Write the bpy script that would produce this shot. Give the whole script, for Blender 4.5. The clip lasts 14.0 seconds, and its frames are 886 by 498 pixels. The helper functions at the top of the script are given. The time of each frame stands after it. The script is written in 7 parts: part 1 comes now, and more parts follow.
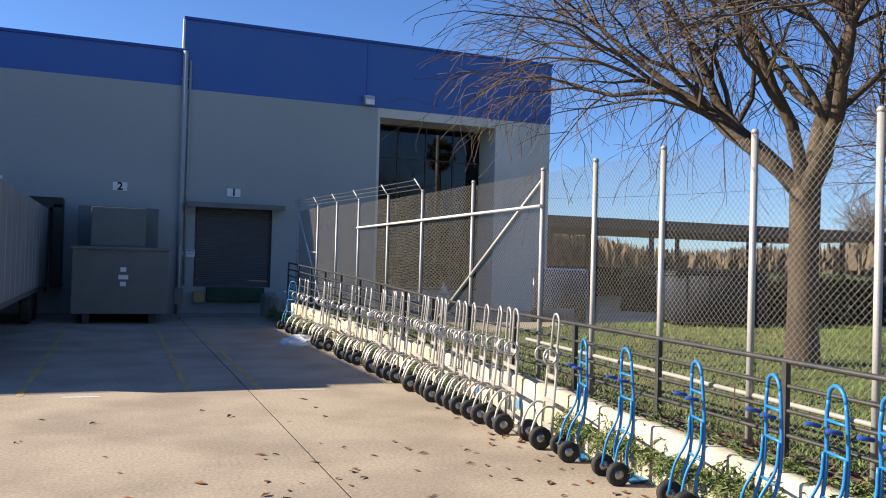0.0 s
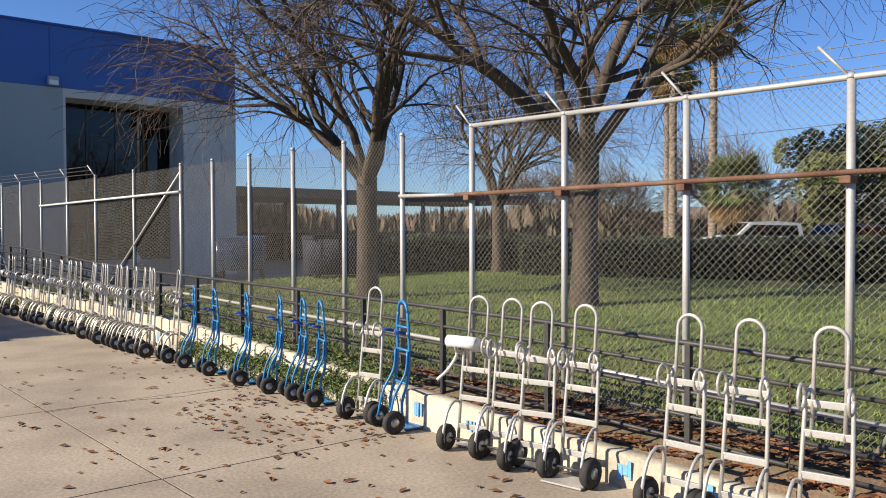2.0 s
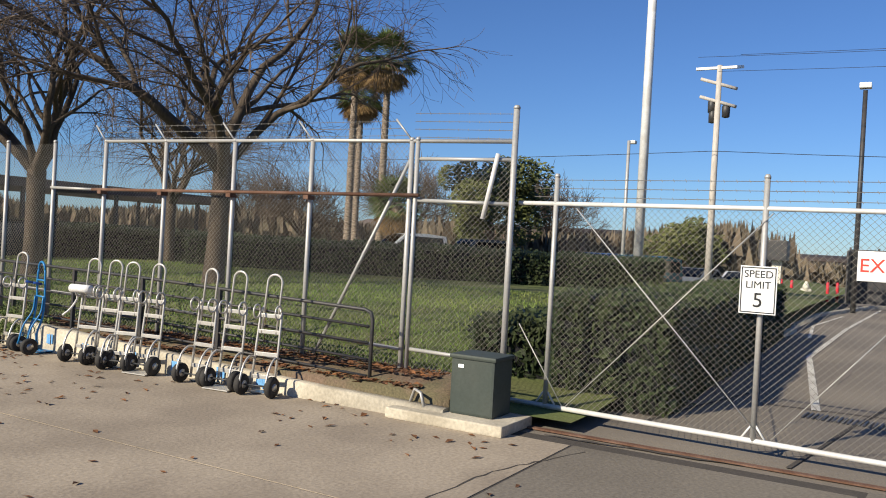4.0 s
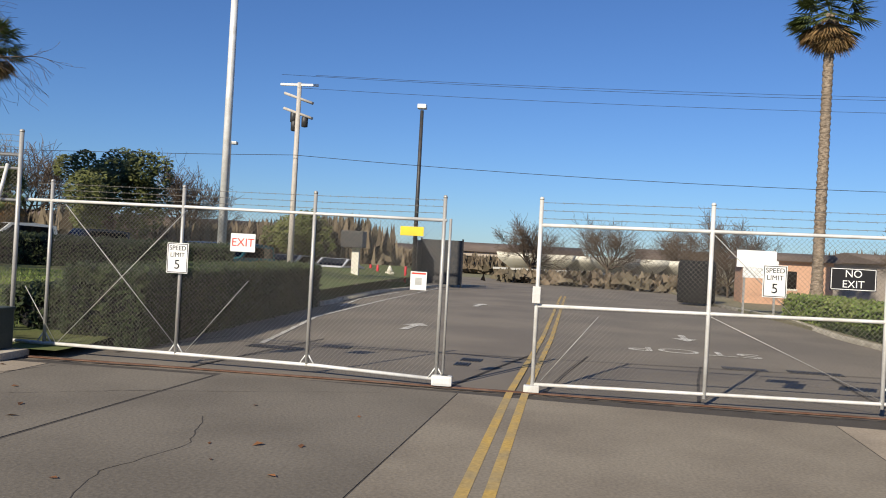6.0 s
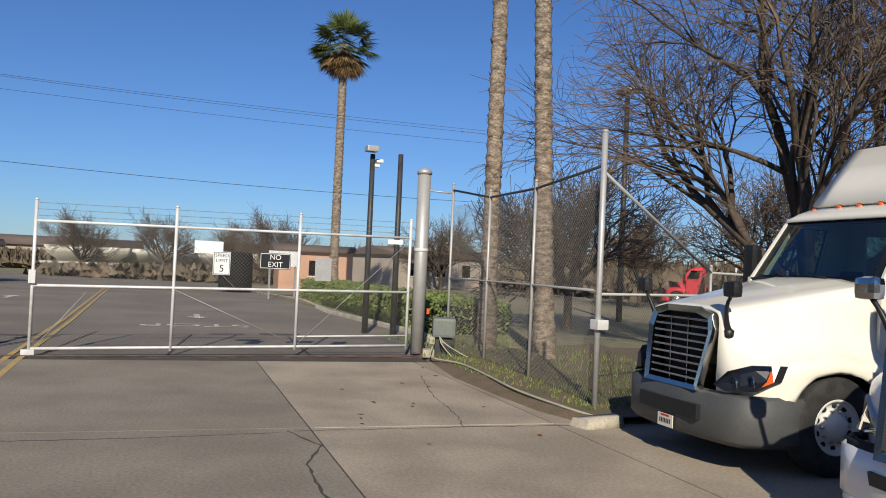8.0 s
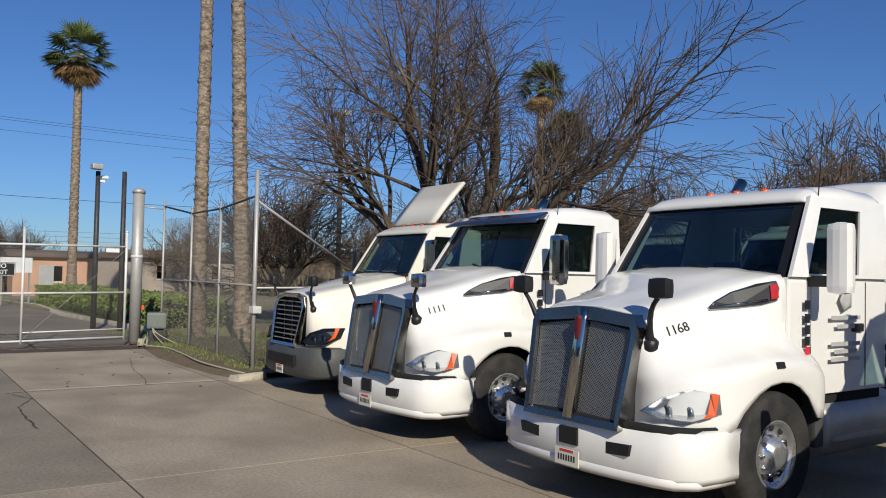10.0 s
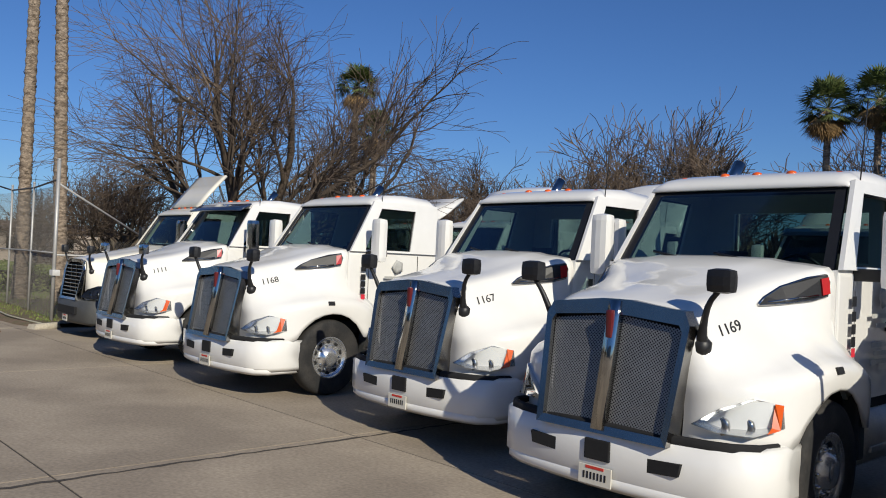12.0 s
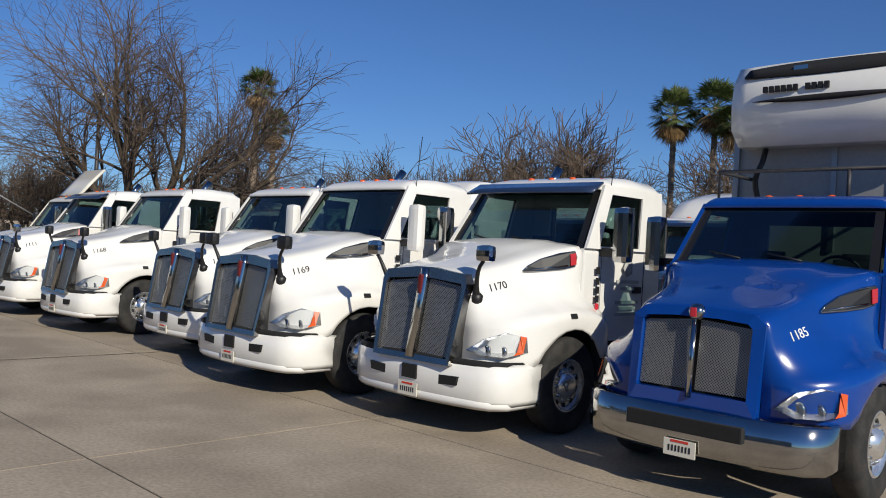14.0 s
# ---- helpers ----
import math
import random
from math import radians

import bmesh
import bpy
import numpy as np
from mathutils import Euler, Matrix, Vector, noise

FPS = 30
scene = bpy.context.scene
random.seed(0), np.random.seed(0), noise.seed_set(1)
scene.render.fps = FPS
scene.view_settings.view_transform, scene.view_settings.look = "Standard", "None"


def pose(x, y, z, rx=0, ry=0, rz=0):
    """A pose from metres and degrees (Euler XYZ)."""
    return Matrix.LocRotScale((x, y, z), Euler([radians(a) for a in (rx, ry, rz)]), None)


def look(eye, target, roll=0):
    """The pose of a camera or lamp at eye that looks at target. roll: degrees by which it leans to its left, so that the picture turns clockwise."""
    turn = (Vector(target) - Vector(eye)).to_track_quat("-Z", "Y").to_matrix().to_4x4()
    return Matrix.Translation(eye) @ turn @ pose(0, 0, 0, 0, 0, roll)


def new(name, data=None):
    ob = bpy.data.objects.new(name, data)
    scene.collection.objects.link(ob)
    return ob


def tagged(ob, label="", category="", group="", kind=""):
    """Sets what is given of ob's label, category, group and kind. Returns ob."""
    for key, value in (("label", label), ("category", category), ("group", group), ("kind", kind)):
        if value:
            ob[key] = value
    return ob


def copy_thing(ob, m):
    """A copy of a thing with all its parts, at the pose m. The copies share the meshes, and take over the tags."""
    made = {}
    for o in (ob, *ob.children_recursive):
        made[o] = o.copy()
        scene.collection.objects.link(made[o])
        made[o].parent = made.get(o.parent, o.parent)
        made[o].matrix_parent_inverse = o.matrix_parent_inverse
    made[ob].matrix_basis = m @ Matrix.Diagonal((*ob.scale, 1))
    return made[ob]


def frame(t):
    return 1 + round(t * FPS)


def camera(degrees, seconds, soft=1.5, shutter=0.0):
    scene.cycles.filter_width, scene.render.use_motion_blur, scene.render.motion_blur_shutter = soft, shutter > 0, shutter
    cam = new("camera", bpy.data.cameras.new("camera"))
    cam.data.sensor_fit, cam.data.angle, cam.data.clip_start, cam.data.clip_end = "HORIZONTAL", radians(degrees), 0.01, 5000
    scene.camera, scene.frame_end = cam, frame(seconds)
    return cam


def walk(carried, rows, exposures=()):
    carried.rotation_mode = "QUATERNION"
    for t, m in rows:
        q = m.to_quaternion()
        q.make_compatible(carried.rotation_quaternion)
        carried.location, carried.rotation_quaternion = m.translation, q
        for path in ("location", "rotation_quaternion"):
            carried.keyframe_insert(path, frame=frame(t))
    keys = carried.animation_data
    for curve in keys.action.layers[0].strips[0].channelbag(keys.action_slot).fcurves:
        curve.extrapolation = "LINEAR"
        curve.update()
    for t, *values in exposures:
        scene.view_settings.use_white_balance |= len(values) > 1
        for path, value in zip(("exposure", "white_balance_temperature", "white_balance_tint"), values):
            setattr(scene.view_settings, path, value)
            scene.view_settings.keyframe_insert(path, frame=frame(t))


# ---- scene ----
EXPO = [(0.0, 0.95, 6700, 10), (1.0, 0.85, 6700, 10), (2.0, 0.65, 6600, 10), (4.5, 0.28, 6550, 7), (7.5, 0.08, 6400, 8), (8.5, -0.05, 6250, 8), (11.0, -0.2, 6150, 7), (14.0, -0.2, 6150, 7)]
cam = camera(56.8, 14.0, soft=1.0)
PATH = [
    (0, (-0.231, -0.96, 2.072), (0.508, 0.898, 2.103), 1.6),
    (0.5, (-0.335, -2.226, 2.091), (0.529, -0.422, 2.07), 0.4),
    (1, (-0.381, -3.454, 2.099), (0.652, -1.742, 2.056), -0.0),
    (1.5, (-0.629, -4.692, 2.131), (0.56, -3.085, 2.084), -0.4),
    (2, (-1.023, -5.864, 2.164), (0.278, -4.346, 2.117), -0.2),
    (2.2, (-1.237, -6.433, 2.164), (0.114, -4.959, 2.124), 0.2),
    (4.3, (-3.807, -11.065, 1.985), (-2.024, -10.159, 1.972), 3.0),
    (4.5, (-4.111, -11.57, 1.983), (-2.297, -10.728, 1.969), 2.7),
    (5, (-5.018, -12.778, 1.979), (-3.127, -12.127, 1.973), 2.2),
    (5.5, (-6.132, -13.885, 1.967), (-4.178, -13.456, 1.969), 2.8),
    (6, (-7.218, -14.815, 2.003), (-5.231, -14.582, 2.016), 3.1),
    (6.5, (-8.161, -15.539, 2.018), (-6.163, -15.454, 2.039), 2.5),
    (7, (-9.079, -16.034, 2.006), (-7.085, -16.182, 2.033), 2.2),
    (7.5, (-10.442, -16.117, 1.954), (-8.501, -16.598, 1.985), 2.5),
    (8, (-11.871, -16.035, 1.963), (-10.022, -16.797, 2.011), 2.6),
    (8.5, (-13.223, -15.881, 1.975), (-11.476, -16.851, 2.052), 2.2),
    (8.7, (-13.738, -15.798, 1.977), (-12.024, -16.825, 2.059), 2.1),
    (10.8, (-19.197, -15.056, 2.052), (-17.734, -16.418, 2.099), 1.4),
    (11, (-19.772, -14.988, 2.051), (-18.34, -16.384, 2.096), 1.6),
    (11.5, (-21.11, -14.747, 2.051), (-19.709, -16.174, 2.086), 1.8),
    (12, (-22.472, -14.539, 2.024), (-21.099, -15.993, 2.049), 2.6),
    (12.5, (-23.948, -14.33, 1.996), (-22.596, -15.803, 2.012), 2.7),
    (13, (-25.357, -14.079, 1.966), (-24.019, -15.566, 1.99), 2.6),
    (13.5, (-26.798, -13.783, 1.955), (-25.477, -15.285, 1.978), 2.9),
    (14, (-28.166, -13.515, 1.962), (-26.868, -15.036, 1.967), 3.1),
]
walk(cam, [(t, look(eye, goal, lean)) for t, eye, goal, lean in PATH], exposures=EXPO)

# ---- light ----
world = bpy.data.worlds.new("world")
scene.world = world
world.use_nodes = True
SUN_TO = Vector((1.57, -0.66, -1.0)).normalized()
SUN_EL = math.asin(-SUN_TO.z)
SUN_AZ = math.atan2(-SUN_TO.x, -SUN_TO.y)
sky = world.node_tree.nodes.new("ShaderNodeTexSky")
sky.sky_type, sky.sun_disc = "NISHITA", False
sky.sun_elevation, sky.sun_rotation = SUN_EL, SUN_AZ
sky.air_density, sky.dust_density, sky.ozone_density, sky.altitude = 1.0, 0.1, 2.5, 0
bg = world.node_tree.nodes["Background"]
bg.inputs[1].default_value = 0.062
tint = world.node_tree.nodes.new("ShaderNodeMix")
tint.data_type, tint.blend_type = "RGBA", "MULTIPLY"
tint.inputs[0].default_value = 1.0
tint.inputs[7].default_value = (0.66, 0.94, 1.45, 1)
world.node_tree.links.new(sky.outputs[0], tint.inputs[6])
world.node_tree.links.new(tint.outputs[2], bg.inputs[0])
sun = new("sun", bpy.data.lights.new("sun", "SUN"))
sun.data.energy, sun.data.angle, sun.data.color = 5.3, radians(0.53), (1.0, 0.89, 0.73)
sun.matrix_world = look((0, 0, 60), Vector((0, 0, 60)) + SUN_TO)


# ---- materials ----
def material(name, color, rough=0.6, metal=0.0, spread=0.12, scale=6.0, fine=60.0, bump=0.05, tint=None, amount=0.5, stretch=(1, 1, 1),
             per_object=0.0, coat=0.0, low=0.4, high=0.62, islands=0.0, trans=0.0, ior=1.45):
    """A surface with two scales of variation: a broad stain towards tint, and fine grain with relief."""
    m = bpy.data.materials.new(name)
    m.use_nodes = True
    n, l = m.node_tree.nodes, m.node_tree.links
    b = n["Principled BSDF"]
    b.inputs["Roughness"].default_value, b.inputs["Metallic"].default_value = rough, metal
    b.inputs["Coat Weight"].default_value = coat
    b.inputs["IOR"].default_value = ior
    b.inputs["Transmission Weight"].default_value = trans
    geo = n.new("ShaderNodeTexCoord")
    mp = n.new("ShaderNodeMapping")
    mp.inputs["Scale"].default_value = stretch
    l.new(geo.outputs["Object"], mp.inputs[0])
    big = n.new("ShaderNodeTexNoise")
    big.inputs["Scale"].default_value, big.inputs["Detail"].default_value = scale, 6
    small = n.new("ShaderNodeTexNoise")
    small.inputs["Scale"].default_value, small.inputs["Detail"].default_value = fine, 4
    l.new(mp.outputs[0], big.inputs["Vector"])
    l.new(mp.outputs[0], small.inputs["Vector"])
    ramp = n.new("ShaderNodeMapRange")
    ramp.inputs[1].default_value, ramp.inputs[2].default_value, ramp.inputs[3].default_value, ramp.inputs[4].default_value = low, high, 0, amount
    l.new(big.outputs[0], ramp.inputs[0])
    mix = n.new("ShaderNodeMix")
    mix.data_type = "RGBA"
    mix.inputs[6].default_value = (*color, 1)
    mix.inputs[7].default_value = (*(tint or [c * 0.75 for c in color]), 1)
    l.new(ramp.outputs[0], mix.inputs[0])
    val = n.new("ShaderNodeMapRange")
    val.inputs[1].default_value, val.inputs[2].default_value, val.inputs[3].default_value, val.inputs[4].default_value = 0.25, 0.75, 1 - spread, 1 + spread
    l.new(small.outputs[0], val.inputs[0])
    hsv = n.new("ShaderNodeHueSaturation")
    l.new(mix.outputs[2], hsv.inputs["Color"])
    last = val.outputs[0]
    if per_object or islands:
        src = n.new("ShaderNodeObjectInfo").outputs["Random"] if per_object else n.new("ShaderNodeNewGeometry").outputs["Random Per Island"]
        k = per_object or islands
        r = n.new("ShaderNodeMapRange")
        r.inputs[3].default_value, r.inputs[4].default_value = 1 - k, 1 + k
        l.new(src, r.inputs[0])
        mul = n.new("ShaderNodeMath")
        mul.operation = "MULTIPLY"
        l.new(last, mul.inputs[0])
        l.new(r.outputs[0], mul.inputs[1])
        last = mul.outputs[0]
    l.new(last, hsv.inputs["Value"])
    l.new(hsv.outputs[0], b.inputs["Base Color"])
    if bump:
        bp = n.new("ShaderNodeBump")
        bp.inputs["Strength"].default_value, bp.inputs["Distance"].default_value = bump, 0.02
        l.new(small.outputs[0], bp.inputs["Height"])
        l.new(bp.outputs[0], b.inputs["Normal"])
    return m


def glass(name, tint=(0.8, 0.9, 0.88), clear=0.75, shine=1.0):
    m = bpy.data.materials.new(name)
    m.use_nodes = True
    n, l = m.node_tree.nodes, m.node_tree.links
    out = n["Material Output"]
    n.remove(n["Principled BSDF"])
    tr, gl, mx, fr = n.new("ShaderNodeBsdfTransparent"), n.new("ShaderNodeBsdfGlossy"), n.new("ShaderNodeMixShader"), n.new("ShaderNodeFresnel")
    tr.inputs[0].default_value = (*[c * clear for c in tint], 1)
    gl.inputs["Roughness"].default_value = 0.01
    fr.inputs[0].default_value = 1.5
    dim = n.new("ShaderNodeMath")
    dim.operation = "MULTIPLY"
    dim.inputs[1].default_value = shine
    l.new(fr.outputs[0], dim.inputs[0])
    l.new(dim.outputs[0], mx.inputs[0])
    l.new(tr.outputs[0], mx.inputs[1])
    l.new(gl.outputs[0], mx.inputs[2])
    l.new(mx.outputs[0], out.inputs[0])
    return m


CONCRETE = material("concrete", (0.36, 0.30, 0.225), 0.9, spread=0.22, scale=0.7, fine=26, bump=0.25, tint=(0.235, 0.193, 0.145), amount=0.75, per_object=0.07)
CONCRETE_OLD = material("old_concrete", (0.262, 0.226, 0.172), 0.92, spread=0.22, scale=0.6, fine=26, bump=0.3, tint=(0.19, 0.16, 0.122), amount=0.8, per_object=0.06)
CONCRETE_DARK = material("weathered_concrete", (0.185, 0.162, 0.128), 0.92, spread=0.24, scale=0.5, fine=26, bump=0.3, tint=(0.135, 0.117, 0.092), amount=0.8, per_object=0.05)
ASPHALT = material("asphalt", (0.165, 0.142, 0.115), 0.95, spread=0.2, scale=0.3, fine=60, bump=0.25, tint=(0.22, 0.19, 0.15), amount=0.9)
JOINT = material("joint_dirt", (0.07, 0.06, 0.05), 0.95, spread=0.3, scale=3, fine=40)
SOIL = material("soil", (0.16, 0.11, 0.075), 0.95, spread=0.35, scale=2, fine=35, bump=0.6, tint=(0.11, 0.10, 0.05), amount=0.8)
DRY = material("dry_ground", (0.26, 0.22, 0.15), 0.95, spread=0.25, scale=0.08, fine=3, bump=0.3, tint=(0.16, 0.16, 0.08), amount=0.8)
LAWN = material("lawn_soil", (0.10, 0.13, 0.035), 0.95, spread=0.3, scale=0.5, fine=25, bump=0.5, tint=(0.14, 0.13, 0.05), amount=0.6)
GRASS = material("grass_blade", (0.13, 0.20, 0.035), 0.7, spread=0.25, scale=0.6, fine=20, bump=0, tint=(0.19, 0.19, 0.06), amount=0.6, islands=0.3)
WALL_GREY = material("grey_painted_wall", (0.36, 0.39, 0.365), 0.75, spread=0.05, scale=0.25, fine=14, bump=0.08, tint=(0.32, 0.35, 0.33), amount=0.6)
WALL_BLUE = material("blue_painted_wall", (0.045, 0.13, 0.38), 0.65, spread=0.06, scale=0.3, fine=14, bump=0.08, tint=(0.06, 0.145, 0.36), amount=0.6)
WALL_CREAM = material("cream_wall", (0.66, 0.63, 0.54), 0.75, spread=0.05, scale=0.5, fine=18, bump=0.06)
PAVING = material("tan_paving", (0.36, 0.31, 0.24), 0.9, spread=0.18, scale=0.8, fine=20, bump=0.15, tint=(0.27, 0.23, 0.18), amount=0.7)
BIN_BLUE = material("dark_navy_steel", (0.012, 0.018, 0.036), 0.85, spread=0.15, scale=2, fine=25, bump=0.08, tint=(0.02, 0.024, 0.032), amount=0.5)
KERB_CREAM = material("cream_concrete", (0.52, 0.47, 0.37), 0.88, spread=0.2, scale=1.7, fine=26, bump=0.25, tint=(0.32, 0.28, 0.21), amount=0.75)
STEEL = material("galvanised_steel", (0.44, 0.43, 0.405), 0.5, 0.35, spread=0.12, scale=5, fine=40, bump=0.03, tint=(0.38, 0.38, 0.37), amount=0.7)
WIRE = material("galvanised_wire", (0.19, 0.178, 0.155), 0.6, 0.3, spread=0.15, scale=2, fine=20, bump=0, tint=(0.24, 0.22, 0.19), amount=0.6)
RUST = material("rusty_pipe", (0.13, 0.065, 0.04), 0.85, 0.2, spread=0.3, scale=4, fine=50, bump=0.15, tint=(0.20, 0.12, 0.085), amount=0.8)
WHITE_STEEL = material("white_steel", (0.70, 0.70, 0.68), 0.45, 0.1, spread=0.07, scale=3, fine=30, bump=0.02, tint=(0.5, 0.48, 0.44), amount=0.6)
DARK_STEEL = material("dark_painted_steel", (0.035, 0.037, 0.04), 0.5, 0.1, spread=0.25, scale=5, fine=40, bump=0.04, tint=(0.07, 0.06, 0.055), amount=0.6)
ALU = material("aluminium", (0.53, 0.51, 0.47), 0.42, 0.45, spread=0.1, scale=6, fine=50, bump=0.03, tint=(0.45, 0.44, 0.42), amount=0.7)
BLUE_STEEL = material("blue_painted_tube", (0.02, 0.20, 0.46), 0.4, spread=0.12, scale=7, fine=45, bump=0.03, tint=(0.02, 0.16, 0.38), amount=0.6)
NAVY_STEEL = material("navy_painted_tube", (0.02, 0.07, 0.30), 0.4, spread=0.12, scale=7, fine=45, bump=0.03)
RUBBER = material("rubber", (0.018, 0.018, 0.018), 0.8, spread=0.25, scale=6, fine=50, bump=0.12, tint=(0.05, 0.045, 0.04), amount=0.5)
BLACK = material("black_plastic", (0.014, 0.014, 0.015), 0.45, spread=0.2, scale=5, fine=60, bump=0.05)
WHITE_PAINT = material("white_truck_paint", (0.80, 0.79, 0.755), 0.22, spread=0.015, scale=1.2, fine=8, bump=0.0, tint=(0.74, 0.725, 0.68), amount=0.5, coat=0.6)
IVORY_PAINT = material("ivory_truck_paint", (0.80, 0.765, 0.66), 0.25, spread=0.015, scale=1.2, fine=8, bump=0.0, tint=(0.75, 0.71, 0.60), amount=0.5, coat=0.6)
BLUE_PAINT = material("blue_truck_paint", (0.004, 0.048, 0.28), 0.2, spread=0.02, scale=1.2, fine=8, bump=0.0, coat=0.8)
NAVY_PAINT = material("navy_truck_paint", (0.02, 0.035, 0.08), 0.25, spread=0.02, scale=1.2, fine=8, bump=0.0, coat=0.8)
GREY_PLASTIC = material("grey_bumper_plastic", (0.06, 0.063, 0.064), 0.55, spread=0.1, scale=2, fine=40, bump=0.05, tint=(0.09, 0.088, 0.082), amount=0.5)
CHROME = material("chrome", (0.48, 0.475, 0.46), 0.1, 1.0, spread=0.03, scale=3, fine=20, bump=0.0)
BRUSHED = material("brushed_steel", (0.42, 0.42, 0.42), 0.35, 0.9, spread=0.08, scale=3, fine=40, bump=0.02)
MESHWIRE = material("grille_wire", (0.34, 0.335, 0.32), 0.35, 0.6, spread=0.1, scale=4, fine=30, bump=0.0)
# near-black for dark parts, and for shade painted into recesses and hedges
DARK = material("dark_parts_and_shade", (0.012, 0.012, 0.013), 0.9, spread=0.2, scale=3, fine=30)
SEAT_CLOTH = material("dark_seat_cloth", (0.035, 0.034, 0.034), 0.9, spread=0.2, scale=5, fine=60, bump=0.1)
GLASS = glass("clear_glass", (0.66, 0.86, 0.82), 0.50, 0.18)
DARK_GLASS = glass("tinted_glass", (0.35, 0.42, 0.48), 0.35)
LENS = glass("lamp_lens", (0.95, 0.97, 1.0), 0.92)
AMBER = material("amber_lens", (0.72, 0.11, 0.012), 0.2, spread=0.05, scale=5, fine=30, bump=0, coat=0.5)
RED = material("red_lens", (0.45, 0.02, 0.02), 0.25, spread=0.05, scale=5, fine=30, bump=0, coat=0.5)
MAROON = material("dark_red_enamel", (0.11, 0.012, 0.014), 0.3, spread=0.05, scale=5, fine=30, bump=0, coat=0.4)
RED_PAINT = material("red_paint", (0.60, 0.03, 0.05), 0.5, spread=0.08, scale=3, fine=30, bump=0.02)
YELLOW_PAINT = material("yellow_road_paint", (0.50, 0.33, 0.09), 0.85, spread=0.2, scale=1.5, fine=22, bump=0.1, tint=(0.33, 0.26, 0.14), amount=0.85)
WHITE_ROAD = material("white_road_paint", (0.62, 0.60, 0.54), 0.85, spread=0.15, scale=1.5, fine=22, bump=0.1, tint=(0.40, 0.37, 0.32), amount=0.85)
SIGN_WHITE = material("white_sign", (0.82, 0.82, 0.80), 0.45, spread=0.03, scale=4, fine=30, bump=0)
SIGN_YELLOW = material("yellow_sign", (0.80, 0.58, 0.03), 0.5, spread=0.04, scale=4, fine=30, bump=0)
INK = material("black_ink", (0.012, 0.012, 0.014), 0.6, spread=0.1, scale=5, fine=30, bump=0)
RED_INK = material("red_ink", (0.62, 0.05, 0.03), 0.6, spread=0.1, scale=5, fine=30, bump=0)
GREY_INK = material("grey_ink", (0.45, 0.45, 0.43), 0.6, spread=0.1, scale=5, fine=30, bump=0)
BLUE_INK = material("blue_chalk_paint", (0.16, 0.40, 0.75), 0.8, spread=0.2, scale=9, fine=40, bump=0)
BARK = material("bark", (0.065, 0.049, 0.036), 0.95, spread=0.3, scale=2.5, fine=22, bump=0.7, tint=(0.11, 0.083, 0.058), amount=0.7, stretch=(1, 1, 0.3))
TWIG = material("twig", (0.085, 0.062, 0.047), 0.9, spread=0.2, scale=1.0, fine=8, bump=0, tint=(0.13, 0.095, 0.065), amount=0.7, islands=0.3)
DEAD_LEAF = material("dead_leaf", (0.20, 0.085, 0.03), 0.85, spread=0.25, scale=3, fine=20, bump=0.1, tint=(0.13, 0.06, 0.03), amount=0.8, islands=0.4)
PALM_BARK = material("palm_bark", (0.30, 0.24, 0.18), 0.95, spread=0.55, scale=5, fine=16, bump=0.8, tint=(0.12, 0.09, 0.065), amount=0.9, stretch=(1, 1, 2.5))
PALM_GREEN = material("palm_leaf", (0.08, 0.115, 0.03), 0.6, spread=0.2, scale=2, fine=14, bump=0, tint=(0.13, 0.14, 0.045), amount=0.6, islands=0.35)
PALM_DEAD = material("dead_palm_leaf", (0.27, 0.17, 0.07), 0.85, spread=0.25, scale=2, fine=14, bump=0, islands=0.3)
HEDGE = material("hedge_leaf", (0.028, 0.042, 0.014), 0.6, spread=0.3, scale=1.0, fine=12, bump=0, tint=(0.05, 0.06, 0.02), amount=0.6, islands=0.45)
LEAF = material("evergreen_leaf", (0.075, 0.088, 0.024), 0.65, spread=0.3, scale=0.6, fine=8, bump=0, tint=(0.115, 0.12, 0.036), amount=0.7, islands=0.45)
JUNIPER = material("juniper", (0.10, 0.145, 0.035), 0.75, spread=0.3, scale=2.5, fine=14, bump=0, tint=(0.19, 0.20, 0.07), amount=0.6, islands=0.4)
FAR_BRUSH = material("far_brush", (0.15, 0.115, 0.08), 0.95, spread=0.3, scale=0.35, fine=3, bump=0, tint=(0.13, 0.11, 0.075), amount=0.9, islands=0.35)
WOOD_POLE = material("wood_pole", (0.50, 0.46, 0.41), 0.9, spread=0.2, scale=2, fine=20, bump=0.2, stretch=(1, 1, 0.2))
CABINET_GREEN = material("dark_green_steel", (0.045, 0.058, 0.05), 0.6, 0.1, spread=0.12, scale=1.2, fine=25, bump=0.06, tint=(0.07, 0.078, 0.066), amount=0.5)
METAL_GREEN = material("green_grey_steel", (0.135, 0.155, 0.14), 0.6, 0.1, spread=0.12, scale=1.2, fine=25, bump=0.06, tint=(0.19, 0.20, 0.17), amount=0.5)
SHUTTER = material("dark_shutter", (0.085, 0.09, 0.092), 0.55, 0.2, spread=0.1, scale=2, fine=30, bump=0.04)
GREEN_STEEL = material("green_dock_leveller", (0.015, 0.06, 0.03), 0.6, spread=0.15, scale=3, fine=30, bump=0.05)
STUCCO = material("pale_stucco", (0.42, 0.36, 0.30), 0.85, spread=0.07, scale=0.4, fine=9, bump=0.1)
PINK_STUCCO = material("pink_stucco", (0.55, 0.33, 0.22), 0.85, spread=0.07, scale=0.6, fine=12, bump=0.1)
ROOF_BROWN = material("brown_roof", (0.13, 0.10, 0.085), 0.85, spread=0.15, scale=0.8, fine=9, bump=0.2)
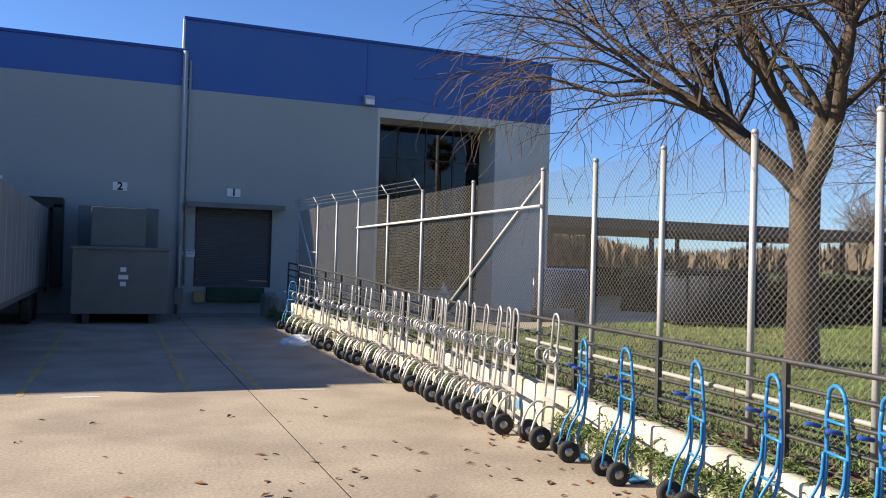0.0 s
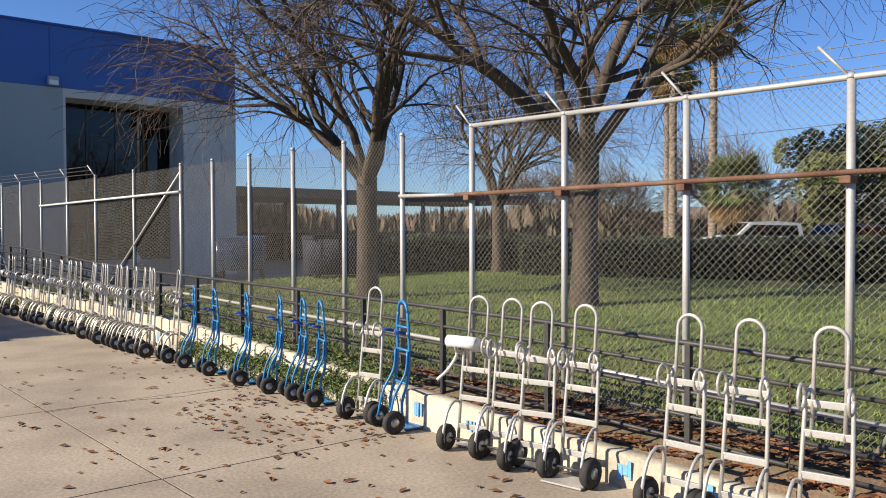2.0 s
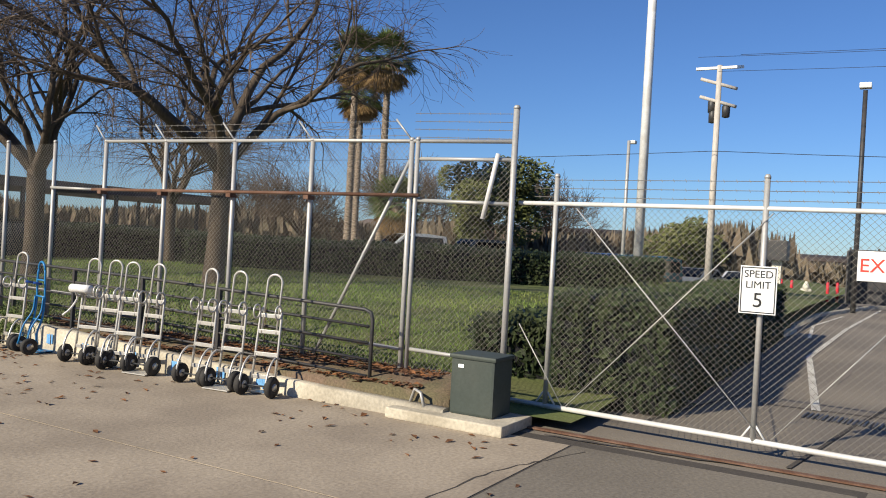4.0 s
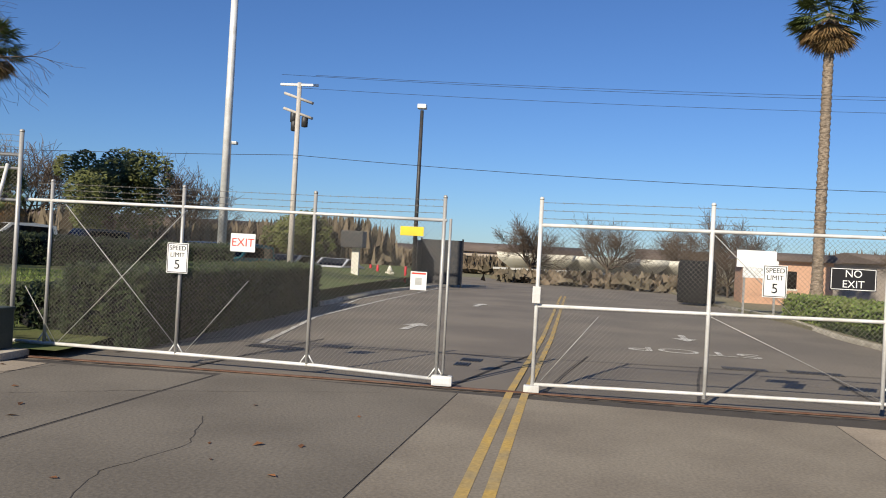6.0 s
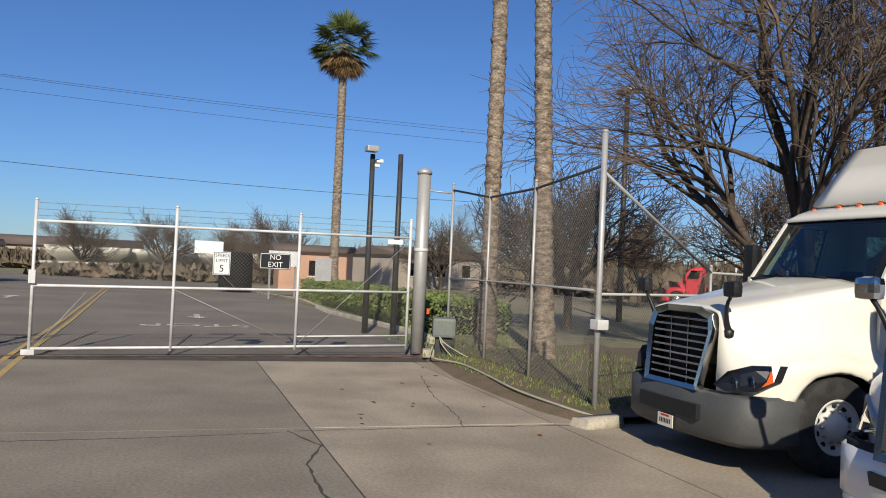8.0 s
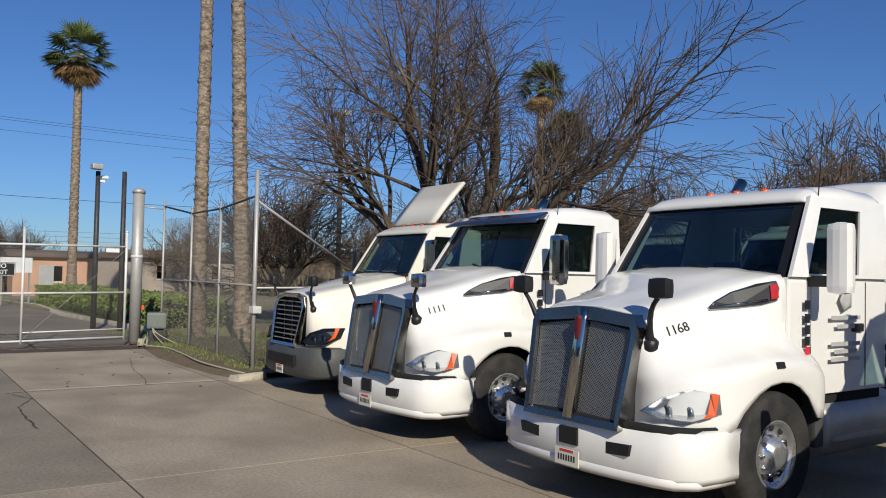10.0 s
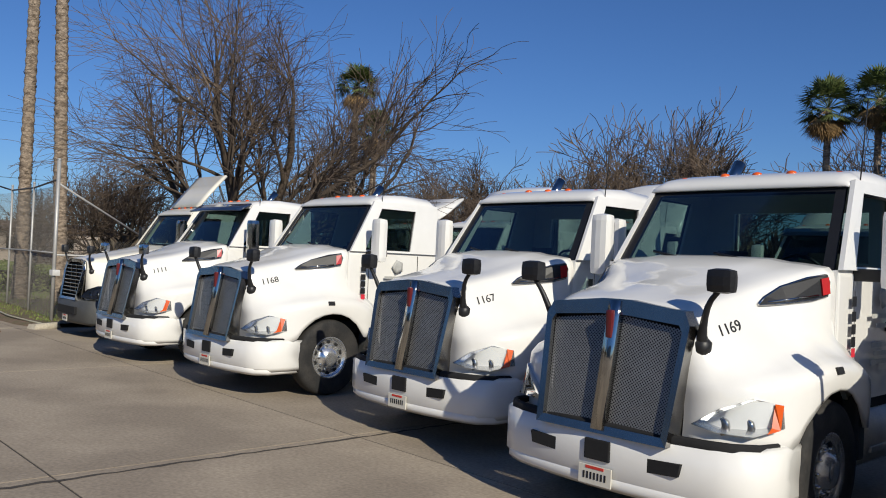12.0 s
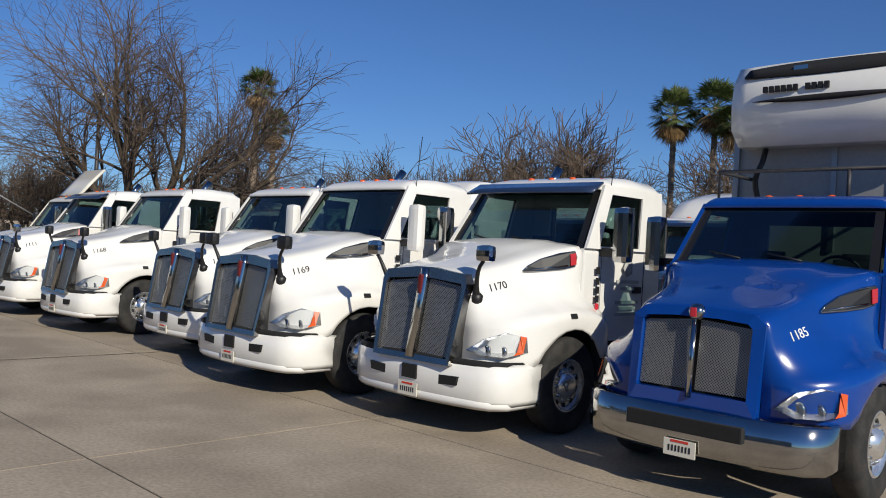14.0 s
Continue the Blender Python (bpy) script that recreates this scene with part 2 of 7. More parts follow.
REEFER_GREY = material("grey_box_panel", (0.34, 0.34, 0.33), 0.45, 0.3, spread=0.07, scale=0.8, fine=20, bump=0.03, tint=(0.25, 0.25, 0.245), amount=0.5)
CAR_DARK = material("dark_car_paint", (0.03, 0.04, 0.06), 0.25, spread=0.03, scale=1, fine=8, bump=0, coat=0.7)
CAR_WHITE = material("white_car_paint", (0.72, 0.72, 0.71), 0.25, spread=0.03, scale=1, fine=8, bump=0, coat=0.7)
CAR_GREY = material("grey_car_paint", (0.22, 0.24, 0.25), 0.3, 0.4, spread=0.03, scale=1, fine=8, bump=0, coat=0.7)
CAR_TEAL = material("teal_car_paint", (0.03, 0.13, 0.15), 0.25, spread=0.03, scale=1, fine=8, bump=0, coat=0.7)
PLASTIC_WRAP = material("white_plastic_wrap", (0.75, 0.75, 0.74), 0.35, spread=0.1, scale=8, fine=60, bump=0.3)
CABLE = material("pale_hose", (0.42, 0.40, 0.30), 0.6, spread=0.1, scale=5, fine=30, bump=0.02)


# ---- mesh helpers ----
def bm_object(name, bm, mat, parent=None, label="", smooth=False):
    me = bpy.data.meshes.new(name)
    bm.to_mesh(me)
    bm.free()
    for mm in (mat if isinstance(mat, (list, tuple)) else [mat]):
        me.materials.append(mm)
    if smooth:
        for p in me.polygons:
            p.use_smooth = True
        me.set_sharp_from_angle(angle=radians(38))
    ob = new(name, me)
    if parent is not None:
        ob.parent = parent
    if label:
        tagged(ob, label)
    return ob


def part(name, bm, mat, parent, label="", smooth=False):
    return bm_object(name, bm, mat, parent, label, smooth)


def thing(name, label, category, m=None, group="", kind=""):
    e = new(name)
    e.empty_display_size = 0.2
    if m is not None:
        e.matrix_world = m
    return tagged(e, label, category, group, kind)


def add_box(bm, x0, y0, z0, x1, y1, z1, bevel=0.0, m=None):
    r = bmesh.ops.create_cube(bm, size=1)
    vs = r["verts"]
    for v in vs:
        v.co = Vector(((x0 + x1) / 2 + v.co.x * (x1 - x0), (y0 + y1) / 2 + v.co.y * (y1 - y0), (z0 + z1) / 2 + v.co.z * (z1 - z0)))
    if bevel:
        es = list({e for v in vs for e in v.link_edges})
        out = bmesh.ops.bevel(bm, geom=es, offset=bevel, segments=2, affect="EDGES", profile=0.7)
        vs = list({v for f in out["faces"] for v in f.verts} | {v for v in vs if v.is_valid})
    if m is not None:
        bmesh.ops.transform(bm, matrix=m, verts=[v for v in vs if v.is_valid])
    return bm


def box_bm(x0, y0, z0, x1, y1, z1, bevel=0.0):
    return add_box(bmesh.new(), x0, y0, z0, x1, y1, z1, bevel)


def frames_along(points):
    pts = [Vector(p) for p in points]
    out, up = [], None
    for i, p in enumerate(pts):
        d = (pts[min(i + 1, len(pts) - 1)] - pts[max(i - 1, 0)]).normalized()
        if up is None:
            up = Vector((0, 0, 1)) if abs(d.z) < 0.9 else Vector((0, 1, 0))
        a = d.cross(up)
        if a.length < 1e-4:
            a = d.orthogonal()
        a.normalize()
        up = a.cross(d).normalized()
        out.append((p, a, up))
    return out


def add_tube(bm, points, radius, sides=8, cap=True):
    """A round bar along points; radius is one number or one a point."""
    fr = frames_along(points)
    rs = radius if isinstance(radius, (list, tuple)) else [radius] * len(fr)
    rings = []
    for (p, a, u), r in zip(fr, rs):
        rings.append([bm.verts.new(p + (a * math.cos(t) + u * math.sin(t)) * r) for t in (2 * math.pi * k / sides for k in range(sides))])
    for r0, r1 in zip(rings, rings[1:]):
        for k in range(sides):
            f = bm.faces.new((r0[k], r0[(k + 1) % sides], r1[(k + 1) % sides], r1[k]))
            f.smooth = sides > 4
    if cap and sides > 2:
        bm.faces.new(rings[0][::-1])
        bm.faces.new(rings[-1])
    return bm


def tube_bm(points, radius, sides=8):
    return add_tube(bmesh.new(), points, radius, sides)


def add_lathe(bm, profile, centre=(0, 0, 0), axis="z", sides=24, caps=True):
    """Turns (radius, height) pairs about an axis."""
    rings = []
    for r, h in profile:
        ring = []
        for k in range(sides):
            t = 2 * math.pi * k / sides
            p = (r * math.cos(t), r * math.sin(t), h)
            p = {"z": p, "x": (h, p[0], p[1]), "y": (p[0], h, p[1])}[axis]
            ring.append(bm.verts.new(Vector(p) + Vector(centre)))
        rings.append(ring)
    for r0, r1 in zip(rings, rings[1:]):
        for k in range(sides):
            f = bm.faces.new((r0[k], r0[(k + 1) % sides], r1[(k + 1) % sides], r1[k]))
            f.smooth = True
    for ring in (rings[0][::-1], rings[-1]) if caps else ():
        bm.faces.new(ring)
    bmesh.ops.recalc_face_normals(bm, faces=bm.faces[:])
    return bm


def lathe_bm(profile, centre=(0, 0, 0), axis="z", sides=24):
    return add_lathe(bmesh.new(), profile, centre, axis, sides)


def add_loft(bm, sections, closed=False, caps=False):
    """Joins rows of points, all of one length."""
    rows = [[bm.verts.new(p) for p in s] for s in sections]
    n = len(rows[0])
    for a, b in zip(rows, rows[1:]):
        for k in range(n if closed else n - 1):
            f = bm.faces.new((a[k], a[(k + 1) % n], b[(k + 1) % n], b[k]))
            f.smooth = True
    if caps:
        bm.faces.new(rows[0][::-1])
        bm.faces.new(rows[-1])
    bmesh.ops.recalc_face_normals(bm, faces=bm.faces[:])
    return bm


def thick(bm, d):
    """Gives an open surface a thickness."""
    bmesh.ops.recalc_face_normals(bm, faces=bm.faces[:])
    bmesh.ops.solidify(bm, geom=bm.faces[:], thickness=d)
    return bm


def smooth_row(pts, n):
    """Resamples control points by a Catmull-Rom curve."""
    p = [Vector(q) for q in pts]
    p = [p[0] * 2 - p[1]] + p + [p[-1] * 2 - p[-2]]
    m = len(p) - 3
    out = []
    for i in range(n):
        s = i / (n - 1) * m
        k = min(int(s), m - 1)
        t = s - k
        a, b, c, d = p[k:k + 4]
        out.append(0.5 * ((2 * b) + (c - a) * t + (2 * a - 5 * b + 4 * c - d) * t * t + (3 * b - a - 3 * c + d) * t ** 3))
    return out


def lerp(pairs, x):
    for (x0, y0), (x1, y1) in zip(pairs, pairs[1:]):
        if x <= x1:
            return y0 if x <= x0 else y0 + (y1 - y0) * (x - x0) / (x1 - x0)
    return pairs[-1][1]


def quad_frame(bm, a, b, c, d, u0, u1, v0, v1):
    """A four-cornered panel (a-b along the foot, d-c along the top) with an opening."""
    a, b, c, d = (Vector(q) for q in (a, b, c, d))
    us, vs = (0, u0, u1, 1), (0, v0, v1, 1)
    g = [[bm.verts.new(a.lerp(b, u).lerp(d.lerp(c, u), v)) for u in us] for v in vs]
    for j in range(3):
        for i in range(3):
            if (i, j) != (1, 1):
                bm.faces.new((g[j][i], g[j][i + 1], g[j + 1][i + 1], g[j + 1][i]))
    return [g[1][1].co.copy(), g[1][2].co.copy(), g[2][2].co.copy(), g[2][1].co.copy()]


def writing(name, text, size, mat, parent, m, align="CENTER", label="", bold=0.0):
    cu = bpy.data.curves.new(name, "FONT")
    cu.body, cu.size, cu.align_x, cu.align_y, cu.extrude = text, size, align, "CENTER", 0.001
    cu.offset = bold
    tmp = new(name + "_tmp", cu)
    me = bpy.data.meshes.new_from_object(tmp)
    bpy.data.objects.remove(tmp)
    me.materials.clear()
    me.materials.append(mat)
    ob = new(name, me)
    ob.parent = parent
    ob.matrix_local = m
    if label:
        tagged(ob, label)
    return ob


def facing(x, y, z, yaw, size=1.0):
    """The pose of a flat sign whose face looks along yaw (0: +y), upright."""
    return pose(x, y, z, 90, 0, yaw + 180)

# ---- ground ----
TURN = -4.2
YARD = pose(4.6, -14.0, 0, 0, 0, TURN)


def sheet(name, x0, y0, x1, y1, z, mat, label, category, m=None, nx=1, ny=1, depth=0.3):
    bm = box_bm(x0, y0, z - depth, x1, y1, z)
    if m is not None:
        bmesh.ops.transform(bm, matrix=m, verts=bm.verts[:])
    return tagged(bm_object(name, bm, mat), label, category, kind="structure")


sheet("ground", -900, -900, 900, 900, -0.02, DRY, "flat dry ground reaching to the horizon", "ground", depth=2)
sheet("road", 4.7, -60, 70, 30, -0.012, ASPHALT, "worn grey asphalt drive beyond the gate", "road", depth=0.1)
pavement = sheet("pavement", -75, -75, 4.9, 29.1, -0.006, JOINT, "dirt-filled base under the concrete yard slabs", "pavement", depth=0.2)


def slab(x0, y0, x1, y1, m=None, gap=0.011, mat=CONCRETE):
    bm = box_bm(x0 + gap, y0 + gap, -0.05, x1 - gap, y1 - gap, 0.0)
    if m is not None:
        bmesh.ops.transform(bm, matrix=m, verts=bm.verts[:])
    return part("slab", bm, mat, pavement)


XA = [-28.8, -22.7, -16.6, -10.5, -4.4, 1.73, 4.66]
YA = [-7.4, 1.12, 4.68, 12.17, 17.9, 23.5, 29.1]
for xa, xb in zip(XA, XA[1:]):
    for ya, yb in zip(YA, YA[1:]):
        slab(xa, ya, xb, yb)
# the turned part of the yard, in its own axes from the gate's middle
XB = [-62.9, -56.7, -50.5, -44.3, -38.1, -32.0, -25.6, -19.5, -13.25, -6.5, 0.05]
YB = [-40.0, -34.0, -27.9, -20.4, -8.08, -4.88, 0.25, 3.9]
for xa, xb in zip(XB, XB[1:]):
    for ya, yb in zip(YB, YB[1:]):
        cuts = [ya, (ya + yb) / 2, yb] if yb - ya > 9 else [ya, yb]
        for y0, y1 in zip(cuts, cuts[1:]):
            slab(xa, y0, xb, y1, YARD, mat=CONCRETE_DARK if xb > -8 and y0 > -.1 else CONCRETE_OLD if xb > -8 and y0 > -5 else CONCRETE)
# the wedge between the two parts
bm = bmesh.new()
for (xa, xb) in ((-1.6, 4.66), (-14.0, -1.62), (-26.8, -14.02)):
    vs = [bm.verts.new(p) for p in ((xa, -10.04 + (4.6 - xa) * 0.0734, 0), (xb, -10.04 + (4.6 - xb) * 0.0734, 0), (xb, -7.42, 0), (xa, -7.42, 0))]
    bm.faces.new(vs)
thick(bm, 0.05)
for v in bm.verts:
    v.co.z = min(v.co.z, 0.0) if v.co.z <= 0 else -0.05
part("slab", bm, CONCRETE_DARK, pavement)

filler = box_bm(-6.518, -8.08, -.01, -6.482, -4.95, .003)
bmesh.ops.transform(filler, matrix=YARD, verts=filler.verts[:])
part("joint_filler", filler, KERB_CREAM, pavement, "pale filler in a slab joint")

# cracks that run across the slabs
def crack(points, width=0.012, seed=1):
    rnd = random.Random(seed)
    bm = bmesh.new()
    pts = []
    for (xa, ya), (xb, yb) in zip(points, points[1:]):
        n = max(2, int(math.dist((xa, ya), (xb, yb)) / 0.12))
        for i in range(n):
            t = i / n
            pts.append((xa + (xb - xa) * t + rnd.uniform(-.02, .02), ya + (yb - ya) * t + rnd.uniform(-.02, .02)))
    prev = None
    for i, (x, y) in enumerate(pts):
        w = width * rnd.uniform(0.4, 1.2)
        a = math.atan2(pts[min(i + 1, len(pts) - 1)][1] - pts[max(i - 1, 0)][1], pts[min(i + 1, len(pts) - 1)][0] - pts[max(i - 1, 0)][0])
        row = [bm.verts.new((x - math.sin(a) * s * w, y + math.cos(a) * s * w, 0.003)) for s in (-1, 1)]
        if prev:
            bm.faces.new((prev[0], row[0], row[1], prev[1]))
        prev = row
    part("crack", bm, JOINT, pavement)


crack([(1.7, 4.6), (2.4, 4.7), (3.3, 4.45), (4.4, 4.5)], 0.008, 3)
crack([(-2.4, -18.15), (-2.5, -19.7), (-2.5, -20.3), (-2.65, -21.9)], 0.012, 4)
crack([(-2.5, -20.3), (-1.8, -20.5), (0.2, -20.9), (2.2, -21.5)], 0.007, 5)
crack([(-2.4, -18.1), (-3.2, -18.3), (-4.0, -17.95), (-5.9, -17.8)], 0.016, 6)
crack([(4.5, -7.6), (3.2, -7.2), (1.5, -7.1), (0.4, -7.5), (-1.5, -8.6)], 0.01, 7)
crack([(1.85, -11.1), (0.5, -11.5), (-0.6, -11.2), (-2.3, -11.6)], 0.006, 8)
crack([(2.0, -8.0), (3.0, -9.6), (3.6, -11.2), (4.3, -12.8)], 0.007, 9)
crack([(-2.3, -13.9), (-2.45, -15.5), (-2.5, -16.9), (-2.45, -18.1)], 0.008, 10)
crack([(-15.25, -15.6), (-15.37, -17.31), (-15.48, -19.18), (-15.66, -21.77), (-15.8, -24.0)], 0.028, 12)
crack([(4.9, -7.0), (5.1, -9.2), (5.15, -11.3), (5.0, -13.5), (4.9, -18.5), (5.0, -22.3)], 0.04, 11)


def strip(name, pts, width, z, mat, label, category="road marking"):
    """A painted line on the ground along points."""
    bm = bmesh.new()
    prev = None
    for i, p in enumerate(pts):
        q, r = pts[min(i + 1, len(pts) - 1)], pts[max(i - 1, 0)]
        a = math.atan2(q[1] - r[1], q[0] - r[0])
        row = [bm.verts.new((p[0] - math.sin(a) * s * width / 2, p[1] + math.cos(a) * s * width / 2, z)) for s in (-1, 1)]
        if prev:
            bm.faces.new((prev[0], row[0], row[1], prev[1]))
        prev = row
    bmesh.ops.recalc_face_normals(bm, faces=bm.faces[:])
    return tagged(bm_object(name, bm, mat), label, category, "road markings", "structure")


for k in (0, 1):
    o = -0.23 * k
    strip("yellow_line", [(-2.35, -14.2 + o), (5, -14.49 + o), (14, -15.02 + o), (28, -15.65 + o), (40, -16.2 + o)], 0.11, 0.004, YELLOW_PAINT, "worn double yellow line painted down the drive")
for x in (-1.45, 0.83, 1.92):
    strip("bay_line", [(x, 12.0), (x + 0.03, 22.5)], 0.09, 0.004, YELLOW_PAINT, "faded yellow bay line before the dock")
for x in (-0.64, 2.64):
    strip("bay_mark", [(x - 0.25, 11.82), (x + 0.25, 11.76)], 0.09, 0.004, WHITE_ROAD, "worn white mark on the yard concrete")
strip("edge_line", [(9, -9.3), (16, -8.5), (26, -8.6), (41, -9.1)], 0.12, 0.002, WHITE_ROAD, "worn white edge line on the drive")
strip("edge_line", [(21, -8.0), (26, -7.6), (33, -8.0)], 0.1, 0.002, WHITE_ROAD, "worn white edge line on the drive")
for (ax, ay), (bx, by) in (((6.3, -7.6), (9.8, -8.3)), ((5.3, -9.4), (10.5, -10.2)), ((5.4, -13.6), (10.6, -14.9)), ((5.3, -15.0), (10.5, -15.95)), ((5.4, -17.3), (10, -18.2)), ((5.4, -20.2), (9.6, -20.6)), ((9.0, -8.6), (10.2, -22.5))):
    strip("tar_joint", [(ax, ay), ((ax + bx) / 2, (ay + by) / 2 + .03), (bx, by)], 0.05, 0.001, JOINT, "dark tar joint across the drive", "road joint")


def arrow(x, y, s, yaw):
    bm = bmesh.new()
    pts = [(-.1, -1), (.1, -1), (.1, .2), (.35, .2), (0, 1), (-.35, .2), (-.1, .2)]
    bm.faces.new([bm.verts.new((p[0] * s, p[1] * s, 0)) for p in pts])
    ob = tagged(bm_object("road_arrow", bm, WHITE_ROAD), "worn white arrow painted on the drive", "road marking", "road markings", "structure")
    ob.matrix_world = pose(x, y, 0.003, 0, 0, yaw)


arrow(15.0, -11.5, 1.1, -95)
arrow(26.5, -12.5, 1.1, -95)
arrow(16.6, -19.0, 1.0, 86)
stop = thing("road_word", "worn white word painted on the drive", "road marking", pose(12.9, -18.6, 0, 0, 0, 86), kind="structure")
writing("letters", "STOP", 1.3, WHITE_ROAD, stop, pose(0, 0, 0.002))
for x, y, n in ((8.5, -9.7, 1.1), (9.2, -10.8, .6), (8.6, -13.6, .45), (7.9, -13.5, .3), (10.1, -19.08, .9), (10.2, -20.48, 1.1)):
    bm = bmesh.new()
    for k in range(int(n / 0.06)):
        add_box(bm, -.22, -n / 2 + k * .06, -.01, .22, -n / 2 + k * .06 + .028, .006)
    g = tagged(bm_object("drain_grate", bm, DARK_STEEL), "dark slotted drain grate set in the drive", "drain", "drain grates", "structure")
    g.matrix_world = pose(x, y, 0, 0, 0, TURN)

# ---- lawn, banks and kerbs ----
LAWN_Z = 0.33
bm = bmesh.new()
LAWN_ROWS = [(5.15, .30), (6.0, .40), (7.2, .6), (9, .8), (14, .88), (30, .95), (60, .9)]
def lawn_height(x, y):
    """A gentle mound that drops to the drive on one side and to the shelter's paving on the other."""
    z = lerp(LAWN_ROWS, x)
    if y < -4.5:
        return max(.12, z - .4)
    return .08 if y > 16 and x > 8 else z


add_loft(bm, [[(x, y, lawn_height(x, y)) for x, _ in LAWN_ROWS] for y in (-7.2, -5.5, -4, 0, 6, 12, 14.6, 16.4, 22, 60)])
tagged(bm_object("lawn", bm, LAWN), "mown green lawn rising gently behind the fence", "lawn", kind="structure")
sheet("planting_bed", 4.72, 9.0, 5.15, 28.2, 0.26, SOIL, "narrow bed of soil and dead leaves behind the low wall", "planting bed", depth=0.3)
# the bed widens to the fence foot, its far edge uneven against the grass
bm = bmesh.new()
rnd = random.Random(31)
add_loft(bm, [[(4.72, y, -.05), (4.72, y, .265 + rnd.uniform(-.02, .02)), (5.15, y, .325 + rnd.uniform(-.01, .03)), (5.45, y, .365 + rnd.uniform(-.008, .03)), (5.7 + rnd.uniform(-.14, .14), y, .385 + rnd.uniform(0, .02)), (5.86, y, .2)]
              for y in [-5.9 + .3 * k for k in range(50)] + [9.0]], caps=True)
tagged(bm_object("planting_bed", bm, SOIL), "bed of dark soil and dead leaves below the fence", "planting bed", kind="structure")
sheet("lawn", 6.3, -24.7, 60, -70, 0.10, DRY, "rough grass beyond the fence corner", "lawn", depth=0.3)

bm = bmesh.new()
add_loft(bm, [[(4.56, y, -0.05), (4.58, y, z), (4.60, y, z + .02), (4.74, y, z + .02), (4.76, y, z), (4.76, y, -0.05)]
              for y, z in ((-5.9, .14), (-4.2, .16), (-2.5, .22), (-0.6, .29), (1.5, .38), (4.5, .50), (8, .61), (14, .65), (20, .69), (28.5, .75))], caps=True)
tagged(bm_object("low_wall", bm, KERB_CREAM), "low cream-painted concrete wall along the yard edge", "low wall", kind="structure")
rnd = random.Random(7)
for y in [-3.3, -2.6, -1.75, -.9, .15, 1.0, 1.75, 2.6, 4.4, 5.3, 6.2, 7.1, 8.3, 9.5]:
    z = lerp([(-4, .09), (1, .19), (5, .26), (12, .3)], y)
    bm = bmesh.new()
    for k in range(3):
        add_box(bm, 4.552, y + k * .055 + rnd.uniform(-.02, .02), z - .05 + rnd.uniform(-.03, .03), 4.556, y + k * .055 + .035, z + .07 + rnd.uniform(-.03, .03))
    tagged(bm_object("painted_mark", bm, BLUE_INK), "faded blue mark painted on the low wall", "painted mark", "wall marks", "structure")

# ---- warehouse ----
BY = 29.14


def wall_box(name, x0, y0, z0, x1, y1, z1, mat, label):
    return tagged(bm_object(name, box_bm(x0, y0, z0, x1, y1, z1), mat), label, "wall", kind="structure")


# the wall with its openings: dock door 1 at x 2.2 to 5.0, the window recess at x 8.95 to 13.85
wall_box("wall_dock", -40, BY, 0, 1.75, BY + .35, 8.0, WALL_GREY, "grey painted concrete warehouse wall in shade")
wall_box("wall_dock_1", 1.75, BY, 0, 2.3, BY + .35, 7.9, WALL_GREY, "grey painted concrete warehouse wall")
wall_box("wall_dock_2", 2.3, BY, 3.85, 5.0, BY + .35, 7.9, WALL_GREY, "grey painted concrete wall over the dock door")
wall_box("wall_dock_3", 2.3, BY, 0, 5.0, BY + .35, 0.95, WALL_GREY, "grey painted concrete wall under the dock door")
wall_box("wall_dock_4", 5.0, BY, 0, 8.9, BY + .35, 7.9, WALL_GREY, "grey painted concrete warehouse wall")
wall_box("wall_band", -40, BY - .004, 8.0, 1.75, BY + .35, 9.2, WALL_BLUE, "deep blue painted band along the warehouse top")
wall_box("wall_band_1", 1.75, BY - .004, 7.9, 16.4, BY + .35, 10.35, WALL_BLUE, "deep blue painted band along the warehouse top")
wall_box("wall_recess", 8.9, BY + 1.6, 0, 13.9, BY + 1.9, 7.9, WALL_GREY, "shaded wall behind the tall windows")
wall_box("wall_recess_1", 8.9, BY, 7.55, 13.9, BY + 1.6, 7.9, WALL_CREAM, "pale soffit over the recessed windows")
wall_box("wall_recess_2", 8.9, BY, 0, 9.0, BY + 1.6, 7.55, WALL_CREAM, "pale return of the window recess")
wall_box("wall_corner", 13.9, BY, 0, 16.4, BY + 1.9, 7.9, WALL_CREAM, "pale painted corner block of the warehouse")
wall_box("wall_end", 16.1, BY + .35, 0, 16.4, 70, 10.35, WALL_GREY, "long end wall of the warehouse")
wall_box("wall_back", -40, 69.7, 0, 16.4, 70, 9.2, WALL_GREY, "far wall of the warehouse")
wall_box("wall_west", -40.3, BY, 0, -40, 70, 9.2, WALL_GREY, "side wall of the warehouse")
tagged(bm_object("roof", box_bm(-40, BY + .35, 8.7, 16.1, 69.7, 8.9), ROOF_BROWN), "flat warehouse roof", "roof", kind="structure")
for n, (xa, xb, z) in enumerate(((-40, 1.75, 9.2), (1.72, 16.45, 10.35))):
    tagged(bm_object("trim_%d" % (n + 1), box_bm(xa, BY - .06, z, xb, BY + .4, z + .1, .01), NAVY_STEEL), "dark blue metal coping on the wall", "coping", kind="structure")
tagged(bm_object("wall_step", box_bm(1.70, BY - .05, 9.3, 1.76, BY + .4, 10.4), WHITE_STEEL), "pale edge where the wall steps up", "trim", kind="structure")
tagged(bm_object("wall_joint", box_bm(8.40, BY - .01, 7.95, 8.44, BY, 10.3), NAVY_STEEL), "dark vertical joint in the blue band", "joint", kind="structure")
